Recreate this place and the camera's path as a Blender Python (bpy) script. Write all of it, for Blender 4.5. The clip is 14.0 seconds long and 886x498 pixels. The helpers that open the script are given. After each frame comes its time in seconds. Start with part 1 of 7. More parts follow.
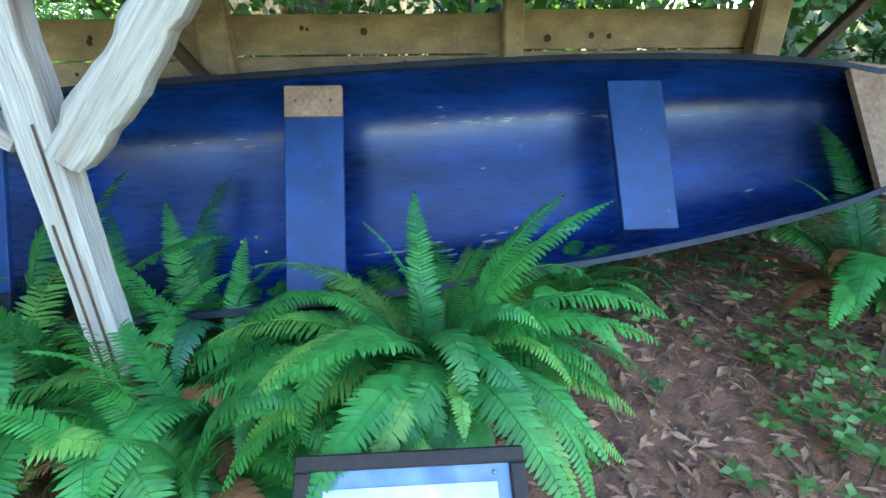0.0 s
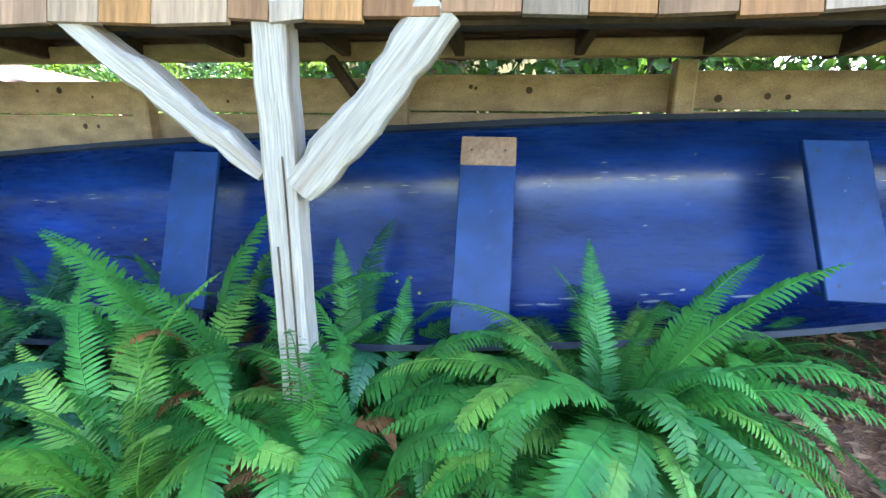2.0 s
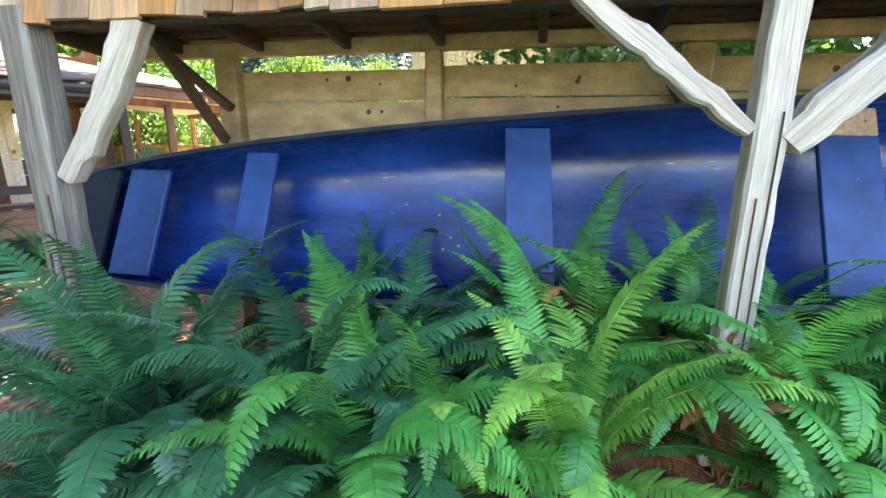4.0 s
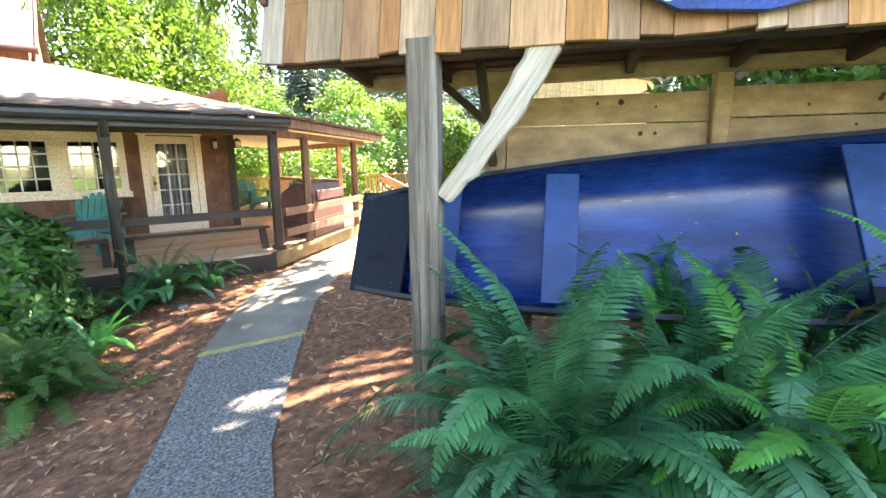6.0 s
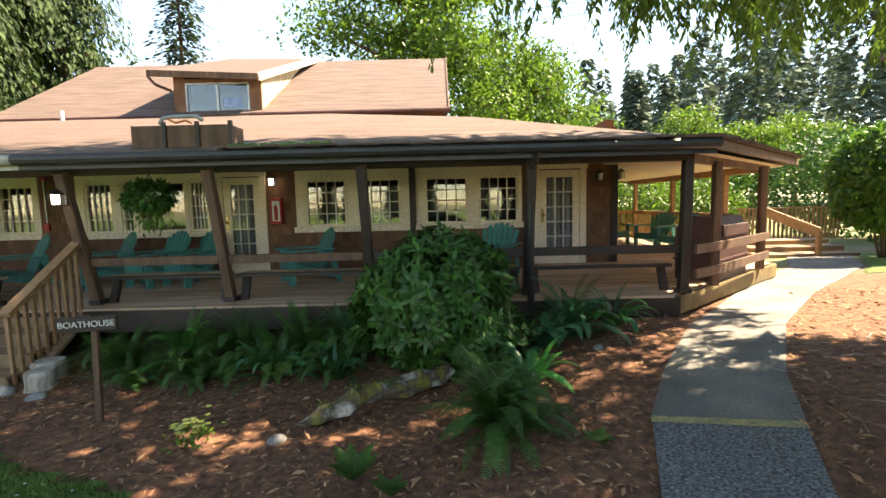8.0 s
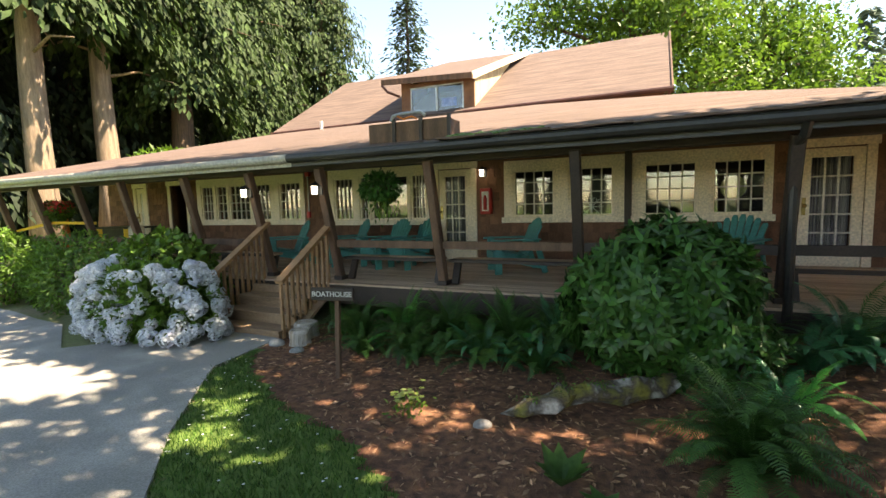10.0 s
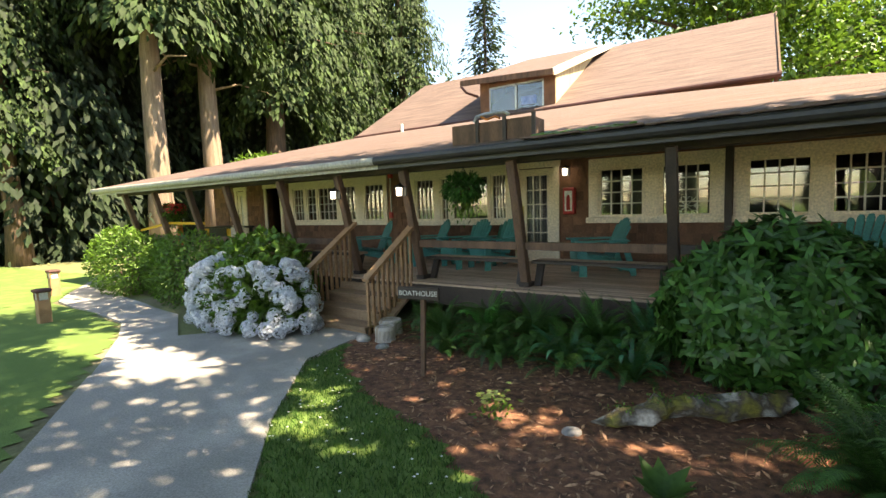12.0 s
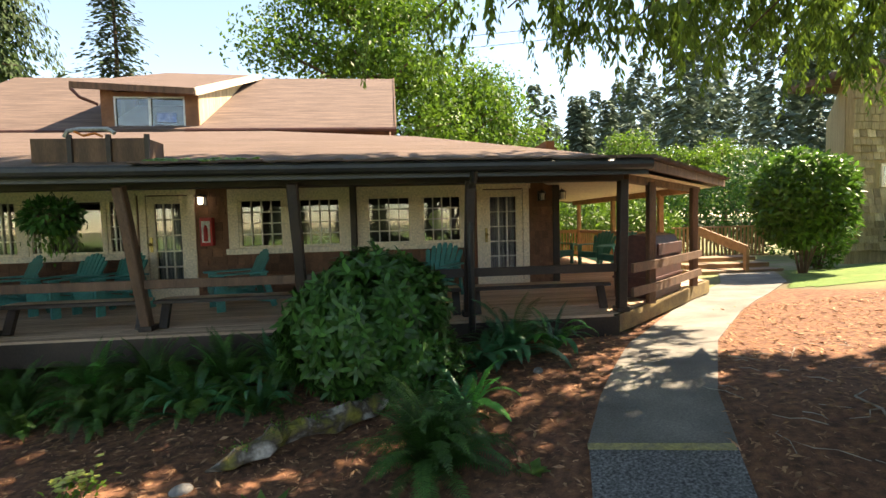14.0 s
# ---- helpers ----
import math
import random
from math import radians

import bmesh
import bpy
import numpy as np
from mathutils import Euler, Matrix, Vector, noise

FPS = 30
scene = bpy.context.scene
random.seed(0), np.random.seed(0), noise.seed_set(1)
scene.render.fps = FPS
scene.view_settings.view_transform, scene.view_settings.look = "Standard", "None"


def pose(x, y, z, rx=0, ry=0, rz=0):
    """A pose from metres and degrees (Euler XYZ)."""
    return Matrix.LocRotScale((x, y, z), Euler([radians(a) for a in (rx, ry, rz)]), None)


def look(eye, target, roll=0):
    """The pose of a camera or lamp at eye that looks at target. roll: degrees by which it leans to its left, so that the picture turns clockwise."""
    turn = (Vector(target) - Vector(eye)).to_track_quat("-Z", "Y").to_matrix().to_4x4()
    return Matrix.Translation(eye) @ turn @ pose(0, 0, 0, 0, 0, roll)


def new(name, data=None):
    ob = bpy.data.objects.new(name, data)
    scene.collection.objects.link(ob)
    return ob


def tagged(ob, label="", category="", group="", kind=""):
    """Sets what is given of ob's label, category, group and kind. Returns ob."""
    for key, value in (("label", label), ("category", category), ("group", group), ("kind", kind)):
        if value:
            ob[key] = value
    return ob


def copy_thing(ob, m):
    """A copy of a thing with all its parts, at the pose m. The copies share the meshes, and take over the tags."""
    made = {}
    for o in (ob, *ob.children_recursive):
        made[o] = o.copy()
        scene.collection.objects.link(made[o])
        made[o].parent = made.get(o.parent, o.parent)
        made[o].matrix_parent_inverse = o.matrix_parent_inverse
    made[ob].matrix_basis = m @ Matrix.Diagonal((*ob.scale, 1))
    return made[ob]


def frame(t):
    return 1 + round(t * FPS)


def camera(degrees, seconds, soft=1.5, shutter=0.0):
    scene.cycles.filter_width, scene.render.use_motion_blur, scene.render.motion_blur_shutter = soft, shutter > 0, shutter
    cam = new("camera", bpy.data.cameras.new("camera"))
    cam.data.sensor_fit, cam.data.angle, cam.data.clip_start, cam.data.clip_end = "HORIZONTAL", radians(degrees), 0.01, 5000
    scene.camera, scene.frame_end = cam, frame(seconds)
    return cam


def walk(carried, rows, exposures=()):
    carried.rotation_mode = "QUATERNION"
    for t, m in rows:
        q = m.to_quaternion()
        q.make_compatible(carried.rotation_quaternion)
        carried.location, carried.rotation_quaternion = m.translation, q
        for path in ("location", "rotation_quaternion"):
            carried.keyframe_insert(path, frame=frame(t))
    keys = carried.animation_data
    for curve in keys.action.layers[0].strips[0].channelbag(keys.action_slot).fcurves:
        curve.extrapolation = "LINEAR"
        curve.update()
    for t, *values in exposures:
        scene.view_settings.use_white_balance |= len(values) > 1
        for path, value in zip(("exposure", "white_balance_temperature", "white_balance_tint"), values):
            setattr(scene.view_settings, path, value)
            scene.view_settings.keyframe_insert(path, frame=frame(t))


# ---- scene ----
cam = camera(87.4, 14.0)
PATH = [
    (0, (2.171, -1.788, 2.244), (3.678, -0.731, 1.462), -0.5),
    (0.5, (2.212, -1.793, 2.239), (3.748, -0.692, 1.585), -0.4),
    (1, (2.229, -1.786, 2.234), (3.737, -0.603, 1.664), -0.1),
    (1.5, (2.167, -1.71, 2.218), (3.598, -0.423, 1.674), 0.3),
    (2, (1.941, -1.523, 2.185), (3.29, -0.147, 1.652), 0.6),
    (2.1, (1.895, -1.478, 2.177), (3.232, -0.087, 1.649), 0.5),
    (2.5, (1.717, -1.273, 2.129), (2.998, 0.172, 1.611), 0.6),
    (3, (1.445, -1.016, 2.097), (2.688, 0.466, 1.588), 0.5),
    (3.2, (1.303, -0.947, 2.077), (2.543, 0.54, 1.574), 0.5),
    (5.3, (-0.039, 0.006, 1.98), (1.282, 1.43, 1.503), -0.3),
    (5.5, (-0.151, 0.115, 1.989), (1.151, 1.563, 1.531), -0.4),
    (6, (-0.507, 0.327, 1.965), (0.681, 1.893, 1.596), -0.7),
    (6.5, (-0.731, 0.652, 1.981), (0.275, 2.355, 1.682), -1.0),
    (6.9, (-0.936, 0.928, 1.982), (-0.093, 2.724, 1.729), -1.2),
    (7, (-0.946, 0.999, 1.984), (-0.17, 2.824, 1.734), -1.3),
    (7.5, (-1.175, 1.229, 1.947), (-0.756, 3.174, 1.742), -1.3),
    (8, (-1.379, 1.466, 1.905), (-1.387, 3.456, 1.711), -1.4),
    (8.5, (-1.501, 1.606, 1.871), (-1.839, 3.569, 1.689), -1.4),
    (9, (-1.525, 1.657, 1.857), (-2.054, 3.577, 1.68), -1.5),
    (9.2, (-1.506, 1.668, 1.85), (-2.107, 3.568, 1.674), -1.5),
    (11.5, (-1.611, 1.632, 1.819), (-2.686, 3.304, 1.603), -1.9),
    (12, (-1.626, 1.616, 1.843), (-2.737, 3.268, 1.655), -1.9),
    (12.5, (-1.635, 1.59, 1.87), (-2.649, 3.307, 1.712), -1.9),
    (13, (-1.516, 1.637, 1.881), (-2.233, 3.498, 1.735), -2.0),
    (13.5, (-1.314, 1.681, 1.893), (-1.609, 3.654, 1.756), -1.8),
    (14, (-1.181, 1.663, 1.899), (-0.988, 3.65, 1.785), -1.5),
]
walk(cam, [(t, look(eye, target, roll)) for t, eye, target, roll in PATH], [(0.0, 3.55, 6200, 6), (1.5, 3.75, 6400, 10), (3.2, 3.85, 7200, 14), (5.5, 3.8, 7600, 16), (6.1, 3.95, 7800, 14), (6.5, 3.75, 8000, 12), (7.0, 3.05, 8400, 10), (7.5, 2.55, 8500, 10), (9.0, 2.15, 8500, 10), (12.0, 2.28, 8500, 10), (13.0, 2.24, 8500, 10), (14.0, 1.9, 8500, 10)])

# ---- world and light ----
world = bpy.data.worlds.new("world")
scene.world = world
world.use_nodes = True
SUN_DIR = Vector((0.95, 0.24, 0.0)).normalized()
SUN_EL = radians(54)
wn = world.node_tree.nodes
sky = wn.new("ShaderNodeTexSky")
sky.sky_type = "NISHITA"
sky.sun_disc = False
sky.sun_elevation = SUN_EL
sky.sun_rotation = math.atan2(SUN_DIR.x, SUN_DIR.y)
sky.air_density, sky.dust_density, sky.ozone_density = 1.0, 0.1, 1.6
world.node_tree.links.new(sky.outputs[0], wn["Background"].inputs[0])
wn["Background"].inputs[1].default_value = 0.115
sun = new("sun", bpy.data.lights.new("sun", "SUN"))
sun.data.energy, sun.data.angle, sun.data.color = 5.0, radians(0.55), (1.0, 0.93, 0.82)
sun_to = Vector((SUN_DIR.x * math.cos(SUN_EL), SUN_DIR.y * math.cos(SUN_EL), math.sin(SUN_EL)))
sun.matrix_world = look(sun_to * 60, (0, 0, 0))


# ---- materials ----
def material(name, a, b=None, rough=0.8, scale=6.0, stretch=(1, 1, 1), bump=0.3, fine=40.0, metal=0.0, c=None, rand=0.0,
             island=0.0, sheen=0.0, through_light=0.0, spec=0.5, coat=0.0):
    """Two tones mixed at two scales, with relief; rand varies the tone from object to object, island from piece to piece."""
    m = bpy.data.materials.new(name)
    m.use_nodes = True
    nt = m.node_tree
    n, link = nt.nodes, nt.links.new
    bs = n["Principled BSDF"]
    b = b or tuple(x * 0.75 for x in a)
    co = n.new("ShaderNodeTexCoord")
    mp = n.new("ShaderNodeMapping")
    mp.inputs["Scale"].default_value = stretch
    link(co.outputs["Object"], mp.inputs[0])
    n1, n2 = n.new("ShaderNodeTexNoise"), n.new("ShaderNodeTexNoise")
    n1.inputs["Scale"].default_value, n1.inputs["Detail"].default_value = scale, 6
    n2.inputs["Scale"].default_value, n2.inputs["Detail"].default_value = fine, 4
    vec = mp.outputs[0]
    if rand or island:
        info = n.new("ShaderNodeObjectInfo") if rand else n.new("ShaderNodeNewGeometry")
        out = info.outputs["Random"] if rand else info.outputs["Random Per Island"]
        add = n.new("ShaderNodeVectorMath")
        add.operation = "MULTIPLY_ADD"
        link(out, add.inputs[0])
        add.inputs[1].default_value = (37, 53, 71)
        link(vec, add.inputs[2])
        vec = add.outputs[0]
    link(vec, n1.inputs["Vector"])
    link(vec, n2.inputs["Vector"])
    r1 = n.new("ShaderNodeValToRGB")
    r1.color_ramp.elements[0].position, r1.color_ramp.elements[1].position = 0.32, 0.68
    r1.color_ramp.elements[0].color, r1.color_ramp.elements[1].color = (*b, 1), (*a, 1)
    if c:
        e = r1.color_ramp.elements.new(0.5)
        e.color = (*c, 1)
    link(n1.outputs["Fac"], r1.inputs[0])
    mul = n.new("ShaderNodeMix")
    mul.data_type, mul.blend_type = "RGBA", "MULTIPLY"
    mul.inputs["Factor"].default_value = 1.0
    r2 = n.new("ShaderNodeMapRange")
    r2.inputs["From Min"].default_value, r2.inputs["From Max"].default_value = 0.3, 0.7
    r2.inputs["To Min"].default_value, r2.inputs["To Max"].default_value = 0.72, 1.18
    link(n2.outputs["Fac"], r2.inputs["Value"])
    link(r1.outputs[0], mul.inputs["A"])
    link(r2.outputs[0], mul.inputs["B"])
    col = mul.outputs["Result"]
    k = rand or island
    if k:
        hs = n.new("ShaderNodeHueSaturation")
        rr = n.new("ShaderNodeMapRange")
        rr.inputs["To Min"].default_value, rr.inputs["To Max"].default_value = 1 - k, 1 + k
        link(out, rr.inputs["Value"])
        link(rr.outputs[0], hs.inputs["Value"])
        link(col, hs.inputs["Color"])
        col = hs.outputs[0]
    link(col, bs.inputs["Base Color"])
    bs.inputs["Roughness"].default_value, bs.inputs["Metallic"].default_value = rough, metal
    bs.inputs["Specular IOR Level"].default_value = spec
    bs.inputs["Coat Weight"].default_value = coat
    bu = n.new("ShaderNodeBump")
    bu.inputs["Strength"].default_value, bu.inputs["Distance"].default_value = bump, 0.01
    link(n2.outputs["Fac"], bu.inputs["Height"])
    link(bu.outputs[0], bs.inputs["Normal"])
    if through_light:
        tr = n.new("ShaderNodeBsdfTranslucent")
        mx = n.new("ShaderNodeMixShader")
        mx.inputs[0].default_value = through_light
        link(col, tr.inputs[0])
        link(bs.outputs[0], mx.inputs[1])
        link(tr.outputs[0], mx.inputs[2])
        link(mx.outputs[0], n["Material Output"].inputs[0])
    return m


def ramp_wood(name, tones, rough=0.8, axis=2, rand=0.25):
    """Weathered boards that differ one from another: Object Info's Random picks a tone, the grain runs along the axis."""
    m = material(name, (1, 1, 1), (0.6, 0.6, 0.6), rough, 5.0, tuple(0.12 if i == axis else 1.6 for i in range(3)), 0.5, 45.0, rand=rand)
    n, link = m.node_tree.nodes, m.node_tree.links.new
    info = n.new("ShaderNodeObjectInfo")
    r = n.new("ShaderNodeValToRGB")
    r.color_ramp.interpolation = "LINEAR"
    for i, t in enumerate(tones):
        e = r.color_ramp.elements[i] if i < 2 else r.color_ramp.elements.new(1.0)
        e.position, e.color = i / (len(tones) - 1), (*t, 1)
    link(info.outputs["Random"], r.inputs[0])
    mix = n.new("ShaderNodeMix")
    mix.data_type, mix.blend_type = "RGBA", "MULTIPLY"
    mix.inputs["Factor"].default_value = 1.0
    bs = n["Principled BSDF"]
    old = bs.inputs["Base Color"].links[0].from_socket
    link(old, mix.inputs["A"])
    link(r.outputs[0], mix.inputs["B"])
    link(mix.outputs["Result"], bs.inputs["Base Color"])
    return m


def worn_paint(name, a, b, scuff, rough):
    """Old gloss paint: cloudy tone, streaks and pale scuffs running along x, uneven gloss."""
    m = material(name, a, b, rough, 1.8, (0.7, 2.2, 2.2), 0.05, 6.0, c=tuple((p + q) / 2 for p, q in zip(a, b)))
    n, link = m.node_tree.nodes, m.node_tree.links.new
    bs = n["Principled BSDF"]
    co = n.new("ShaderNodeTexCoord")
    old = bs.inputs["Base Color"].links[0].from_socket
    for scale, stretch, lo, hi, top in ((9.0, (0.16, 2.2, 2.2), 0.66, 0.86, 0.26), (26.0, (0.25, 1.6, 1.6), 0.68, 0.76, 0.7)):
        mp, nz, rg = n.new("ShaderNodeMapping"), n.new("ShaderNodeTexNoise"), n.new("ShaderNodeMapRange")
        mp.inputs["Scale"].default_value = stretch
        nz.inputs["Scale"].default_value, nz.inputs["Detail"].default_value = scale, 8
        rg.inputs["From Min"].default_value, rg.inputs["From Max"].default_value, rg.inputs["To Max"].default_value = lo, hi, top
        mix = n.new("ShaderNodeMix")
        mix.data_type = "RGBA"
        link(co.outputs["Object"], mp.inputs[0])
        link(mp.outputs[0], nz.inputs["Vector"])
        link(nz.outputs["Fac"], rg.inputs["Value"])
        link(rg.outputs[0], mix.inputs["Factor"])
        link(old, mix.inputs["A"])
        mix.inputs["B"].default_value = (*scuff, 1)
        old = mix.outputs["Result"]
    link(old, bs.inputs["Base Color"])
    gl = n.new("ShaderNodeMapRange")
    gl.inputs["From Min"].default_value, gl.inputs["From Max"].default_value = 0.35, 0.7
    gl.inputs["To Min"].default_value, gl.inputs["To Max"].default_value = rough * 0.9, rough * 1.25
    link(nz.outputs["Fac"], gl.inputs["Value"])
    link(gl.outputs[0], bs.inputs["Roughness"])
    return m


def glass_material(name, tint=(0.9, 0.95, 0.95)):
    m = bpy.data.materials.new(name)
    m.use_nodes = True
    bs = m.node_tree.nodes["Principled BSDF"]
    bs.inputs["Base Color"].default_value = (*tint, 1)
    bs.inputs["Transmission Weight"].default_value = 1.0
    bs.inputs["Roughness"].default_value = 0.02
    bs.inputs["IOR"].default_value = 1.75
    return m


def glow(name, colour, strength):
    m = bpy.data.materials.new(name)
    m.use_nodes = True
    bs = m.node_tree.nodes["Principled BSDF"]
    bs.inputs["Base Color"].default_value = (*colour, 1)
    bs.inputs["Emission Color"].default_value = (*colour, 1)
    bs.inputs["Emission Strength"].default_value = strength
    return m


MULCH = material("mulch", (0.30, 0.135, 0.07), (0.09, 0.04, 0.025), 0.95, 14.0, fine=95.0, bump=1.0, c=(0.19, 0.085, 0.05))
SOIL = material("soil", (0.26, 0.20, 0.13), (0.13, 0.10, 0.06), 0.95, 0.35, fine=25.0, bump=0.8, c=(0.17, 0.19, 0.07))
CHIP = material("chip", (0.54, 0.30, 0.17), (0.22, 0.10, 0.055), 0.9, 8.0, fine=60.0, island=0.5)
LAWN = material("lawn", (0.17, 0.25, 0.05), (0.10, 0.17, 0.03), 0.9, 2.5, fine=80.0, bump=1.0, c=(0.105, 0.175, 0.035))
GRASS = material("grass", (0.085, 0.19, 0.03), (0.04, 0.10, 0.018), 0.6, 1.5, fine=30.0, island=0.35, through_light=0.35)
CONCRETE = material("concrete", (0.42, 0.39, 0.355), (0.27, 0.255, 0.235), 0.9, 1.6, fine=70.0, bump=0.35, c=(0.31, 0.29, 0.265))
AGGREGATE = material("exposed_aggregate", (0.32, 0.32, 0.325), (0.05, 0.05, 0.055), 0.85, 55.0, fine=120.0, bump=0.9, c=(0.155, 0.155, 0.16))
# Darker copy of CONCRETE, with the yard's shade put into the tone
SHADED_CONCRETE = material("shaded_path_concrete", (0.27, 0.25, 0.225), (0.145, 0.132, 0.12), 0.9, 1.8, fine=70.0, bump=0.4, c=(0.20, 0.185, 0.168))
YELLOW_PAINT = material("worn_yellow_paint", (0.50, 0.42, 0.16), (0.28, 0.25, 0.15), 0.8, 14.0, fine=60.0)
BROWN_WALL = material("brown_shingle", (0.22, 0.108, 0.062), (0.13, 0.063, 0.038), 0.85, 3.0, fine=45.0, island=0.22)
BROWN_TRIM = material("dark_brown_paint", (0.05, 0.032, 0.024), (0.028, 0.019, 0.015), 0.6, 3.0, (1, 1, 1), 0.25, 40.0)
POST_WOOD = material("weathered_brown_post", (0.19, 0.105, 0.065), (0.09, 0.052, 0.035), 0.8, 4.0, (2, 2, 0.3), 0.4, 50.0)
CREAM = material("cream_paint", (0.86, 0.74, 0.57), (0.78, 0.66, 0.50), 0.55, 2.0, fine=30.0, bump=0.08)
CREAM_SOFFIT = material("cream_soffit", (0.78, 0.68, 0.52), (0.68, 0.58, 0.44), 0.65, 1.5, fine=20.0, bump=0.08)
ROOF = material("asphalt_shingle_roof", (0.18, 0.12, 0.10), (0.095, 0.062, 0.052), 0.95, 2.0, (0.4, 4, 4), 0.7, 60.0, c=(0.135, 0.09, 0.076))
GUTTER = material("dark_gutter", (0.035, 0.033, 0.03), (0.02, 0.019, 0.018), 0.45, 3.0, fine=20.0, bump=0.05)
# Pale gutter tone that holds the sunlight on its left stretch
GUTTER_SUNLIT = material("sunlit_gutter", (0.45, 0.43, 0.38), (0.34, 0.31, 0.27), 0.5, 2.0, fine=20.0, bump=0.08)
DECK = material("deck_board", (0.64, 0.46, 0.33), (0.46, 0.31, 0.215), 0.75, 3.0, (0.4, 4, 4), 0.3, 40.0, rand=0.18)
DECK_EDGE = material("deck_edge", (0.28, 0.20, 0.08), (0.15, 0.10, 0.055), 0.85, 3.0, (0.6, 2, 2), 0.5, 30.0)
STAIR_WOOD = material("stair_wood", (0.36, 0.23, 0.14), (0.24, 0.145, 0.085), 0.7, 3.0, (0.5, 3, 3), 0.3, 40.0)
RAIL_WOOD = material("oiled_rail_wood", (0.44, 0.25, 0.13), (0.30, 0.16, 0.08), 0.6, 4.0, (2, 2, 2), 0.25, 50.0)
GREY_WOOD = material("silvered_timber", (0.55, 0.49, 0.43), (0.28, 0.19, 0.125), 0.8, 2.2, (5, 5, 0.25), 0.6, 26.0, c=(0.47, 0.415, 0.36))
RUGGED_WOOD = material("rugged_grey_timber", (0.28, 0.245, 0.215), (0.085, 0.066, 0.053), 0.9, 3.0, (7, 7, 0.3), 1.0, 20.0, c=(0.20, 0.17, 0.148))
TAN_WOOD = material("sawn_pine", (0.47, 0.335, 0.205), (0.28, 0.19, 0.12), 0.75, 2.5, (0.35, 3, 5), 0.3, 45.0, rand=0.15)
LATH = material("rough_brown_lath", (0.17, 0.10, 0.06), (0.07, 0.04, 0.025), 0.9, 3.0, (1, 1, 3), 0.5, 30.0, rand=0.35)
DARK_WOOD = material("dark_rafter", (0.085, 0.052, 0.032), (0.04, 0.025, 0.016), 0.85, 3.0, (1, 1, 1), 0.4, 40.0)
SHAKE = ramp_wood("cedar_shake", [(0.50, 0.20, 0.075), (0.45, 0.32, 0.225), (0.41, 0.185, 0.08), (0.55, 0.26, 0.095), (0.47, 0.40, 0.34), (0.35, 0.16, 0.07)], axis=1)
OLD_SHINGLE = ramp_wood("old_wall_shingle", [(0.40, 0.29, 0.15), (0.54, 0.42, 0.24), (0.46, 0.34, 0.19), (0.60, 0.49, 0.30)], 0.9)
CANOE = worn_paint("blue_canoe_paint", (0.009, 0.046, 0.250), (0.003, 0.014, 0.085), (0.07, 0.13, 0.33), 0.27)
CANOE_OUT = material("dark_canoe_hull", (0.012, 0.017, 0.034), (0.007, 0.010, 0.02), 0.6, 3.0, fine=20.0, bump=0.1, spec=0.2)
THWART = worn_paint("blue_board", (0.014, 0.062, 0.235), (0.008, 0.034, 0.14), (0.10, 0.16, 0.31), 0.42)
BARE = material("bare_worn_wood", (0.40, 0.25, 0.17), (0.26, 0.15, 0.10), 0.8, 8.0, fine=50.0)
GUNWALE = material("grey_gunwale", (0.022, 0.030, 0.052), (0.008, 0.011, 0.022), 0.6, 6.0, fine=40.0)
WHITE_CHIP = material("chipped_pale_paint", (0.55, 0.55, 0.50), (0.42, 0.42, 0.40), 0.7)
LICHEN = material("yellow_petal", (0.75, 0.72, 0.12), (0.6, 0.6, 0.2), 0.7)
TEAL = material("teal_paint", (0.055, 0.27, 0.24), (0.038, 0.20, 0.18), 0.5, 4.0, fine=40.0, bump=0.12)
WHITE_MUNTIN = material("white_muntin", (0.74, 0.70, 0.62), (0.66, 0.62, 0.55), 0.5, bump=0.05)
GLASS = glass_material("window_glass")
CURTAIN = material("curtain", (0.60, 0.56, 0.54), (0.16, 0.16, 0.22), 0.9, 7.0, (6, 6, 0.05), 0.2, 30.0)
# Near-black tone: the dimness of the rooms is put into the colour
INTERIOR = material("interior_coloured_dim", (0.07, 0.055, 0.045), (0.04, 0.033, 0.027), 0.9)
RED = material("red_enamel", (0.55, 0.02, 0.02), (0.42, 0.015, 0.02), 0.4, bump=0.03)
WHITE = material("white_plastic", (0.75, 0.74, 0.70), (0.65, 0.64, 0.6), 0.5, bump=0.03)
BLACK = material("black_metal", (0.02, 0.02, 0.02), (0.012, 0.012, 0.012), 0.4, bump=0.05)
BRASS = material("brass", (0.45, 0.33, 0.12), (0.35, 0.25, 0.1), 0.35, metal=1.0, bump=0.05)
STEEL = material("galvanised_steel", (0.5, 0.5, 0.5), (0.35, 0.35, 0.36), 0.45, metal=0.8, bump=0.1)
MAROON = material("maroon_cover", (0.10, 0.035, 0.028), (0.06, 0.022, 0.02), 0.6, 3.0, fine=20.0, bump=0.2)
YELLOW = material("yellow_plastic", (0.75, 0.42, 0.02), (0.65, 0.36, 0.02), 0.5, bump=0.05)
ORANGE = material("orange_plastic", (0.72, 0.20, 0.04), (0.6, 0.16, 0.03), 0.5, bump=0.05)
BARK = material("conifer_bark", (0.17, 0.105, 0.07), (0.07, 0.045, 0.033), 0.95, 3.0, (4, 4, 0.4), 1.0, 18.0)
# Lighter copy of BARK, sunlight on the trunk put into the tone
BARK_SUNLIT = material("sunlit_bark", (0.33, 0.235, 0.165), (0.18, 0.125, 0.09), 0.95, 2.5, (4, 4, 0.35), 1.0, 18.0)
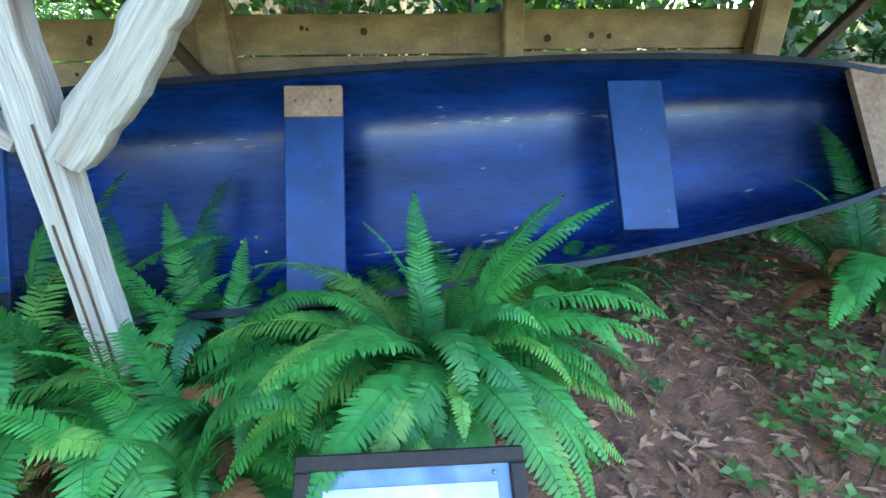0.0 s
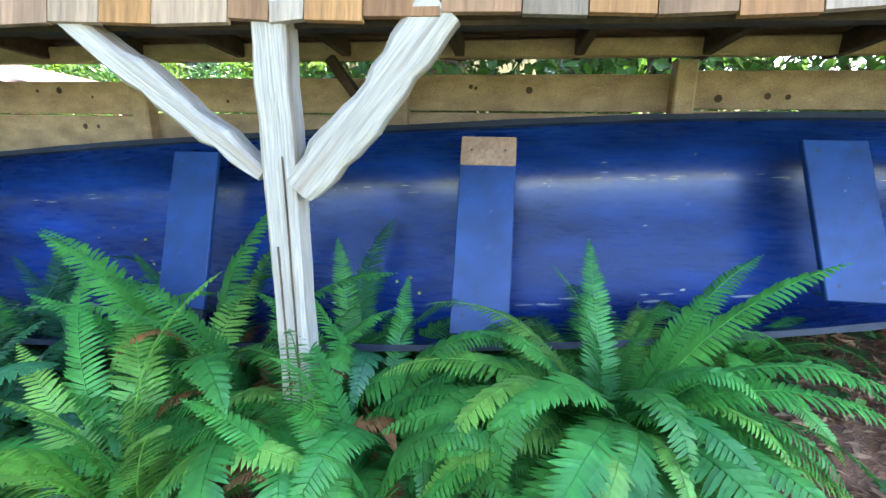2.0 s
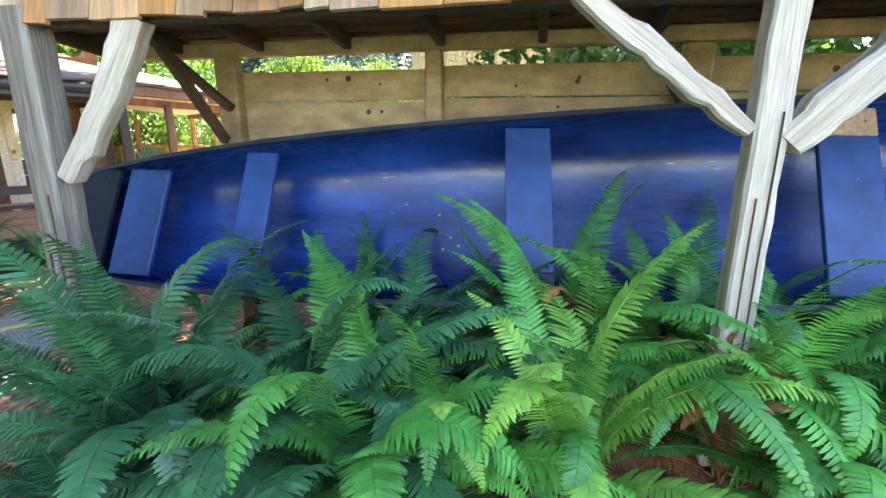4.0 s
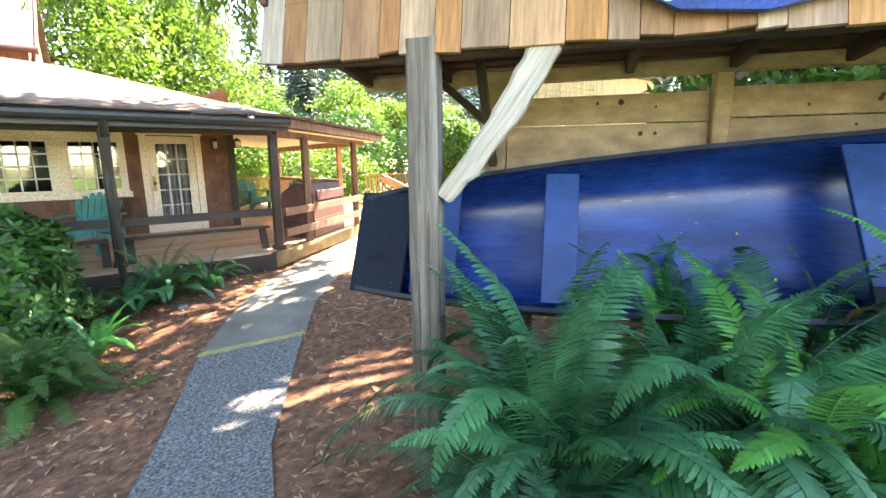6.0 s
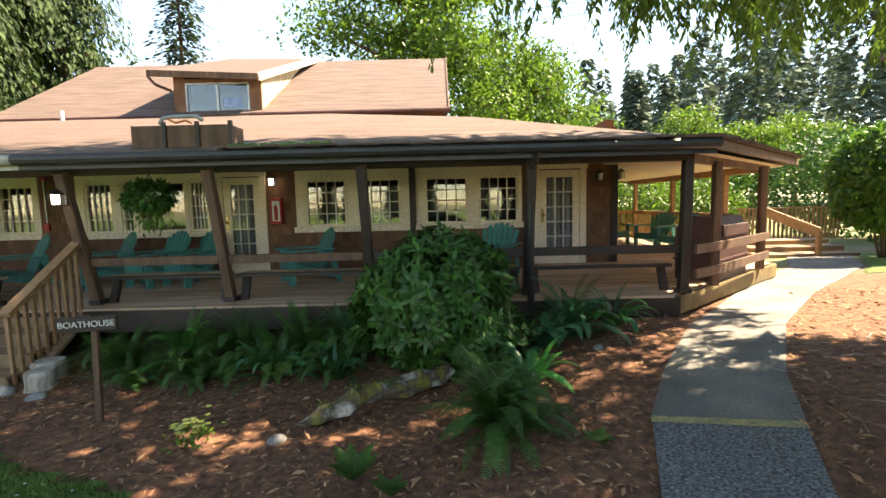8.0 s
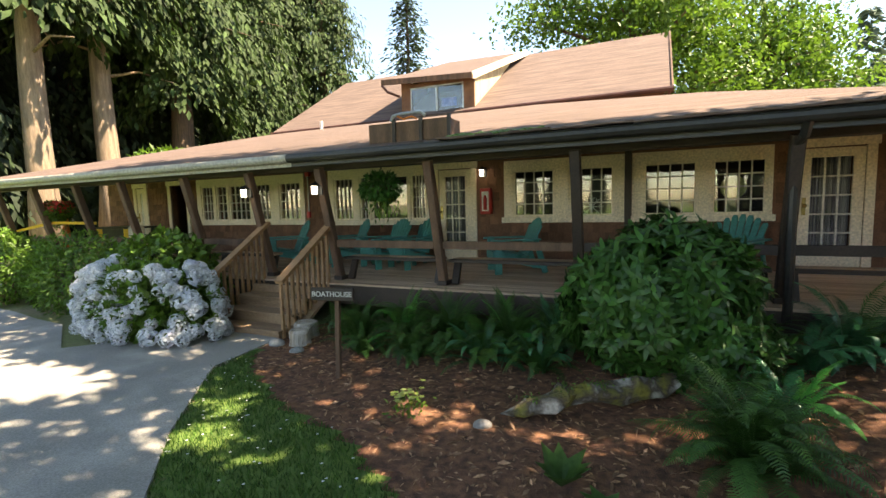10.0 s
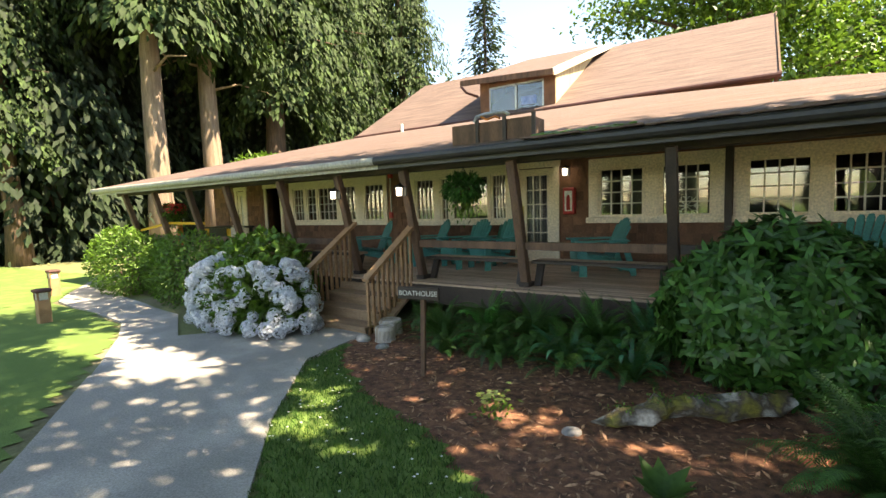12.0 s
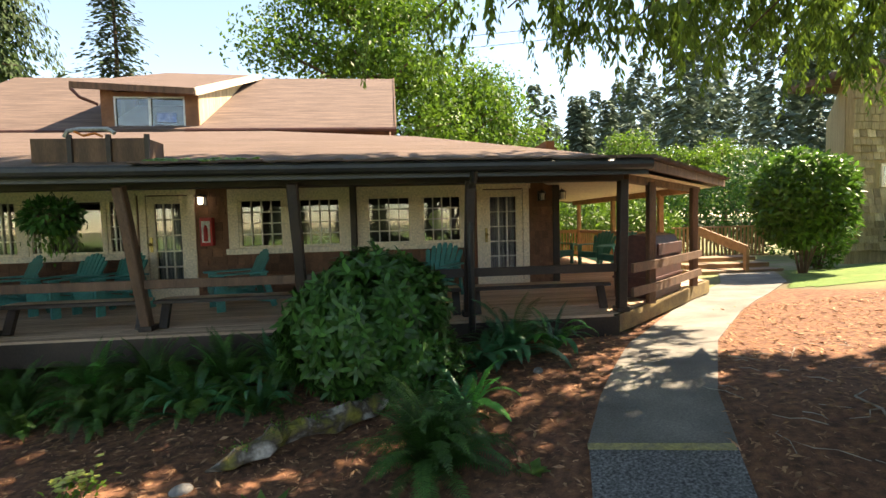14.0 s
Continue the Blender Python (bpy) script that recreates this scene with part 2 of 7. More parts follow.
FERN = material("fern_green", (0.135, 0.46, 0.085), (0.05, 0.27, 0.06), 0.40, 3.0, fine=25.0, rand=0.32, through_light=0.3, bump=0.1)
FERN_LIME = material("young_fern_green", (0.34, 0.62, 0.13), (0.17, 0.46, 0.08), 0.42, 3.0, fine=25.0, rand=0.18, through_light=0.35, bump=0.1)
# Darker fern green for the yard, with the deck-side shade put into it
FERN_YARD = material("shaded_fern_green", (0.075, 0.19, 0.035), (0.03, 0.09, 0.02), 0.5, 3.0, fine=25.0, rand=0.35, through_light=0.35, bump=0.1)
FERN_DARK = material("fern_blue_green", (0.060, 0.235, 0.095), (0.028, 0.12, 0.055), 0.33, 3.0, fine=25.0, rand=0.28, through_light=0.2, bump=0.1)
FERN_DEAD = material("dead_fern", (0.46, 0.19, 0.065), (0.22, 0.09, 0.04), 0.8, 4.0, fine=25.0, rand=0.2, through_light=0.2)
RHODO = material("rhododendron_leaf", (0.06, 0.17, 0.03), (0.024, 0.085, 0.018), 0.38, 2.0, fine=12.0, island=0.4, through_light=0.2, bump=0.05, spec=0.35)
HEDGE = material("hedge_leaf", (0.14, 0.26, 0.03), (0.07, 0.15, 0.02), 0.45, 2.0, fine=12.0, island=0.4, through_light=0.35, bump=0.05)
MAPLE = material("broadleaf", (0.15, 0.26, 0.03), (0.055, 0.125, 0.016), 0.5, 0.4, fine=3.0, island=0.4, through_light=0.45, bump=0.05)
CEDAR = material("cedar_spray", (0.20, 0.31, 0.045), (0.09, 0.16, 0.03), 0.6, 0.5, fine=4.0, island=0.4, through_light=0.5, bump=0.05)
SHRUB = material("tall_shrub_leaf", (0.10, 0.22, 0.03), (0.05, 0.12, 0.018), 0.42, 2.0, fine=12.0, island=0.4, through_light=0.4, bump=0.05)
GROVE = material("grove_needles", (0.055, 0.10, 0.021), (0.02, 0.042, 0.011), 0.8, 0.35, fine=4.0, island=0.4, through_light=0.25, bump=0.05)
# Grove needles again, nearly black: shade among the crowns is in the colour
GROVE_SHADED = material("shaded_grove_needles", (0.022, 0.042, 0.012), (0.009, 0.02, 0.006), 0.8, 0.35, fine=4.0, island=0.4, through_light=0.12, bump=0.05)
SPRUCE = material("spruce_needles", (0.065, 0.105, 0.055), (0.03, 0.055, 0.03), 0.8, 0.6, fine=4.0, island=0.35, through_light=0.15, bump=0.05)
# Paler, greyer green: distance haze is mixed into the base colour
HAZED_WOOD = material("hazed_conifer", (0.15, 0.20, 0.14), (0.08, 0.12, 0.09), 0.9, 0.3, fine=2.0, island=0.3, through_light=0.15, bump=0.05)
IVY = material("ivy_leaf", (0.075, 0.18, 0.05), (0.04, 0.105, 0.035), 0.35, 3.0, fine=20.0, island=0.35, through_light=0.2, bump=0.05)
VINE = material("pale_vine_leaf", (0.20, 0.36, 0.09), (0.12, 0.25, 0.06), 0.45, 3.0, fine=20.0, island=0.25, through_light=0.3, bump=0.05)
HYDRANGEA = material("hydrangea_bloom", (0.88, 0.88, 0.90), (0.74, 0.77, 0.86), 0.7, 2.0, fine=30.0, island=0.1, through_light=0.35)
RED_BLOOM = material("red_bloom", (0.65, 0.05, 0.03), (0.45, 0.03, 0.03), 0.6, island=0.3)
ROCK = material("grey_rock", (0.36, 0.35, 0.34), (0.20, 0.19, 0.19), 0.9, 4.0, fine=40.0, bump=0.6)
MOSS = material("mossy_log", (0.52, 0.48, 0.42), (0.24, 0.21, 0.04), 0.95, 6.0, fine=40.0, bump=1.0, c=(0.10, 0.075, 0.055))
PAPER = material("sun_faded_paper", (0.80, 0.86, 0.92), (0.72, 0.80, 0.88), 0.25, 3.0, fine=15.0, bump=0.02)
SIGN_BLUE = material("faded_blue_border", (0.16, 0.26, 0.55), (0.30, 0.40, 0.62), 0.3, 6.0, fine=15.0, bump=0.02)
INK = material("ink", (0.03, 0.03, 0.035), (0.03, 0.03, 0.035), 0.6, bump=0.0)
STRIPE = material("cream_cushion", (0.70, 0.60, 0.45), (0.55, 0.45, 0.33), 0.9)
LAMP_ON = glow("lit_bulb", (1.0, 0.94, 0.84), 1.6)
FROSTED = material("frosted_glass", (0.62, 0.60, 0.56), (0.5, 0.48, 0.45), 0.35, bump=0.02)


# ---- building blocks ----
def mesh_of(name, bm, mat, smooth=False):
    me = bpy.data.meshes.new(name)
    bmesh.ops.recalc_face_normals(bm, faces=bm.faces) if len(bm.faces) < 4000 else None
    bm.to_mesh(me)
    bm.free()
    me.materials.append(mat)
    if smooth:
        me.polygons.foreach_set("use_smooth", [True] * len(me.polygons))
    return me


def part(name, bm, mat, parent=None, label="", smooth=False):
    ob = new(name, mesh_of(name, bm, mat, smooth))
    if parent is not None:
        ob.parent = parent
    return tagged(ob, label)


def thing(name, label, category, m=None, group="", kind=""):
    ob = new(name)
    ob.empty_display_size = 0.1
    if m is not None:
        ob.matrix_world = m
    return tagged(ob, label, category, group, kind)


def pydata(name, verts, faces, mat, parent=None, label="", smooth=False):
    me = bpy.data.meshes.new(name)
    me.from_pydata(verts, [], faces)
    me.materials.append(mat)
    if smooth:
        me.polygons.foreach_set("use_smooth", [True] * len(me.polygons))
    ob = new(name, me)
    if parent is not None:
        ob.parent = parent
    return tagged(ob, label)


def box(bm, x0, x1, y0, y1, z0, z1, m=None, bevel=0.0):
    """Adds a block, bevelled where asked, turned by m."""
    r = bmesh.ops.create_cube(bm, size=1.0)
    vs = r["verts"]
    for v in vs:
        v.co = Vector(((v.co.x + 0.5) * (x1 - x0) + x0, (v.co.y + 0.5) * (y1 - y0) + y0, (v.co.z + 0.5) * (z1 - z0) + z0))
    if bevel:
        es = list({e for v in vs for e in v.link_edges})
        r = bmesh.ops.bevel(bm, geom=es, offset=bevel, segments=1, affect="EDGES", profile=0.5)
        vs = list({v for v in r["verts"]} | {v for v in vs if v.is_valid})
    if m is not None:
        bmesh.ops.transform(bm, matrix=m, verts=[v for v in vs if v.is_valid])
    return bm


def one_box(name, dims, mat, parent=None, label="", bevel=0.006, m=None):
    return part(name, box(bmesh.new(), *dims, m=m, bevel=bevel), mat, parent, label)


def beam(bm, a, b, w, h, up=(0, 0, 1), bevel=0.004, rough=0.0, seed=0, cuts=0):
    """A timber of section w x h from a to b; rough gives it an uneven, hewn face."""
    a, b = Vector(a), Vector(b)
    z = (b - a).normalized()
    x = Vector(up).cross(z)
    x = x.normalized() if x.length > 1e-4 else Vector((1, 0, 0))
    y = z.cross(x)
    n = max(1, cuts)
    rnd = random.Random(seed)
    sec = [(-1, -.8), (-.8, -1), (.8, -1), (1, -.8), (1, .8), (.8, 1), (-.8, 1), (-1, .8)] if rough else [(-1, -1), (1, -1), (1, 1), (-1, 1)]
    rings = []
    for i in range(n + 1):
        p = a.lerp(b, i / n)
        off = Vector((rnd.uniform(-1, 1), rnd.uniform(-1, 1))) * rough * 0.5
        k = 1 + rnd.uniform(-1, 1) * rough * 3
        rings.append([bm.verts.new(p + x * (sx * w / 2 * k + off.x + rnd.uniform(-.3, .3) * rough) + y * (sy * h / 2 * k + off.y + rnd.uniform(-.3, .3) * rough)) for sx, sy in sec])
    c = len(sec)
    for r0, r1 in zip(rings, rings[1:]):
        for j in range(c):
            bm.faces.new((r0[j], r0[(j + 1) % c], r1[(j + 1) % c], r1[j]))
    bm.faces.new(rings[0][::-1])
    bm.faces.new(rings[-1])
    return bm


def tube(bm, pts, radii, sides=8, caps=True):
    """A round limb through the points."""
    pts = [Vector(p) for p in pts]
    if not hasattr(radii, "__len__"):
        radii = [radii] * len(pts)
    rings = []
    for i, p in enumerate(pts):
        d = (pts[min(i + 1, len(pts) - 1)] - pts[max(i - 1, 0)]).normalized()
        x = d.orthogonal().normalized() if i == 0 else (x - d * x.dot(d)).normalized()
        y = d.cross(x)
        rings.append([bm.verts.new(p + (x * math.cos(k * 2 * math.pi / sides) + y * math.sin(k * 2 * math.pi / sides)) * radii[i]) for k in range(sides)])
    for r0, r1 in zip(rings, rings[1:]):
        for j in range(sides):
            bm.faces.new((r0[j], r0[(j + 1) % sides], r1[(j + 1) % sides], r1[j]))
    if caps:
        bm.faces.new(rings[0][::-1])
        bm.faces.new(rings[-1])
    return bm


def smooth_step(a, b, x):
    t = min(1.0, max(0.0, (x - a) / (b - a)))
    return t * t * (3 - 2 * t)


# The canoe shed's own directions: v along it, u away from the walk.
SV, SU = Vector((0.617, -0.787, 0)), Vector((0.787, 0.617, 0))


def shed(v, u, z):
    return SV * v + SU * u + Vector((0, 0, z))


def ground_z(x, y):
    """The height of the ground: a yard that rises towards the shed and banks up behind the canoe."""
    v, u = 0.617 * x - 0.787 * y, 0.787 * x + 0.617 * y
    z = 0.02 + 0.66 * smooth_step(-6.5, 3.5, v) + 0.30 * smooth_step(1.5, 4.5, u) * smooth_step(30, 12, u)
    z += 0.42 * smooth_step(1.0, 2.4, u) * smooth_step(0.3, 4.0, v)
    z += 1.3 * smooth_step(3.3, 7.0, u) * smooth_step(1.0, 5.0, v)
    near = smooth_step(25, 14, math.hypot(x, y - 4))
    return z * (0.4 + 0.6 * near) + 0.035 * noise.noise((x * 0.7, y * 0.7, 3.0)) * near

# ---- ground ----
def spread(a, b, lo, hi, step):
    inner = list(np.arange(lo, hi + 1e-6, step))
    left, right, k = [], [], step
    x = lo
    while x > a:
        k *= 1.35
        x -= k
        left.append(max(x, a))
    x, k = hi, step
    while x < b:
        k *= 1.35
        x += k
        right.append(min(x, b))
    return left[::-1] + inner + right


def sheet(name, xs, ys, lift, mat, keep=None, label="", kind="structure", category=""):
    verts = [(x, y, ground_z(x, y) + lift) for y in ys for x in xs]
    nx = len(xs)
    faces = []
    for j in range(len(ys) - 1):
        for i in range(nx - 1):
            if keep is None or keep((xs[i] + xs[i + 1]) / 2, (ys[j] + ys[j + 1]) / 2):
                faces.append((j * nx + i, j * nx + i + 1, (j + 1) * nx + i + 1, (j + 1) * nx + i))
    ob = pydata(name, verts, faces, mat, smooth=True)
    return tagged(ob, label, category, "", kind)


sheet("ground", spread(-600, 600, -12, 9, 0.2), spread(-600, 600, -6, 11, 0.2), 0.0, SOIL, label="brown soil ground with patchy grass", category="ground")


def ribbon(name, left, right, lift, thick, mat, label, category, cuts=10):
    """A slab that follows the ground between two edge lines."""
    def walk_line(pts):
        out = []
        for (x0, y0), (x1, y1) in zip(pts, pts[1:]):
            for i in range(cuts):
                out.append((x0 + (x1 - x0) * i / cuts, y0 + (y1 - y0) * i / cuts))
        return out + [pts[-1]]
    a, b = walk_line(left), walk_line(right)
    verts, faces, wide = [], [], 6
    for p, q in zip(a, b):
        for k in range(wide + 1):
            x, y = p[0] + (q[0] - p[0]) * k / wide, p[1] + (q[1] - p[1]) * k / wide
            verts.append((x, y, ground_z(x, y) + lift))
    n = wide + 1
    top = len(verts)
    verts += [(x, y, z - thick) for x, y, z in verts]
    for i in range(len(a) - 1):
        for k in range(wide):
            faces.append((i * n + k, i * n + k + 1, (i + 1) * n + k + 1, (i + 1) * n + k))
        faces.append((i * n, (i + 1) * n, top + (i + 1) * n, top + i * n))
        faces.append((i * n + wide, top + i * n + wide, top + (i + 1) * n + wide, (i + 1) * n + wide))
    e = (len(a) - 1) * n
    faces += [(0, top, top + wide, wide), (e, e + wide, top + e + wide, top + e)]
    return tagged(pydata(name, verts, faces, mat), label, category, "", "structure")


ribbon("path_near", [(1.35, -3.6), (0.55, -1.9), (-0.75, 0.2), (-0.95, 1.6), (-0.55, 3.0), (0.10, 4.70)],
       [(2.15, -3.2), (1.35, -1.5), (0.1, 0.5), (-0.2, 1.6), (0.18, 2.95), (0.90, 4.30)], 0.035, 0.12, AGGREGATE, "exposed-aggregate concrete garden path slab", "path")
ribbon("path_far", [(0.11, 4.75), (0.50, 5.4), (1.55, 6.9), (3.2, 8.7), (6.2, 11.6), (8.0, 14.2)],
       [(0.93, 4.33), (1.35, 5.1), (2.45, 6.6), (4.0, 8.2), (7.2, 10.9), (9.2, 13.6)], 0.02, 0.12, SHADED_CONCRETE, "grey concrete garden path, darkened for dappled shade", "path")
tagged(ribbon("path_stripe", [(0.075, 4.66), (0.10, 4.73)], [(0.875, 4.27), (0.90, 4.34)], 0.041, 0.006, YELLOW_PAINT, "worn yellow warning stripe across the path", "marking", 2), kind="structure")
ribbon("driveway", [(-7.5, 6.5), (-8.7, 4.9), (-7.9, 3.6), (-5.6, 2.2), (-3.6, 0.2), (-2.0, -3.0)],
       [(-6.2, 6.5), (-6.05, 5.2), (-5.1, 4.0), (-3.95, 2.95), (-2.3, 0.9), (-0.8, -2.6)], 0.03, 0.14, CONCRETE, "grey concrete walk with tree shade", "pavement")
ribbon("side_path", [(-8.6, 4.95), (-10.2, 5.75), (-12.6, 6.0), (-15.2, 6.5), (-17.5, 8.5)],
       [(-7.95, 3.65), (-9.3, 4.45), (-10.6, 5.0), (-14.2, 5.2), (-18.6, 7.6)], 0.028, 0.12, CONCRETE, "concrete path curving round the house", "path")


def in_poly(poly):
    def test(x, y):
        c = False
        for (x0, y0), (x1, y1) in zip(poly, poly[1:] + poly[:1]):
            if (y0 > y) != (y1 > y) and x < (x1 - x0) * (y - y0) / (y1 - y0) + x0:
                c = not c
        return c
    return test


LAWN_NEAR = [(-6.1, 5.9), (-5.6, 5.3), (-4.6, 4.75), (-3.7, 4.45), (-2.9, 3.9), (-2.2, 3.0), (-1.9, 2.0), (-2.1, 0.9), (-3.95, 2.95), (-5.1, 4.0), (-6.05, 5.2)]
LAWN_LEFT = [(-9.2, 4.35), (-10.6, 4.95), (-14.2, 5.15), (-18.6, 7.5), (-26, 7), (-26, -12), (-8, -12), (-3.7, 0.1), (-5.7, 2.1), (-8.0, 3.5)]
LAWN_RIGHT = [(6.3, 9.95), (7.3, 10.9), (9.3, 13.4), (14, 13.4), (14, 9.4)]
MULCH_BED = [(-6.1, 5.9), (-5.6, 5.3), (-4.6, 4.75), (-3.7, 4.45), (-2.9, 3.9), (-2.2, 3.0), (-1.7, 1.8), (-0.9, -1.5), (1, -4.5), (5.5, -5.5), (7.5, -2.5), (5.2, 3.0), (5.6, 5.6), (7.9, 8.4), (6.3, 9.9),
             (4.8, 10.4), (1.9, 7.6), (-6.1, 7.6)]
fine_x, fine_y = list(np.arange(-27, 16, 0.14)), list(np.arange(-12, 15, 0.14))
sheet("lawn", fine_x, fine_y, 0.012, LAWN, lambda x, y: in_poly(LAWN_NEAR)(x, y) or in_poly(LAWN_LEFT)(x, y) or in_poly(LAWN_RIGHT)(x, y), "mown green lawn with small daisies", category="lawn")
sheet("mulch_bed", [x for x in fine_x if -7 < x < 8], [y for y in fine_y if -6 < y < 10.6], 0.008, MULCH, in_poly(MULCH_BED), "reddish-brown bark mulch bed", category="mulch")

sheet("open_lawn", list(np.arange(-60, 46, 1.5)), list(np.arange(-60, -11.5, 1.5)), 0.012, LAWN, None, "open sunlit lawn in front of the house", category="lawn")

# ---- house ----
FY, DZ = 10.2, 0.65  # facade plane, deck level
openings = []        # (x0, x1, z0, z1) cut through the front wall


def front_wall(name, x0, x1, z0, z1, y, depth, holes, mat):
    """A wall along x with rectangular holes through it."""
    xs = sorted({x0, x1, *[h[0] for h in holes], *[h[1] for h in holes]})
    zs = sorted({z0, z1, *[h[2] for h in holes], *[h[3] for h in holes]})
    bm = bmesh.new()
    for xa, xb in zip(xs, xs[1:]):
        run = None
        for za, zb in zip(zs, zs[1:]):
            hole = any(h[0] < (xa + xb) / 2 < h[1] and h[2] < (za + zb) / 2 < h[3] for h in holes)
            if not hole:
                run = (run[0], zb) if run else (za, zb)
            if (hole or zb == zs[-1]) and run:
                box(bm, xa, xb, y, y + depth, *run)
                run = None
    bmesh.ops.remove_doubles(bm, verts=bm.verts, dist=1e-4)
    return part(name, bm, mat)


WINDOWS = [  # casing x0, x1, z0, z1 and its sashes (x0, x1, columns)
    (-12.55, -8.95, 1.42, 2.60, [(-12.40, -11.95, 3), (-11.85, -11.45, 2), (-11.40, -10.66, 4), (-10.50, -9.98, 3), (-9.72, -9.05, 4)]),
    (-8.25, -5.66, 1.40, 2.62, [(-8.10, -7.57, 4), (-7.42, -7.18, 2), (-7.12, -6.20, 0), (-6.15, -5.78, 4)]),
    (-4.14, -2.02, 1.43, 2.58, [(-3.97, -3.19, 4), (-2.95, -2.18, 4)]),
    (-1.90, 0.08, 1.43, 2.58, [(-1.73, -0.92, 4), (-0.73, 0.02, 4)]),
]
DOORS = [(-5.62, -4.70, 2.62), (0.30, 1.28, 2.62), (-13.72, -12.88, 2.62), (-15.20, -14.60, 2.60)]
for x0, x1, z0, z1, sashes in WINDOWS:
    openings += [(a, b, z0 + 0.10, z1 - 0.17) for a, b, c in sashes]
for x0, x1, z1 in DOORS:
    openings.append((x0 + 0.11, x1 - 0.11, DZ, z1 - 0.13))
wall = front_wall("wall_front", -16.4, 1.85, 0.3, 3.25, FY, 0.16, openings, BROWN_WALL)
tagged(wall, "dark brown shingled house wall", "wall", "", "structure")

# shingle courses on the front wall, between the trimmed openings
covered = [(w[0], w[1], w[2], w[3]) for w in WINDOWS] + [(d[0], d[1], DZ, d[2]) for d in DOORS]
rnd = random.Random(5)
bm = bmesh.new()
sv, sf = [], []
z = DZ
while z < 2.75:
    x = -16.4
    while x < 1.83:
        w = rnd.uniform(0.10, 0.20)
        xe = min(x + w - 0.006, 1.85)
        if not any(c[0] - 0.005 < xe and x < c[1] + 0.005 and c[2] - 0.09 < z < c[3] + 0.02 for c in covered):
            t = rnd.uniform(0.014, 0.024)
            i = len(sv)
            zb = z + rnd.uniform(-0.006, 0.006)
            sv += [(x, FY, zb), (xe, FY, zb), (xe, FY - t, zb), (x, FY - t, zb), (x, FY - 0.002, zb + 0.16), (xe, FY - 0.002, zb + 0.16)]
            sf += [(i, i + 1, i + 2, i + 3), (i + 3, i + 2, i + 5, i + 4), (i, i + 3, i + 4), (i + 1, i + 5, i + 2)]
        x += w
    z += 0.15
bm.free()
tagged(pydata("wall_shingles", sv, sf, BROWN_WALL, wall), kind="stuff")

wall_e = front_wall("wall_east", -0.08, 0.08, 0.3, 3.4, 0, 10, [], BROWN_WALL)
wall_e.location = (1.77, 10.36, 0)
tagged(wall_e, "dark brown side wall of the house", "wall", "", "structure")
one_box("corner_board", (1.74, 1.87, FY - 0.035, FY + 0.10, DZ, 2.9), BROWN_TRIM)
tagged(bpy.data.objects["corner_board"], "dark brown corner board", "trim", "", "structure")
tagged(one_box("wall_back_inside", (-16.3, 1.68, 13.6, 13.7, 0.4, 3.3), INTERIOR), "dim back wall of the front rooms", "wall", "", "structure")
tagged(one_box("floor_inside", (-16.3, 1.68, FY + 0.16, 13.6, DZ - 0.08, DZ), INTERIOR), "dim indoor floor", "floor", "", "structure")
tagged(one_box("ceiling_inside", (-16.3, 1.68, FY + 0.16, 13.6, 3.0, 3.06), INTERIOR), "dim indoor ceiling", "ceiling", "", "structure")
tagged(one_box("wall_west", (-16.4, -16.26, FY + 0.16, 20, 0.3, 3.3), BROWN_WALL), "dark brown end wall of the house", "wall", "", "structure")


def lattice(name, x0, x1, z0, z1, cols, rows, y, parent, t=0.022):
    bm = bmesh.new()
    for i in range(1, cols):
        x = x0 + (x1 - x0) * i / cols
        box(bm, x - t / 2, x + t / 2, y - 0.012, y + 0.012, z0, z1)
    for j in range(1, rows):
        z = z0 + (z1 - z0) * j / rows
        box(bm, x0, x1, y - 0.014, y + 0.010, z - t / 2, z + t / 2)
    return part(name, bm, WHITE_MUNTIN, parent)


def ring(bm, x0, x1, z0, z1, w, y0, y1):
    box(bm, x0, x0 + w, y0, y1, z0, z1)
    box(bm, x1 - w, x1, y0, y1, z0, z1)
    box(bm, x0 + w, x1 - w, y0, y1, z1 - w, z1)
    box(bm, x0 + w, x1 - w, y0, y1, z0, z0 + w)


def window_unit(i, x0, x1, z0, z1, sashes):
    win = thing("window_%d" % i, "cream-trimmed multi-pane casement window in brown wall", "window", kind="structure")
    bm = bmesh.new()
    y0, y1 = FY - 0.035, FY + 0.02
    sx = sorted(sashes)
    box(bm, x0, x1, y0, y1, z1 - 0.17, z1, bevel=0.004)
    box(bm, x0 - 0.04, x1 + 0.04, y0 - 0.05, y1, z0, z0 + 0.10, bevel=0.006)
    edge = x0
    for a, b, c in sx:
        box(bm, edge, a, y0 + 0.002, y1, z0 + 0.10, z1 - 0.17)
        edge = b
    box(bm, edge, x1, y0 + 0.002, y1, z0 + 0.10, z1 - 0.17)
    part("window_frame", bm, CREAM, win)
    for a, b, c in sx:
        bm = bmesh.new()
        ring(bm, a, b, z0 + 0.10, z1 - 0.17, 0.045, FY - 0.01, FY + 0.05)
        part("sash", bm, CREAM, win)
        if c:
            lattice("muntin", a + 0.045, b - 0.045, z0 + 0.145, z1 - 0.215, c, 4, FY + 0.02, win)
        p = one_box("pane", (a + 0.03, b - 0.03, FY + 0.035, FY + 0.041, z0 + 0.13, z1 - 0.20), GLASS, win, bevel=0)
        p.visible_shadow = False


for i, w in enumerate(WINDOWS):
    window_unit(i + 1, *w)


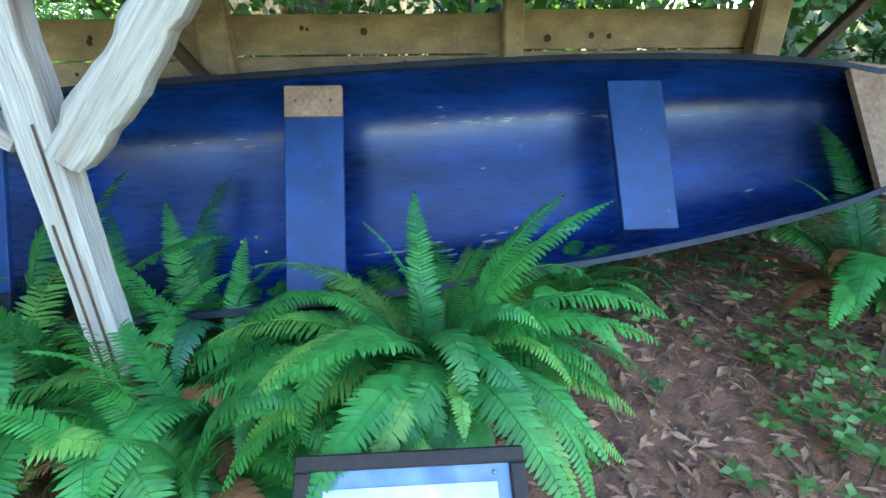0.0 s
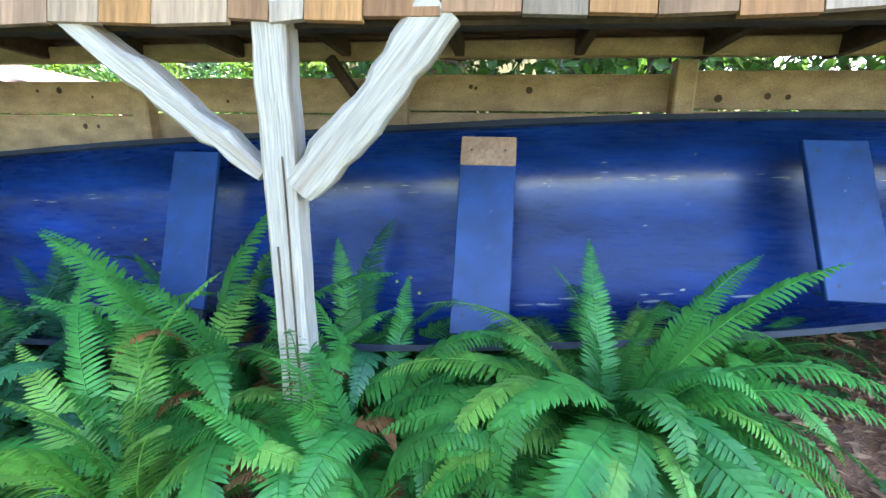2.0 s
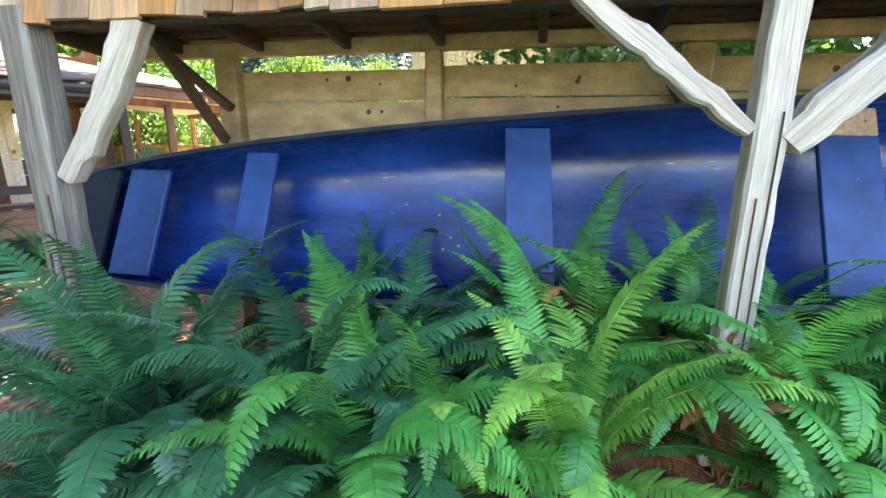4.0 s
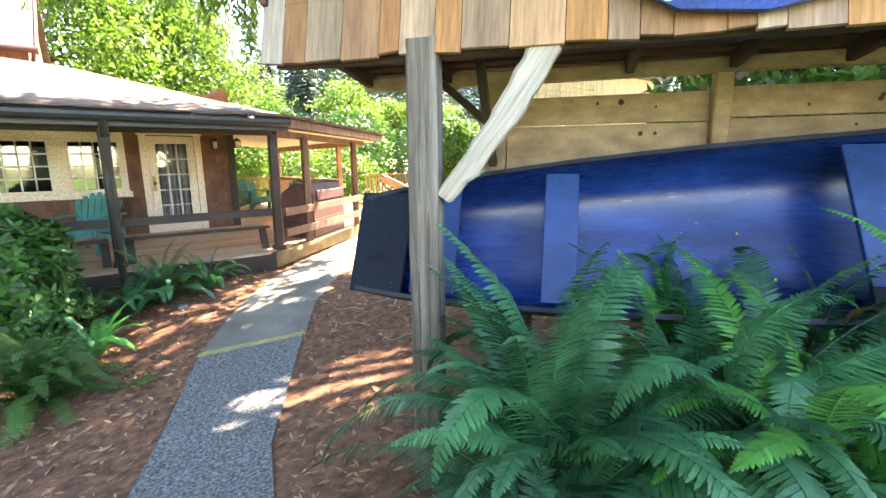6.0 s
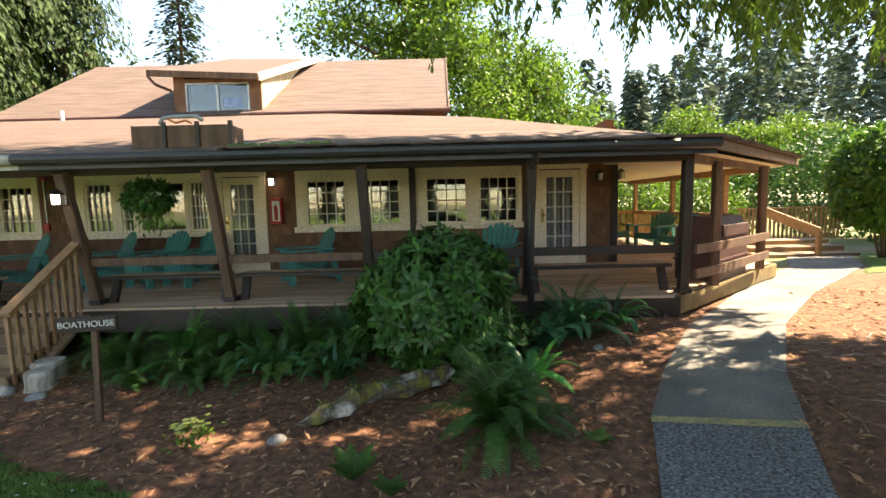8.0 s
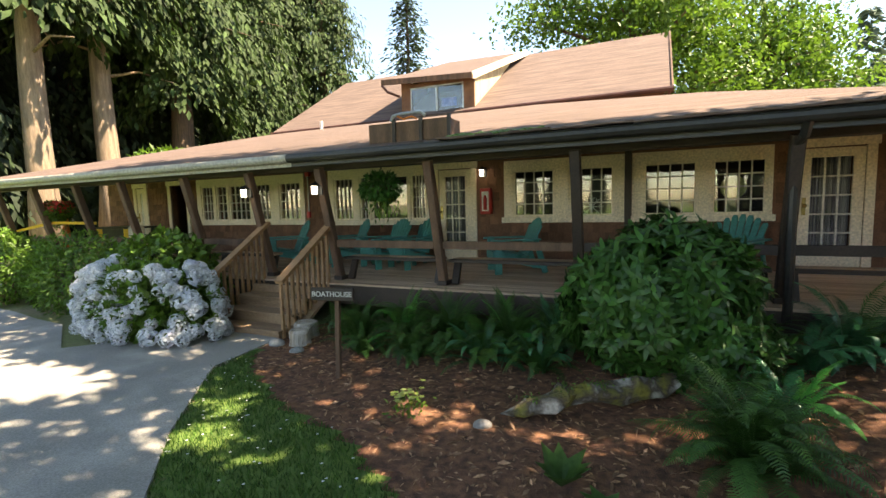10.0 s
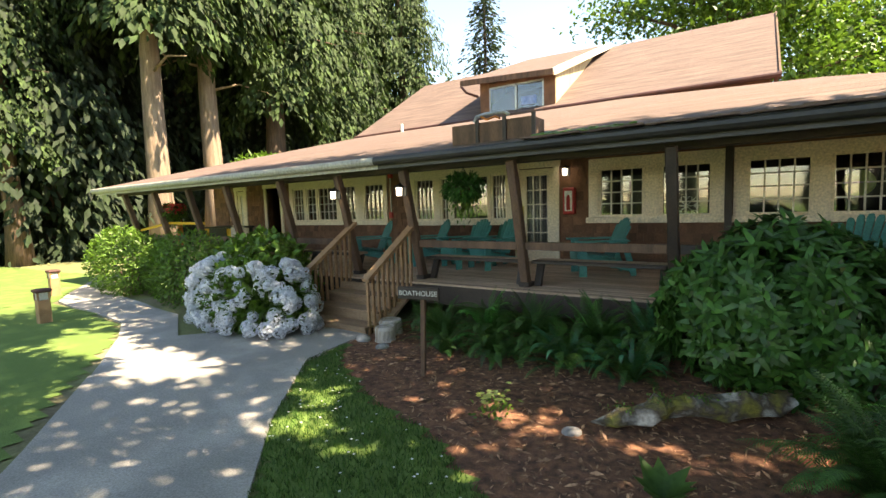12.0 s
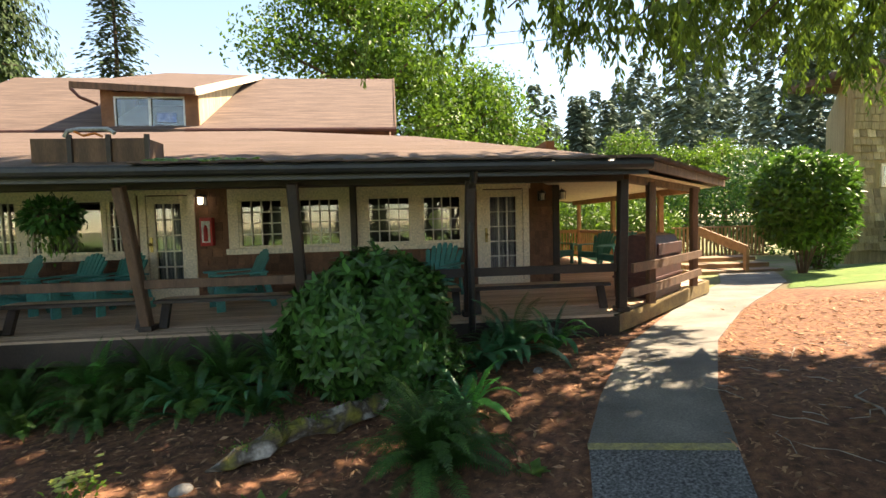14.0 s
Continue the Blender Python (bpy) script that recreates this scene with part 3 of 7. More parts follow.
def french_door(i, x0, x1, z1, curtain):
    d = thing("door_%d" % i, "cream glazed door with many panes and curtains" if curtain else "cream-framed doorway standing open to a dark room", "door", kind="structure")
    bm = bmesh.new()
    y0, y1 = FY - 0.035, FY + 0.05
    box(bm, x0, x0 + 0.11, y0, y1, DZ, z1 - 0.12)
    box(bm, x1 - 0.11, x1, y0, y1, DZ, z1 - 0.12)
    box(bm, x0 - 0.03, x1 + 0.03, y0 - 0.01, y1, z1 - 0.12, z1, bevel=0.005)
    part("door_frame", bm, CREAM, d)
    if not curtain:
        return
    a, b = x0 + 0.115, x1 - 0.115
    w, zt = 0.13, z1 - 0.14
    bm = bmesh.new()
    box(bm, a, a + w, FY, FY + 0.045, DZ + 0.02, zt)
    box(bm, b - w, b, FY, FY + 0.045, DZ + 0.02, zt)
    box(bm, a + w, b - w, FY, FY + 0.045, zt - w, zt)
    box(bm, a + w, b - w, FY, FY + 0.045, DZ + 0.02, DZ + 0.32)
    leaf = part("door_leaf", bm, CREAM, d)
    lattice("muntin", a + w, b - w, DZ + 0.32, zt - w, 3, 5, FY + 0.02, leaf, 0.025)
    p = one_box("pane", (a + w - 0.01, b - w + 0.01, FY + 0.03, FY + 0.036, DZ + 0.31, zt - w + 0.01), GLASS, leaf, bevel=0)
    p.visible_shadow = False
    bm = bmesh.new()
    n = 40
    vs = [[bm.verts.new((a + w + (b - a - 2 * w) * k / n, FY + 0.10 + 0.025 * math.sin(k * 1.9), zz)) for k in range(n + 1)] for zz in (DZ + 0.25, zt)]
    for k in range(n):
        bm.faces.new((vs[0][k], vs[0][k + 1], vs[1][k + 1], vs[1][k]))
    part("curtain", bm, CURTAIN, d, "grey and white striped gathered curtain", smooth=True)
    bm = bmesh.new()
    box(bm, a + 0.03, a + 0.08, FY - 0.012, FY, DZ + 0.86, DZ + 1.12, bevel=0.003)
    tube(bm, [(a + 0.055, FY - 0.01, DZ + 1.0), (a + 0.055, FY - 0.05, DZ + 1.0)], 0.012)
    bmesh.ops.create_uvsphere(bm, u_segments=10, v_segments=6, radius=0.03, matrix=Matrix.Translation((a + 0.055, FY - 0.06, DZ + 1.0)))
    part("door_handle", bm, BRASS, leaf, "brass knob and plate")


for i, (x0, x1, z1) in enumerate(DOORS):
    french_door(i + 1, x0, x1, z1, i != 2)

# ornaments hung inside the panes
CATCHER = material("pale_green_glass", (0.62, 0.72, 0.30), (0.48, 0.60, 0.22), 0.3, 9.0, fine=30.0, bump=0.05, through_light=0.4)
oc = thing("sun_catcher", "round pale green glass disc hung in a window", "ornament", pose(-0.42, FY + 0.075, 1.96, 90, 0, 0))
bm = bmesh.new()
bmesh.ops.create_cone(bm, cap_ends=True, segments=28, radius1=0.185, radius2=0.185, depth=0.008)
part("disc", bm, CATCHER, oc)
bm = bmesh.new()
tube(bm, [(0.19 * math.cos(k * math.pi / 14), 0.19 * math.sin(k * math.pi / 14), 0) for k in range(29)], 0.010, 5, caps=False)
part("rim", bm, BLACK, oc)
so = thing("star_ornament", "white lacy star ornament hung in a window", "ornament", pose(-2.56, FY + 0.075, 1.70, 90, 0, 0))
bm = bmesh.new()
for k in range(8):
    a = k * math.pi / 4
    e = Vector((math.cos(a), math.sin(a), 0))
    f = Vector((-e.y, e.x, 0))
    tube(bm, [(0, 0, 0), tuple(e * 0.20)], [0.012, 0.006], 5)
    for q in (-1, 1):
        tube(bm, [tuple(e * 0.11), tuple(e * 0.16 + f * 0.05 * q)], 0.007, 5)
part("lace", bm, WHITE, so)

# deck
DECK_FRONT = 7.42
deck = thing("deck", "brown timber porch deck round the house", "deck", kind="structure")


def deck_limits(y):
    """The right-hand end of the deck board at y: chamfered corner, then straight."""
    return 1.62 + (y - DECK_FRONT) * 1.18 if y < 10.1 else 4.75


bm = bmesh.new()
box(bm, -16.3, 1.45, DECK_FRONT + 0.03, FY, 0.32, DZ - 0.031)
part("joists", bm, BROWN_TRIM, deck)
bm = bmesh.new()
box(bm, -16.4, -7.42, DECK_FRONT - 0.02, DECK_FRONT + 0.02, 0.36, DZ - 0.03)
box(bm, -7.42, -6.05, DECK_FRONT - 0.02, DECK_FRONT + 0.02, 0.36, DZ - 0.03)
box(bm, -6.05, 1.66, DECK_FRONT - 0.02, DECK_FRONT + 0.02, 0.36, DZ - 0.03)
part("fascia_board", bm, BROWN_TRIM, deck, "dark brown deck edge board")
part("fascia_board", beam(bmesh.new(), (1.66, DECK_FRONT, 0.52), (4.8, 10.1, 0.52), 0.05, 0.24, rough=0.006, cuts=8), DECK_EDGE, deck, "yellowed, lichen-stained deck edge timber")
part("fascia_board", beam(bmesh.new(), (4.8, 10.1, 0.52), (4.8, 16.5, 0.52), 0.05, 0.24), DECK_EDGE, deck)

# roof
SL = 0.233
E_Z = 2.60


def slab(name, pts, thick, mat, parent, label=""):
    bm = bmesh.new()
    top = [bm.verts.new(p) for p in pts]
    bot = [bm.verts.new((p[0], p[1], p[2] - thick)) for p in pts]
    bm.faces.new(top)
    bm.faces.new(bot[::-1])
    for i in range(len(pts)):
        j = (i + 1) % len(pts)
        bm.faces.new((top[i], bot[i], bot[j], top[j]))
    return part(name, bm, mat, parent, label)


def rz(d):
    return E_Z + SL * d


roof = thing("porch_roof", "brown asphalt-shingled low porch roof with worn edge", "roof", kind="structure")
c1, c2 = (1.78, 7.0), (5.35, 10.45)
nrm = Vector((-(c2[1] - c1[1]), c2[0] - c1[0])).normalized()
pk_y = 12.9
pk = (c1[0] - 0.41 * (pk_y - 7), pk_y)
top_l = (-5.6, 17.6)
slab("roof_front", [(-16.7, 7.0, rz(0)), (c1[0], 7.0, rz(0)), (pk[0], pk[1], rz(pk_y - 7)), (top_l[0], top_l[1], rz(10.6)), (-16.7, 17.6, rz(10.6))], 0.10, ROOF, roof)
slab("roof_corner", [(c1[0], c1[1], rz(0)), (c2[0], c2[1], rz(0)), (pk[0], pk[1], rz(pk_y - 7))], 0.10, ROOF, roof)
slab("roof_side", [(c2[0], c2[1], rz(0)), (c2[0], 19.0, rz(0)), (top_l[0], 19.0, rz(10.6)), (top_l[0], top_l[1], rz(10.6)), (pk[0], pk[1], rz(pk_y - 7))], 0.10, ROOF, roof)
# soffit boards under the porch, beams and gutter
slab("soffit", [(-16.6, 7.2, rz(0.2) - 0.16), (1.75, 7.2, rz(0.2) - 0.16), (1.2, 10.15, rz(0.2) + 0.14), (-16.6, 10.15, rz(0.2) + 0.14)], 0.02, CREAM_SOFFIT, roof, "cream-painted porch ceiling")
slab("soffit", [(1.80, 7.25, rz(0.2) - 0.17), (5.15, 10.5, rz(0.2) - 0.17), (5.15, 17.0, rz(0.2) - 0.17), (1.25, 17.0, rz(0.2) + 0.16), (1.25, 10.15, rz(0.2) + 0.16)], 0.02, CREAM_SOFFIT, roof, "cream-painted porch ceiling")
bm = bmesh.new()
box(bm, -16.5, 1.74, 7.42, 7.58, 2.38, 2.56, bevel=0.006)
part("beam", bm, BROWN_TRIM, roof, "dark brown porch beam")
part("beam", beam(bmesh.new(), (1.80, 7.5, 2.44), (4.75, 10.35, 2.44), 0.10, 0.16), POST_WOOD, roof)
part("beam", beam(bmesh.new(), (4.75, 10.35, 2.44), (4.75, 16.8, 2.44), 0.10, 0.16), RAIL_WOOD, roof)
# The left stretch gets a pale colour in place of sunlight
for nm, xa, xb, mt, lb in (("gutter", -16.75, -6.4, GUTTER_SUNLIT, "gutter coloured pale for sunlight"), ("gutter", -6.4, 1.85, GUTTER, "black gutter")):
    bm = bmesh.new()
    tube(bm, [(xa, 6.95, 2.535), (xb, 6.95, 2.535)], 0.065, 10)
    box(bm, xa, xb, 7.01, 7.04, 2.42, 2.59)
    part(nm, bm, mt, roof, lb)
part("fascia", beam(bmesh.new(), (1.82, 7.0, 2.53), (5.37, 10.43, 2.53), 0.04, 0.12), POST_WOOD, roof)
bm = bmesh.new()
tube(bm, [(-0.28, 6.95, 2.50), (-0.28, 7.05, 2.38), (-0.28, 7.36, 2.28), (-0.28, 7.38, 0.5)], 0.045, 8)
part("downspout", bm, GUTTER, roof, "dark downspout pipe")
# ragged worn shingle edge along the eave
bm = bmesh.new()
rnd = random.Random(11)
x = -4.0
while x < c1[0]:
    w = rnd.uniform(0.08, 0.2)
    box(bm, x, x + w, 6.93 - rnd.uniform(0, 0.05), 7.3, rz(0) + rnd.uniform(0.0, 0.012), rz(0) + 0.02 + rnd.uniform(0, 0.02))
    x += w
for k in range(26):
    a = Vector((c1[0], c1[1], 0)).lerp(Vector((c2[0], c2[1], 0)), k / 26)
    box(bm, a.x - 0.1, a.x + 0.12, a.y - 0.1, a.y + 0.1, rz(0) + 0.002, rz(0) + 0.02 + rnd.uniform(0, 0.025))
part("eave_course", bm, ROOF, roof, "ragged mossy shingle edge")

# upper storey
up = thing("upper_storey", "brown shingled main roof of the house with gable", "roof", kind="structure")
UE, UR = (17.3, 5.08), (23.5, 8.55)
slab("main_roof_slope", [(-16.7, UE[0], UE[1]), (-1.12, UE[0], UE[1]), (-1.12, UR[0], UR[1]), (-17.2, UR[0], UR[1])], 0.14, ROOF, up)
slab("main_roof_slope", [(-1.12, UR[0], UR[1]), (-1.12, 30, 5.0), (-17, 30, 5.0), (-17.2, UR[0], UR[1])], 0.14, ROOF, up)
slab("hip_slope", [(-16.7, UE[0], UE[1]), (-17.2, UR[0], UR[1]), (-17, 30, 5.0), (-24, 23.5, 4.9)], 0.12, ROOF, up)
bm = bmesh.new()
vs = [bm.verts.new(p) for p in ((-1.35, 17.75, 4.2), (-1.35, 29.5, 4.2), (-1.35, 29.5, 5.1), (-1.35, 23.5, 8.4), (-1.35, 17.75, 5.2))]
vs2 = [bm.verts.new((v.co.x - 0.15, v.co.y, v.co.z)) for v in vs]
bm.faces.new(vs)
bm.faces.new(vs2[::-1])
for i in range(5):
    bm.faces.new((vs[i], vs2[i], vs2[(i + 1) % 5], vs[(i + 1) % 5]))
part("gable_wall", bm, BROWN_WALL, up)
one_box("wall", (-16.2, -1.5, 17.75, 17.9, 4.4, 5.1), BROWN_WALL, up)
part("rake_board", beam(bmesh.new(), (-1.13, UE[0], UE[1] - 0.07), (-1.13, UR[0], UR[1] - 0.07), 0.05, 0.22), POST_WOOD, up)
bm = bmesh.new()
tube(bm, [(-16.75, 17.24, 5.0), (-10.2, 17.24, 5.0)], 0.07, 8)
tube(bm, [(-7.75, 17.24, 5.02), (-1.1, 17.24, 5.02)], 0.07, 8)
part("gutter", bm, MAROON, up, "dark brown gutter")
bm = bmesh.new()
tube(bm, [(-1.2, 17.24, 5.0), (-1.25, 17.6, 4.8), (-1.25, 17.65, 4.55)], 0.05, 8)
part("downspout", bm, MAROON, up)
bm = bmesh.new()
tube(bm, [(-13.5, 16.6, 4.6), (-13.5, 16.6, 5.15)], 0.06, 8)
part("vent_pipe", bm, WHITE, up, "white vent pipe")
# dormer
dm = thing("dormer", "brown shed dormer with sliding window on the main roof", "dormer", kind="structure")
slab("dormer_roof", [(-11.05, 17.2, 6.50), (-7.40, 17.2, 6.30), (-7.0, 23.3, 8.62), (-10.9, 23.3, 8.72)], 0.16, ROOF, dm)
part("rake_board", beam(bmesh.new(), (-7.38, 17.2, 6.22), (-6.98, 23.2, 8.54), 0.05, 0.24), CREAM, dm, "white-painted rake board")
part("fascia", beam(bmesh.new(), (-11.05, 17.18, 6.42), (-7.40, 17.18, 6.22), 0.05, 0.2), POST_WOOD, dm)
bm = bmesh.new()
box(bm, -10.40, -10.02, 17.55, 17.7, 5.0, 6.38)
box(bm, -7.86, -7.45, 17.55, 17.7, 5.0, 6.25)
box(bm, -10.02, -7.86, 17.55, 17.7, 6.16, 6.3)
part("dormer_front", bm, BROWN_WALL, dm)
for x in (-7.5, -10.4):
    bm = bmesh.new()
    vs = [bm.verts.new((x + dx, yy, zz)) for dx in (0, 0.06) for yy, zz in ((17.6, 5.1), (17.6, 6.25), (23, 8.4))]
    for f in ((0, 1, 2), (5, 4, 3), (0, 3, 4, 1), (1, 4, 5, 2), (2, 5, 3, 0)):
        bm.faces.new([vs[i] for i in f])
    part("dormer_cheek", bm, OLD_SHINGLE, dm, "tan shingled dormer side")
win = part("window", (lambda b: (ring(b, -10.02, -7.86, 5.06, 6.16, 0.06, 17.56, 17.64), box(b, -8.98, -8.9, 17.56, 17.64, 5.06, 6.16), b)[2])(bmesh.new()), STEEL, dm)
one_box("pane", (-9.97, -8.98, 17.6, 17.606, 5.1, 6.1), GLASS, win, bevel=0)
one_box("pane", (-8.9, -7.92, 17.6, 17.606, 5.1, 6.1), GLASS, win, bevel=0)
# Dark sheet that gives the room behind the dormer panes its dimness
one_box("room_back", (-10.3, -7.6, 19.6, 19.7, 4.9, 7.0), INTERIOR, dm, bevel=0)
one_box("sticker", (-8.75, -8.15, 17.585, 17.592, 5.35, 5.65), SIGN_BLUE, dm, "blue and white sticker in the pane", bevel=0)
bm = bmesh.new()
tube(bm, [(-11.0, 17.15, 6.3), (-10.8, 17.2, 6.05), (-10.45, 17.5, 5.9)], 0.05, 8)
part("downspout", bm, MAROON, dm)

# ---- porch ----
def lean_y(z):
    """The porch posts lean outwards: their y at a height."""
    return 7.70 - (z - 0.65) * 0.25


POSTS = [-15.6, -14.0, -12.4, -10.9, -9.1, -7.55, -6.12, -4.3, -2.39, -0.28, 1.77]
for x in POSTS:
    p = thing("porch_post", "leaning dark brown squared porch post", "post", group="porch posts")
    foot, head = (7.56, 7.50) if x == POSTS[-1] else (lean_y(0.66), lean_y(2.40))
    # Lighter wood left of x=-3 for sunlight, dark trim right of it for shade
    part("shaft", beam(bmesh.new(), (x, foot, 0.655), (x, head, 2.40), 0.12, 0.12, (0, 1, 0), rough=0.006, cuts=6, seed=int(x * 10)), POST_WOOD if x < -3 else BROWN_TRIM, p)
    part("plinth", box(bmesh.new(), x - 0.08, x + 0.08, foot - 0.09, foot + 0.10, 0.655, 0.72, bevel=0.006), BROWN_TRIM, p)
for x, y in ((2.45, 8.02), (4.05, 9.42), (4.72, 11.6), (4.72, 13.9), (4.72, 16.3), (3.2, 16.5), (1.9, 16.5)):
    p = thing("porch_post", "brown squared porch post of the side deck", "post", group="porch posts")
    part("shaft", beam(bmesh.new(), (x, y, 0.655), (x, y, 2.40), 0.11, 0.11, (0, 1, 0), rough=0.004, cuts=5, seed=int(x * 7)), RAIL_WOOD if y > 11 else POST_WOOD, p)
pr = thing("porch_post", "slim dark post set against the house wall", "post", group="porch posts")
part("shaft", beam(bmesh.new(), (-1.96, 10.10, DZ), (-1.96, 10.10, 2.75), 0.10, 0.10, (0, 1, 0)), BROWN_TRIM, pr)
for bay, (xa, xb) in enumerate(zip(POSTS, POSTS[1:])):
    if xa == -7.55:
        continue
    y = lean_y(1.25)
    # Rails follow the posts: sunlit tone at left, shaded tone at right
    mt = POST_WOOD if xa < -3 else BROWN_TRIM
    rail = thing("porch_rail", "flat dark brown board rail between porch posts", "railing", group="porch rails")
    part("board", box(bmesh.new(), xa + 0.07, xb - 0.07, y - 0.03, y + 0.02, 1.19, 1.30, bevel=0.005), mt, rail)
    bench = thing("porch_bench", "built-in dark timber bench along the porch edge", "bench", group="porch benches")
    for k in range(3):
        part("seat_board", box(bmesh.new(), xa + 0.09, xb - 0.09, 7.66 + k * 0.125, 7.78 + k * 0.125, 0.985, 1.025, bevel=0.004), DECK if k else BROWN_TRIM, bench)
    for x in (xa + 0.14, xb - 0.14):
        part("leg", beam(bmesh.new(), (x, 7.78, 0.655), (x, 7.92, 0.985), 0.06, 0.10, (1, 0, 0)), BROWN_TRIM, bench)
# rails on the chamfered corner
for z in (1.24, 0.92):
    for a, b in (((1.80, 7.50), (2.45, 7.99)), ((2.45, 7.99), (4.05, 9.39))):
        rail = thing("porch_rail", "weathered flat board rail on the corner of the deck", "railing", group="corner rails")
        part("board", beam(bmesh.new(), (a[0] + 0.05, a[1] - 0.09, z), (b[0] + 0.05, b[1] - 0.09, z), 0.04, 0.12), POST_WOOD, rail)
for a, b in (((4.72, 11.6), (4.72, 13.9)), ((4.72, 13.9), (4.72, 16.3)), ((4.72, 16.4), (3.2, 16.5)), ((3.2, 16.5), (1.9, 16.5))):
    rail = thing("deck_railing", "red-brown picket railing on the far side of the deck", "railing", group="far deck railing")
    part("top_rail", beam(bmesh.new(), (*a, 1.50), (*b, 1.50), 0.05, 0.10), RAIL_WOOD, rail)
    part("bottom_rail", beam(bmesh.new(), (*a, 0.80), (*b, 0.80), 0.04, 0.08), RAIL_WOOD, rail)
    for k in range(1, 16):
        q = Vector((*a, 0.84)).lerp(Vector((*b, 0.84)), k / 16)
        part("baluster", beam(bmesh.new(), q, q + Vector((0, 0, 0.62)), 0.035, 0.035, (1, 0, 0)), RAIL_WOOD, rail)

# stairs
st = thing("stairs", "four worn brown timber porch steps", "stairs", kind="structure")
for k in range(4):
    z1 = 0.1625 * (k + 1)
    y0 = DECK_FRONT - 0.28 * (4 - k) + 0.02
    if k < 3:
        part("tread", box(bmesh.new(), -7.50, -6.14, y0 - 0.03, y0 + 0.29, z1 - 0.04, z1, bevel=0.005), STAIR_WOOD, st)
    part("riser", box(bmesh.new(), -7.48, -6.16, y0, y0 + 0.03, z1 - 0.17 if k else -0.05, z1 - 0.041), STAIR_WOOD, st)
for x in (-7.49, -6.15):
    part("stringer", beam(bmesh.new(), (x, 6.42, 0.0), (x, 7.42, 0.56), 0.04, 0.24, (1, 0, 0)), STAIR_WOOD, st)
    hr = thing("stair_railing", "oiled timber stair handrail with square balusters", "railing", group="stair railings")
    a, b = Vector((x, 6.36, 0.82)), Vector((x, 7.56, 1.58))
    part("handrail", beam(bmesh.new(), a, b, 0.05, 0.13, (1, 0, 0), bevel=0.005), RAIL_WOOD, hr)
    for k in range(10):
        q = a.lerp(b, 0.03 + k * 0.094)
        zb = max(0.02, 0.02 + (q.y - 6.42) * 0.56)
        part("baluster", beam(bmesh.new(), (q.x, q.y, zb), (q.x, q.y, q.z - 0.04), 0.038, 0.038, (1, 0, 0)), RAIL_WOOD, hr)


def adirondack(name="garden_chair"):
    """A slatted garden chair facing -y, its base at the origin."""
    ch = thing(name, "teal-painted slatted wooden garden chair on the deck", "chair", group="teal garden chairs")
    for k in range(7):
        o = (k - 3) / 3
        top = 0.90 - 0.12 * o * o
        foot, head = Vector((o * 0.22, 0.10, 0.27)), Vector((o * 0.31, 0.10 + (top - 0.27) * 0.46, top))
        bm = bmesh.new()
        rows = []
        for q in (0.0, 0.5, 0.93, 1.0):
            c = foot.lerp(head, q)
            w = (0.033 + 0.010 * q) * (0.55 if q == 1.0 else 1.0)
            rows.append([bm.verts.new(c + Vector((sx * w, sy * 0.009, -sy * 0.004))) for sx, sy in ((-1, -1), (1, -1), (1, 1), (-1, 1))])
        for r0, r1 in zip(rows, rows[1:]):
            for j in range(4):
                bm.faces.new((r0[j], r0[(j + 1) % 4], r1[(j + 1) % 4], r1[j]))
        bm.faces.new(rows[0][::-1])
        bm.faces.new(rows[-1])
        part("back_slat", bm, TEAL, ch)
    for k in range(6):
        part("seat_slat", box(bmesh.new(), -0.27, 0.27, -0.44 + k * 0.095, -0.355 + k * 0.095, 0.365 - k * 0.018, 0.387 - k * 0.018, bevel=0.003), TEAL, ch)
    for s in (-1, 1):
        part("arm", box(bmesh.new(), s * 0.34 - 0.07, s * 0.34 + 0.07, -0.50, 0.30, 0.545, 0.57, bevel=0.004), TEAL, ch)
        part("leg", box(bmesh.new(), s * 0.30 - 0.02, s * 0.30 + 0.02, -0.44, -0.32, 0.0, 0.545, bevel=0.003), TEAL, ch)
        part("leg", beam(bmesh.new(), (s * 0.30, 0.40, 0.0), (s * 0.30, 0.24, 0.545), 0.09, 0.03, (1, 0, 0)), TEAL, ch)
        part("side_rail", beam(bmesh.new(), (s * 0.265, -0.42, 0.30), (s * 0.265, 0.44, 0.10), 0.11, 0.025, (1, 0, 0)), TEAL, ch)
    part("apron", box(bmesh.new(), -0.28, 0.28, -0.462, -0.44, 0.24, 0.37, bevel=0.003), TEAL, ch)
    part("back_brace", box(bmesh.new(), -0.32, 0.32, 0.255, 0.28, 0.52, 0.60, bevel=0.003), TEAL, ch)
    return ch


chair = adirondack()
chair.matrix_world = pose(-8.35, 9.0, DZ, 0, 0, -38)
for x, y, r in ((-7.12, 9.35, -42), (-6.20, 9.30, -30), (-5.62, 9.35, -30), (-3.65, 9.25, -60), (4.15, 13.6, -60), (3.3, 14.6, 20), (4.2, 12.4, -70), (-0.55, 9.35, -30)):
    copy_thing(chair, pose(x, y, DZ, 0, 0, r))

# grill under a cover
gr = thing("grill", "large maroon covered barbecue grill standing on the deck", "grill", pose(2.95, 8.95, DZ, 0, 0, 42))
bm = bmesh.new()
prof = [(-0.30, 0.0), (0.30, 0.0), (0.32, 0.62), (0.30, 0.80), (0.05, 0.98), (-0.20, 0.95), (-0.31, 0.72)]
for x in (-0.68, 0.68):
    vs = [bm.verts.new((x, p[0], p[1])) for p in prof]
    bm.faces.new(vs)
bm.verts.ensure_lookup_table()
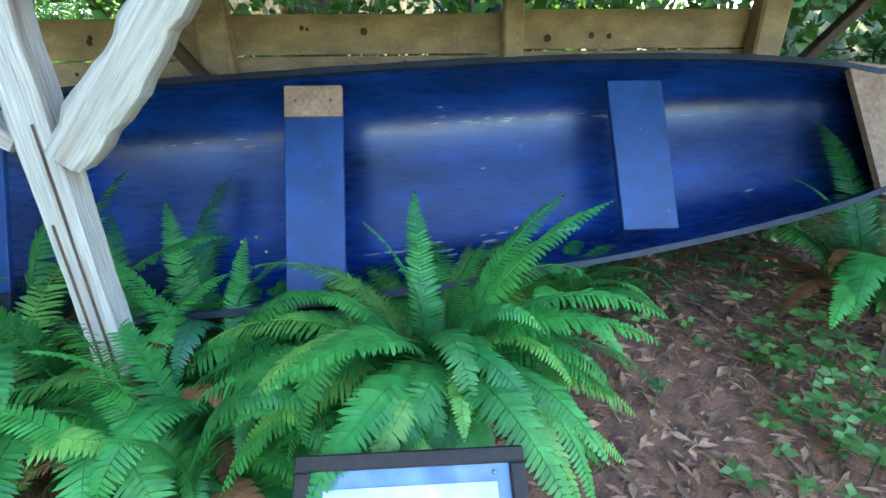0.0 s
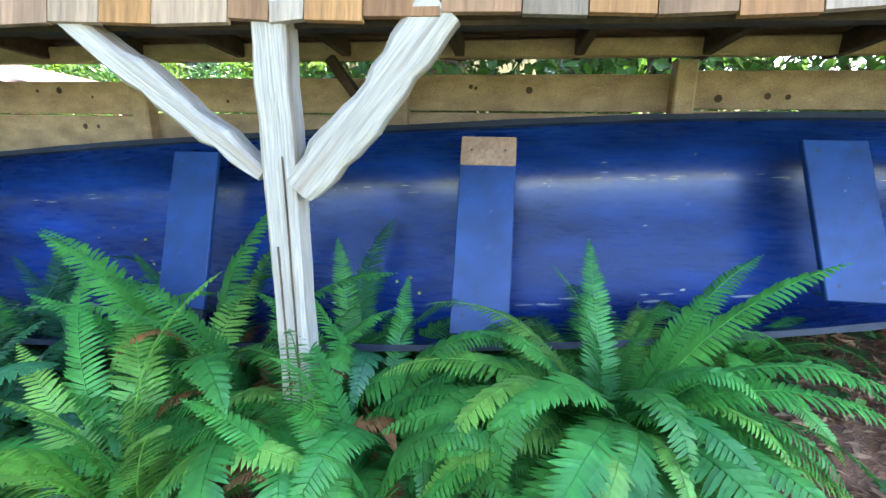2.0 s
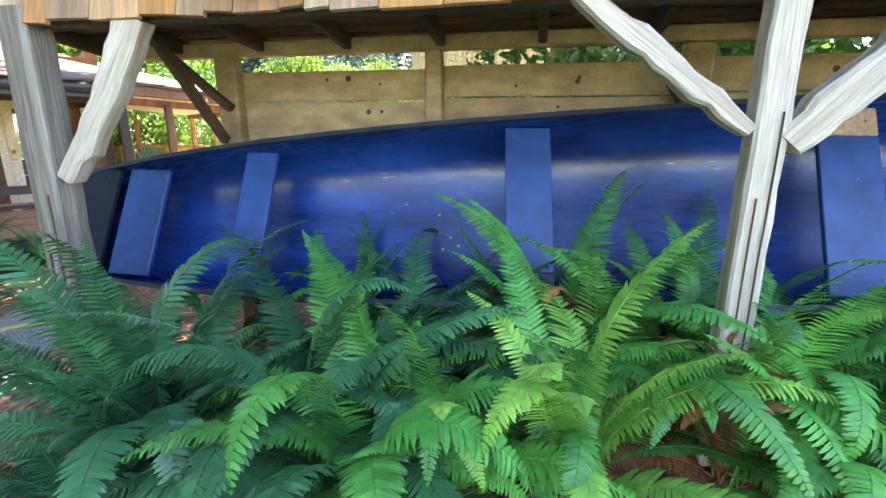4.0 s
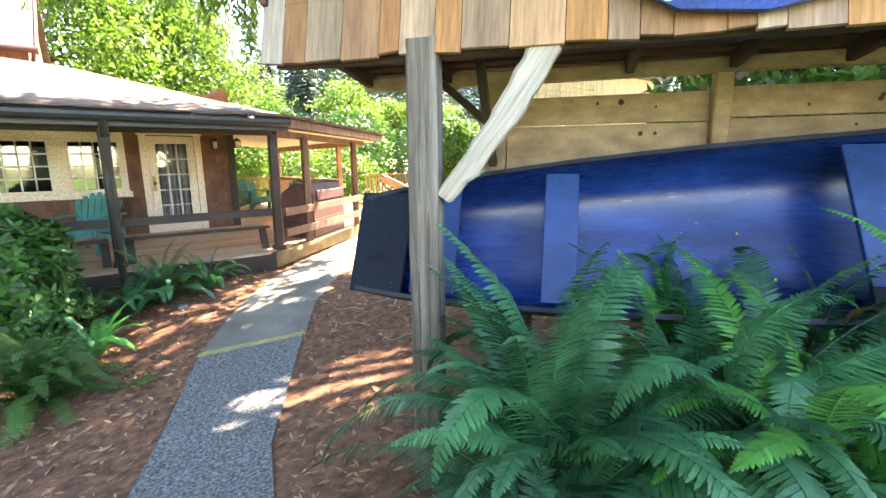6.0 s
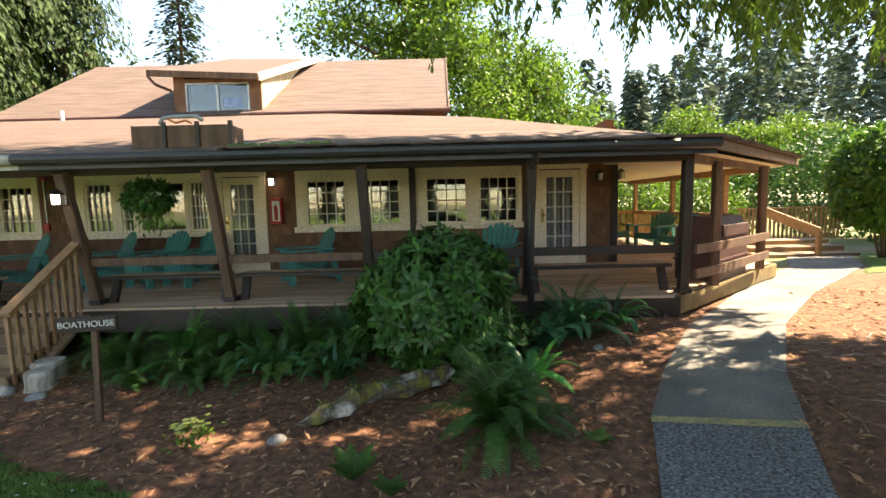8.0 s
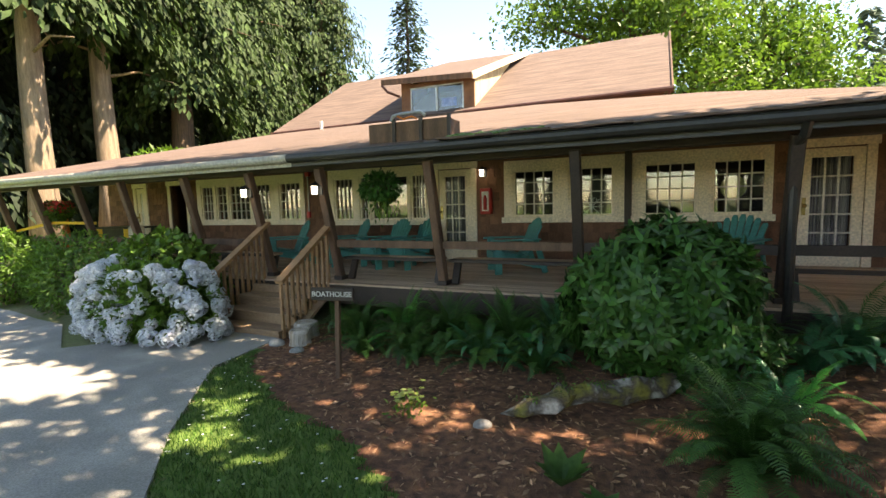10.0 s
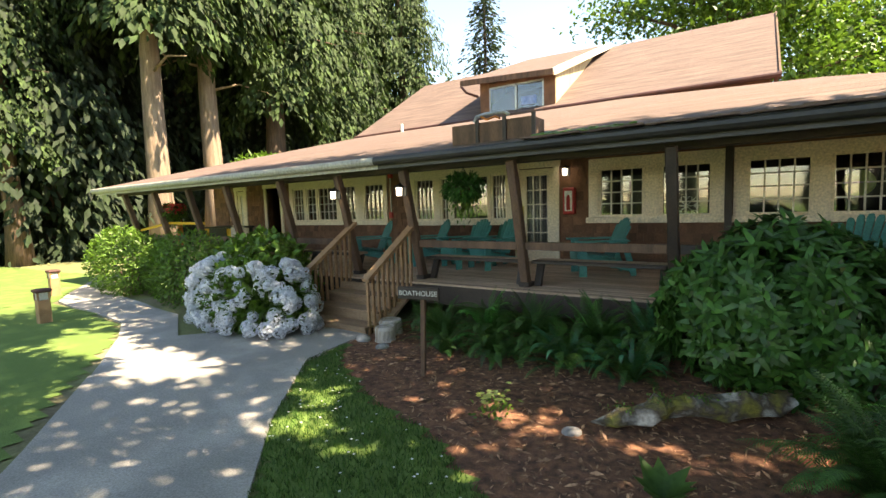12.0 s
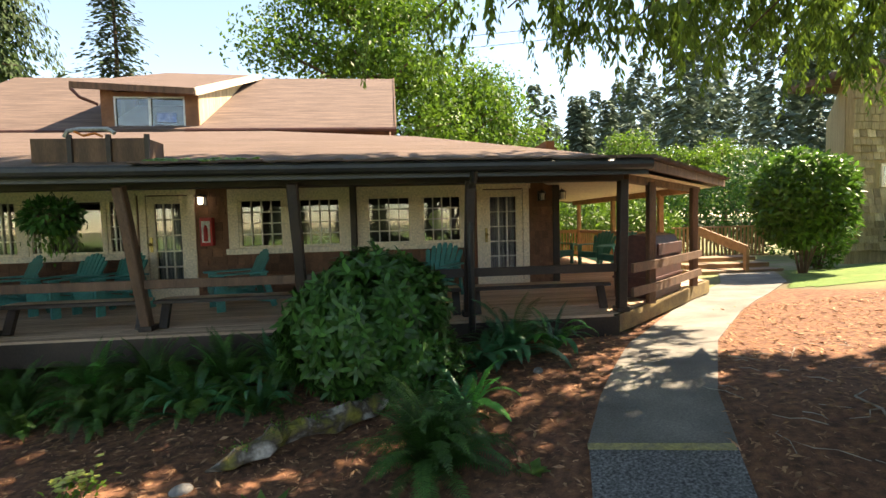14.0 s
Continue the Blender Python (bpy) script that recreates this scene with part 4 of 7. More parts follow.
for i in range(7):
    j = (i + 1) % 7
    bm.faces.new((bm.verts[i], bm.verts[j], bm.verts[7 + j], bm.verts[7 + i]))
part("cover", bm, MAROON, gr)
part("lid", box(bmesh.new(), -0.60, 0.60, -0.345, -0.31, 0.66, 0.84, bevel=0.01), MAROON, gr)
part("band", box(bmesh.new(), -0.70, 0.70, -0.33, 0.335, 0.30, 0.33), MAROON, gr)


def wall_lamp(x, y, z, label, lit=True):
    l = thing("wall_lamp", label, "lamp", pose(x, y, z), group="porch lanterns")
    part("backplate", box(bmesh.new(), -0.05, 0.05, -0.012, 0.015, -0.08, 0.10, bevel=0.003), BLACK, l)
    bm = bmesh.new()
    tube(bm, [(0, -0.01, 0.06), (0, -0.09, 0.12), (0, -0.12, 0.09)], 0.010, 6)
    part("arm", bm, BLACK, l)
    bm = bmesh.new()
    tube(bm, [(0, -0.12, 0.10), (0, -0.12, 0.05)], [0.03, 0.085], 10)
    part("cap", bm, BLACK, l)
    bm = bmesh.new()
    tube(bm, [(0, -0.12, 0.05), (0, -0.12, -0.07)], [0.045, 0.038], 10)
    part("bulb", bm, LAMP_ON if lit else FROSTED, l, "glowing frosted glass" if lit else "unlit frosted glass")
    bm = bmesh.new()
    for k in range(4):
        a = k * math.pi / 2 + 0.785
        beam(bm, (0.072 * math.cos(a), -0.12 + 0.072 * math.sin(a), 0.05), (0.06 * math.cos(a), -0.12 + 0.06 * math.sin(a), -0.08), 0.008, 0.008)
    part("cage", bm, BLACK, l)


wall_lamp(-4.54, 10.17, 2.39, "small lit porch lantern beside the door")
wall_lamp(1.50, 10.17, 2.34, "small unlit porch lantern on brown wall", False)
wall_lamp(-7.55, lean_y(2.08) - 0.07, 2.08, "lit lantern on the stair post")
wall_lamp(-6.12, lean_y(2.08) - 0.07, 2.08, "lit lantern on the stair post")
wall_lamp(1.93, 10.30, 2.36, "dark lantern at the house corner", False)

ex = thing("extinguisher_cabinet", "red fire extinguisher cabinet on the brown wall", "fire extinguisher")
part("case", box(bmesh.new(), -4.58, -4.37, FY - 0.16, FY - 0.026, 1.60, 2.09, bevel=0.012), RED, ex)
part("window", box(bmesh.new(), -4.545, -4.405, FY - 0.166, FY - 0.158, 1.66, 2.03, bevel=0.003), WHITE, ex, "pale glazed front")
bm = bmesh.new()
tube(bm, [(-4.475, FY - 0.168, 1.68), (-4.475, FY - 0.168, 1.90), (-4.475, FY - 0.168, 1.96)], [0.035, 0.035, 0.015], 10)
part("cylinder", bm, RED, ex)
al = thing("alarm_bell", "small red alarm box with conduit on the wall", "alarm")
part("case", box(bmesh.new(), -8.86, -8.74, FY - 0.09, FY - 0.026, 2.52, 2.66, bevel=0.01), RED, al)
part("conduit", box(bmesh.new(), -8.83, -8.81, FY - 0.05, FY - 0.026, 1.72, 2.52), STEEL, al)
part("pull_box", box(bmesh.new(), -8.87, -8.77, FY - 0.08, FY - 0.026, 1.58, 1.72, bevel=0.008), RED, al)

# moss along the eave beside the planter
rng = np.random.default_rng(77)
mx = np.stack([rng.uniform(-3.95, -2.75, 900), 7.0 + rng.random(900) ** 2 * 0.30, np.zeros(900)], 1)
mx[:, 2] = [rz(y_ - 7.0) + 0.012 + 0.03 * rng.random() for y_ in mx[:, 1]]
bm = bmesh.new()
for q in mx[::3]:
    bmesh.ops.create_icosphere(bm, subdivisions=1, radius=0.016 + 0.02 * rng.random(), matrix=Matrix.Translation(q) @ Matrix.Diagonal((1.4, 1.0, 0.6, 1)))
tagged(part("moss_cushion", bm, HEDGE, roof, "yellow-green moss on the worn eave"), kind="stuff")

# planter on the porch roof
pl = thing("roof_planter", "weathered dark three-box wooden planter on the porch roof", "planter")
for k in range(3):
    x0 = -5.30 + k * 0.42
    bm = bmesh.new()
    box(bm, x0, x0 + 0.40, 7.42, 7.46, 2.70, 2.97)
    box(bm, x0, x0 + 0.40, 7.80, 7.84, 2.75, 2.97)
    box(bm, x0, x0 + 0.04, 7.46, 7.80, 2.72, 2.97)
    box(bm, x0 + 0.36, x0 + 0.40, 7.46, 7.80, 2.72, 2.97)
    part("box", bm, POST_WOOD, pl)
    part("soil", box(bmesh.new(), x0 + 0.04, x0 + 0.36, 7.46, 7.80, 2.72, 2.93), SOIL, pl)
for x in (-4.90, -4.48, -4.06):
    part("upright", box(bmesh.new(), x, x + 0.05, 7.39, 7.42, 2.66, 3.01), BROWN_TRIM, pl)
bm = bmesh.new()
tube(bm, [(-4.92, 7.4, 2.98), (-4.88, 7.4, 3.05), (-4.75, 7.4, 3.07), (-4.45, 7.4, 3.07), (-4.38, 7.4, 3.02)], 0.025, 8)
part("pipe", bm, STEEL, pl, "bent grey pipe")
bm = bmesh.new()
tube(bm, [(-4.8, 7.38, 3.04), (-4.7, 7.37, 2.99), (-4.58, 7.38, 3.02), (-4.5, 7.37, 2.98)], 0.014, 6)
part("strap", bm, ORANGE, pl, "orange cord")

# clutter at the left end of the porch
tb = thing("games_table", "dark table with yellow panels and boxes at the porch end", "table")
part("tabletop", box(bmesh.new(), -14.75, -13.25, 8.85, 9.5, 1.40, 1.45, bevel=0.006), BLACK, tb)
for x in (-14.72, -13.55):
    part("side_panel", box(bmesh.new(), x, x + 0.28, 8.82, 8.85, 0.75, 1.40, bevel=0.004), YELLOW, tb, "yellow panel")
part("front_panel", box(bmesh.new(), -14.42, -13.57, 8.825, 8.85, 0.85, 1.40), BLACK, tb)
for x in (-14.7, -13.3):
    for y in (8.9, 9.4):
        part("leg", box(bmesh.new(), x - 0.03, x + 0.03, y - 0.03, y + 0.03, DZ, 1.40), BLACK, tb)
sk = thing("paper_sack", "crumpled cream paper sack on the porch bench", "bag")
bm = bmesh.new()
box(bm, -13.05, -12.7, 8.6, 8.85, DZ, 1.5, bevel=0.06)
part("body", bm, STRIPE, sk)
br = thing("orange_stand", "orange plastic stand at the porch end", "stand")
bm = bmesh.new()
tube(bm, [(-14.35, 8.0, DZ), (-14.35, 8.0, 1.7)], [0.12, 0.05], 12)
part("body", bm, ORANGE, br)
tp = thing("barrier_tape", "yellow caution tape strung between porch posts", "tape")
part("strip", beam(bmesh.new(), (-15.6, 7.55, 1.42), (-14.0, 7.55, 1.62), 0.01, 0.06), YELLOW, tp)
part("strip", beam(bmesh.new(), (-14.0, 7.55, 1.62), (-12.4, 7.6, 1.60), 0.01, 0.06), YELLOW, tp)

# sign
sg = thing("boathouse_sign", "small dark wooden sign on a post in the mulch bed", "sign", pose(-4.52, 5.45, 0.0, 0, 0, 12))
part("post", beam(bmesh.new(), (0.0, 0.02, 0.0), (0.03, 0.02, 0.95), 0.05, 0.045, (0, 1, 0), rough=0.006, cuts=5), POST_WOOD, sg)
part("board", box(bmesh.new(), -0.24, 0.23, -0.035, 0.0, 0.87, 1.00, bevel=0.006), BROWN_TRIM, sg)
fc = bpy.data.curves.new("lettering", "FONT")
fc.body, fc.size, fc.extrude, fc.align_x, fc.align_y = "BOATHOUSE", 0.075, 0.004, "CENTER", "CENTER"
tx = new("lettering", fc)
fc.materials.append(WHITE)
tx.parent = sg
tx.matrix_basis = pose(-0.005, -0.038, 0.935, 90, 0, 0)
tx["label"] = "pale routed letters"

# bollard lamps by the side path
for k, (x, y) in enumerate(((-11.94, 4.34), (-15.2, 5.45))):
    zg = ground_z(x, y)
    bl = thing("bollard_lamp", "short wooden bollard lamp by the path", "lamp", pose(x, y, zg), group="bollard lamps")
    part("post", box(bmesh.new(), -0.09, 0.09, -0.09, 0.09, -0.03, 0.42, bevel=0.008), RAIL_WOOD, bl)
    part("light_box", box(bmesh.new(), -0.075, 0.075, -0.075, 0.075, 0.42, 0.55), WHITE, bl, "pale lens")
    for sx in (-0.08, 0.08):
        for sy in (-0.08, 0.08):
            part("corner", box(bmesh.new(), sx - 0.015, sx + 0.015, sy - 0.015, sy + 0.015, 0.42, 0.55), RAIL_WOOD, bl)
    part("cap", box(bmesh.new(), -0.12, 0.12, -0.12, 0.12, 0.55, 0.61, bevel=0.02), MAROON, bl)

# far fence, steps and the neighbouring building
fn = thing("garden_fence", "sunlit tan picket fence beyond the path", "fence")
for k in range(24):
    x = 7.6 + k * 0.13
    part("picket", box(bmesh.new(), x, x + 0.06, 15.6, 15.63, 0.62, 1.50), RAIL_WOOD, fn)
part("top_rail", box(bmesh.new(), 7.5, 10.8, 15.57, 15.66, 1.50, 1.55), RAIL_WOOD, fn)
part("bottom_rail", box(bmesh.new(), 7.5, 10.8, 15.58, 15.65, 0.58, 0.62), RAIL_WOOD, fn)
fs = thing("far_steps", "low timber steps with a slanted rail beyond the deck", "stairs")
for k in range(3):
    part("tread", box(bmesh.new(), 6.6 + k * 0.1, 9.2, 13.2 + k * 0.5, 13.75 + k * 0.5, 0.30 + k * 0.13, 0.42 + k * 0.13, bevel=0.01), STAIR_WOOD, fs)
part("rail", beam(bmesh.new(), (8.1, 13.2, 0.95), (7.7, 14.6, 1.45), 0.05, 0.25), RAIL_WOOD, fs)
part("post", box(bmesh.new(), 8.05, 8.15, 13.15, 13.25, 0.3, 1.0), RAIL_WOOD, fs)

nb = thing("shingled_building", "neighbouring building clad in weathered tan wall shingles", "building")
NB = (12.0, 14.0)
wallb = part("wall", box(bmesh.new(), NB[0], 24, NB[1], NB[1] + 0.2, 0.0, 6.0), OLD_SHINGLE, nb)
part("wall", beam(bmesh.new(), (12.15, 14.25, 3.0), (18.5, 21.2, 3.0), 0.2, 6.0), OLD_SHINGLE, nb)
part("roof", beam(bmesh.new(), (12.3, 15.2, 6.1), (24.5, 15.2, 6.1), 2.8, 0.2, (0, 0, 1)), ROOF, nb)
wn_b = part("window", (lambda b: (ring(b, 12.9, 16.6, 2.60, 3.28, 0.07, NB[1] - 0.05, NB[1] + 0.02), box(b, 14.0, 14.06, NB[1] - 0.04, NB[1], 2.6, 3.28), box(b, 15.6, 15.68, NB[1] - 0.04, NB[1], 2.6, 3.28), b)[3])(bmesh.new()), CREAM, nb)
one_box("pane", (12.96, 16.54, NB[1] - 0.02, NB[1] - 0.012, 2.66, 3.22), GLASS, wn_b, bevel=0)
rnd = random.Random(21)
sh_me = []
for k in range(6):
    w = 0.16 + 0.03 * k
    bm = bmesh.new()
    box(bm, 0, w - 0.014, -0.06, 0.0, 0.0, 0.27)
    for v in bm.verts:
        if v.co.z > 0.2:
            v.co.y *= 0.2
    sh_me.append((w, mesh_of("shingle", bm, OLD_SHINGLE)))
z = 0.75
made = 0
extra = bmesh.new()
while z < 5.9:
    x = NB[0]
    while x < 19.5:
        w, me = rnd.choice(sh_me)
        if not (12.7 < x + w and x < 16.65 and 2.4 < z < 3.25):
            zz = z + rnd.uniform(-0.02, 0.02)
            if x < 17.2 and z < 4.2 and made < 300:
                o = new("shingle", me)
                o.parent = wallb
                o.location = (x, NB[1] - 0.001, zz)
                made += 1
            else:
                box(extra, x, x + w - 0.014, NB[1] - 0.05, NB[1], zz, zz + 0.20)
        x += w
    z += 0.22
tagged(part("shingle_field", extra, OLD_SHINGLE, wallb), kind="stuff")

# ---- canoe shed ----
SHED = Matrix(((SV.x, SU.x, 0, 0), (SV.y, SU.y, 0, 0), (0, 0, 1, 0), (0, 0, 0, 1)))  # v, u, z to the world
ZB = 2.45  # front eave


def post_ground(v, u):
    p = shed(v, u, 0)
    return ground_z(p.x, p.y) - 0.05


for v, u, w, label in ((-1.22, 1.97, 0.145, "silvered rough-hewn timber post of the canoe shed"), (1.715, 1.97, 0.104, "silvered split timber post of the canoe shed"), (4.62, 1.97, 0.14, "silvered rough-hewn timber post of the canoe shed")):
    p = thing("shed_post", label, "post", group="shed front posts")
    z0 = post_ground(v, u)
    bm = bmesh.new()
    beam(bm, SHED @ Vector((v, u, z0)), SHED @ Vector((v, u, ZB + 0.06)), w, w, tuple(SU), rough=0.006, cuts=16, seed=int(v * 9))
    part("shaft", bm, RUGGED_WOOD if v < 0 else GREY_WOOD, p, smooth=False)
    bm = bmesh.new()
    for k in range(2):
        a = (k - 0.4) * w * 0.35
        zs = z0 + 0.2 + 0.15 * (k % 3)
        beam(bm, SHED @ Vector((v + a, u - w / 2 - 0.006, zs)), SHED @ Vector((v + a * 1.1, u - w / 2 - 0.006, zs + 0.9 + 0.13 * k)), 0.003, 0.010, tuple(SU), rough=0.002, cuts=6, seed=k)
    part("crack", bm, POST_WOOD, p, "dark drying cracks")


def curved_brace(name, a, b, sag, w, t, parent, seed, label):
    """A naturally bent brace in the plane of the posts."""
    a, b = Vector(a), Vector(b)
    d = (b - a).normalized()
    nrm_ = Vector((-d.z, 0, d.x))
    bm = bmesh.new()
    rnd = random.Random(seed)
    rings = []
    n = 14
    for i in range(n + 1):
        s = i / n
        c = a.lerp(b, s) + nrm_ * (sag * math.sin(math.pi * s) + rnd.uniform(-1, 1) * 0.007)
        k = w / 2 * (0.62 + 0.38 * min(1, s * 4)) * (1 + 0.14 * math.sin(s * 5 + seed)) + rnd.uniform(-1, 1) * 0.005
        rings.append([bm.verts.new(((c - a).dot(nrm_) + k * e, f * t / 2, (c - a).dot(d))) for e, f in ((-1, -.7), (-.7, -1), (.7, -1), (1, -.7), (1, .7), (.7, 1), (-.7, 1), (-1, .7))])
    for r0, r1 in zip(rings, rings[1:]):
        for j in range(8):
            bm.faces.new((r0[j], r0[(j + 1) % 8], r1[(j + 1) % 8], r1[j]))
    bm.faces.new(rings[0][::-1])
    bm.faces.new(rings[-1])
    ob = part(name, bm, GREY_WOOD, parent, label)
    ob.matrix_basis = SHED @ Matrix(((nrm_.x, 0, d.x, a.x), (0, -1, 0, a.y), (nrm_.z, 0, d.z, a.z), (0, 0, 0, 1)))
    return ob


for a, b, sag, w, s in (((-1.13, 1.97, 1.80), (-0.66, 1.97, 2.47), -0.03, 0.12, 3), ((1.66, 1.97, 2.02), (1.06, 1.97, 2.48), 0.0, 0.075, 5), ((1.77, 1.96, 1.98), (2.20, 1.95, 2.49), -0.02, 0.13, 8)):
    br = thing("shed_brace", "silvered naturally curved timber brace at a shed post", "brace", group="shed braces")
    curved_brace("limb", a, b, sag, w, 0.10, br, s, "")

frame_ = thing("shed_frame", "brown timber frame of the canoe shed", "frame", kind="structure")


def sbeam(name, a, b, w, h, mat, parent, label="", rough=0.004, cuts=8, seed=1):
    d = Vector(b) - Vector(a)
    upv = tuple(SU) if abs(d.z) > 0.9 * d.length else (0, 0, 1)
    return part(name, beam(bmesh.new(), SHED @ Vector(a), SHED @ Vector(b), w, h, upv, rough=rough, cuts=cuts, seed=seed), mat, parent, label)


sbeam("front_beam", (-2.0, 2.03, 2.50), (5.1, 2.03, 2.50), 0.09, 0.12, DARK_WOOD, frame_)
sbeam("rear_beam", (-2.0, 3.12, 2.515), (5.1, 3.12, 2.545), 0.09, 0.085, TAN_WOOD, frame_)
for k, v in enumerate((-1.05, 0.34, 1.80, 3.23, 4.53)):
    rp = thing("shed_rear_post", "tan sawn timber rear post of the shed", "post", group="shed rear posts")
    w = 0.10 if k in (1, 3) else 0.15
    part("shaft", beam(bmesh.new(), SHED @ Vector((v, 3.10, post_ground(v, 3.10))), SHED @ Vector((v, 3.10, 2.475)), w, 0.09, tuple(SU), rough=0.005, cuts=6, seed=k), TAN_WOOD, rp)
for a, b in (((-1.0, 3.02, 2.15), (-1.42, 2.99, 2.50)), ((1.76, 3.0, 2.13), (1.50, 2.98, 2.48)), ((4.6, 3.0, 2.10), (4.95, 2.99, 2.50)), ((-1.05, 3.0, 1.95), (-1.05, 2.3, 2.70))):
    br = thing("shed_brace", "slim dark brown timber brace under the shed roof", "brace", group="shed braces")
    part("limb", beam(bmesh.new(), SHED @ Vector(a), SHED @ Vector(b), 0.06, 0.05, tuple(SV), rough=0.004, cuts=5), DARK_WOOD, br)


def roof_z(u):
    """Height of the rafters' middle line: the roof falls gently towards the back."""
    return 2.540 + 0.105 * (3.12 - u)


for k in range(13):
    v = -1.96 + k * 0.586
    sbeam("rafter", (v, 1.97, roof_z(1.97)), (v, 3.20, roof_z(3.20)), 0.05, 0.09, DARK_WOOD, frame_, seed=k)
for k in range(9):
    u = 2.02 + k * 0.145
    sbeam("lath", (-2.0, u, roof_z(u) + 0.062), (5.1, u, roof_z(u) + 0.062), 0.105 + 0.01 * (k % 3), 0.022, LATH, frame_, rough=0.006, cuts=14, seed=k)

# planks of the rear wall
pk_wall = thing("shed_rear_wall", "tan knotty plank wall behind the canoe", "wall", kind="structure")
BAYS = [(-1.05, 0.34), (0.34, 1.80), (1.80, 3.23), (3.23, 4.55)]
for (va, vb) in BAYS:
    for z0, z1 in ((1.30, 1.585), (1.59, 1.885), (1.89, 2.195), (2.203, 2.385)):
        dz = 0.012 * (va + 1)
        plank = part("plank", box(bmesh.new(), va + 0.005, vb - 0.005, 3.150, 3.180, z0 + dz, z1 + dz, m=SHED, bevel=0.004), TAN_WOOD, pk_wall)
        for j in range(3):
            kv, kz = va + 0.15 + (vb - va - 0.3) * random.random(), z0 + dz + 0.04 + (z1 - z0 - 0.08) * random.random()
            bm = bmesh.new()
            bmesh.ops.create_circle(bm, cap_ends=True, segments=9, radius=random.uniform(0.008, 0.020), matrix=SHED @ Matrix.Translation((kv, 3.147, kz)) @ Matrix.Rotation(math.pi / 2, 4, "X"))
            part("knot", bm, DARK_WOOD, plank)

# roof: cedar shakes one by one on the front slope
roof_s = thing("shed_roof", "cedar shake roof in weathered orange and grey", "roof", kind="structure")
rnd = random.Random(3)
shakes = []
for k in range(7):
    w = 0.10 + 0.022 * k
    bm = bmesh.new()
    box(bm, 0.003, w - 0.003, 0, 0.34, 0, 0.022)
    for v in bm.verts:
        if v.co.y > 0.2:
            v.co.z *= 0.35
        v.co.y += 0.012 * math.sin(k * 3 + v.co.x * 20) if v.co.y < 0.1 else 0
    shakes.append((w, mesh_of("shake", bm, SHAKE)))
skirt = []
for k in range(7):
    w = 0.10 + 0.022 * k
    bm = bmesh.new()
    box(bm, 0.002, w - 0.002, 0, 0.40, 0, 0.022)
    for v in bm.verts:
        v.co.z *= 0.5 if v.co.y > 0.2 else 1.0
        v.co.y += 0.010 * math.sin(k * 3 + v.co.x * 20) if v.co.y < 0.1 else 0
    skirt.append(mesh_of("shake", bm, SHAKE))
for course in range(6):
    v = -2.04
    while v < 5.1:
        w, me = rnd.choice(shakes)
        o = new("shake", me)
        o.parent = roof_s
        if course == 0:
            o.data = skirt[shakes.index((w, me))]
            o.matrix_basis = SHED @ Matrix.Translation((v, 1.925, ZB - 0.005 + rnd.uniform(-0.01, 0.006))) @ Matrix.Rotation(radians(78), 4, "X")
        else:
            u = 3.36 - (course - 1) * 0.245 + rnd.uniform(-0.01, 0.01)
            o.matrix_basis = SHED @ Matrix.Translation((v + w, u, roof_z(u) + 0.085 + rnd.uniform(0, 0.006))) @ Matrix.Rotation(math.pi, 4, "Z") @ Matrix.Rotation(0.105 - 0.045, 4, "X")
        v += w
# capping along the top of the skirt, and the end boards
sbeam("ridge_cap", (-2.05, 1.99, 2.838), (5.12, 1.99, 2.838), 0.16, 0.03, DARK_WOOD, roof_s)
for v in (-2.03, 5.12):
    sbeam("rake_board", (v, 1.95, roof_z(1.95) + 0.10), (v, 3.36, roof_z(3.36) + 0.06), 0.03, 0.07, LATH, roof_s)

# painted plaque lying against the shakes
pq = thing("painted_board", "blue painted board with white blotches on the shed roof", "board")
bm = bmesh.new()
ol = [(-0.36, 0.34), (-0.40, 0.12), (-0.20, 0.0), (0.10, -0.03), (0.42, 0.03), (0.52, 0.16), (0.50, 0.34)]
M = SHED @ Matrix.Translation((0.02, 1.895, ZB + 0.06)) @ Matrix.Rotation(radians(78), 4, "X")
top = [bm.verts.new(M @ Vector((x, y, 0.052))) for x, y in ol]
bot = [bm.verts.new(M @ Vector((x, y, 0.030))) for x, y in ol]
bm.faces.new(top)
bm.faces.new(bot[::-1])
for i in range(7):
    bm.faces.new((top[i], bot[i], bot[(i + 1) % 7], top[(i + 1) % 7]))
part("panel", bm, CANOE, pq)
rnd = random.Random(8)
for k in range(44):
    bm = bmesh.new()
    x, y, r = rnd.uniform(-0.28, 0.42), rnd.uniform(0.03, 0.32), rnd.uniform(0.008, 0.03)
    bmesh.ops.create_circle(bm, cap_ends=True, segments=8, radius=r, matrix=M @ Matrix.Translation((x, y, 0.056)) @ Matrix.Diagonal((1.6, 0.6, 1, 1)))
    part("blotch", bm, WHITE_CHIP, pq)

# ---- canoe ----
cn = thing("canoe", "old blue-painted wooden canoe lying on its side under the shed", "canoe")
V0, V1 = -1.80, 4.90


def canoe_at(v):
    """Centre of the opening (u, z), half its width, and the hull's depth at v."""
    s = (v - V0) / (V1 - V0)
    full = max(0.0, 1 - abs(2 * s - 0.94) ** 2.6)
    half = 0.222 + 0.248 * full ** 0.75
    depth = 0.18 + 0.22 * full ** 0.6
    zc = 1.475 + 0.105 * (v + 1.8) * 0.62 + 0.035 * smooth_step(2.0, 4.9, v)
    return 2.47, zc, half, depth


WV = Vector((0, 0.44, 0.898)).normalized()   # across the opening, upwards
NV = Vector((0, 0.898, -0.44)).normalized()  # into the hull


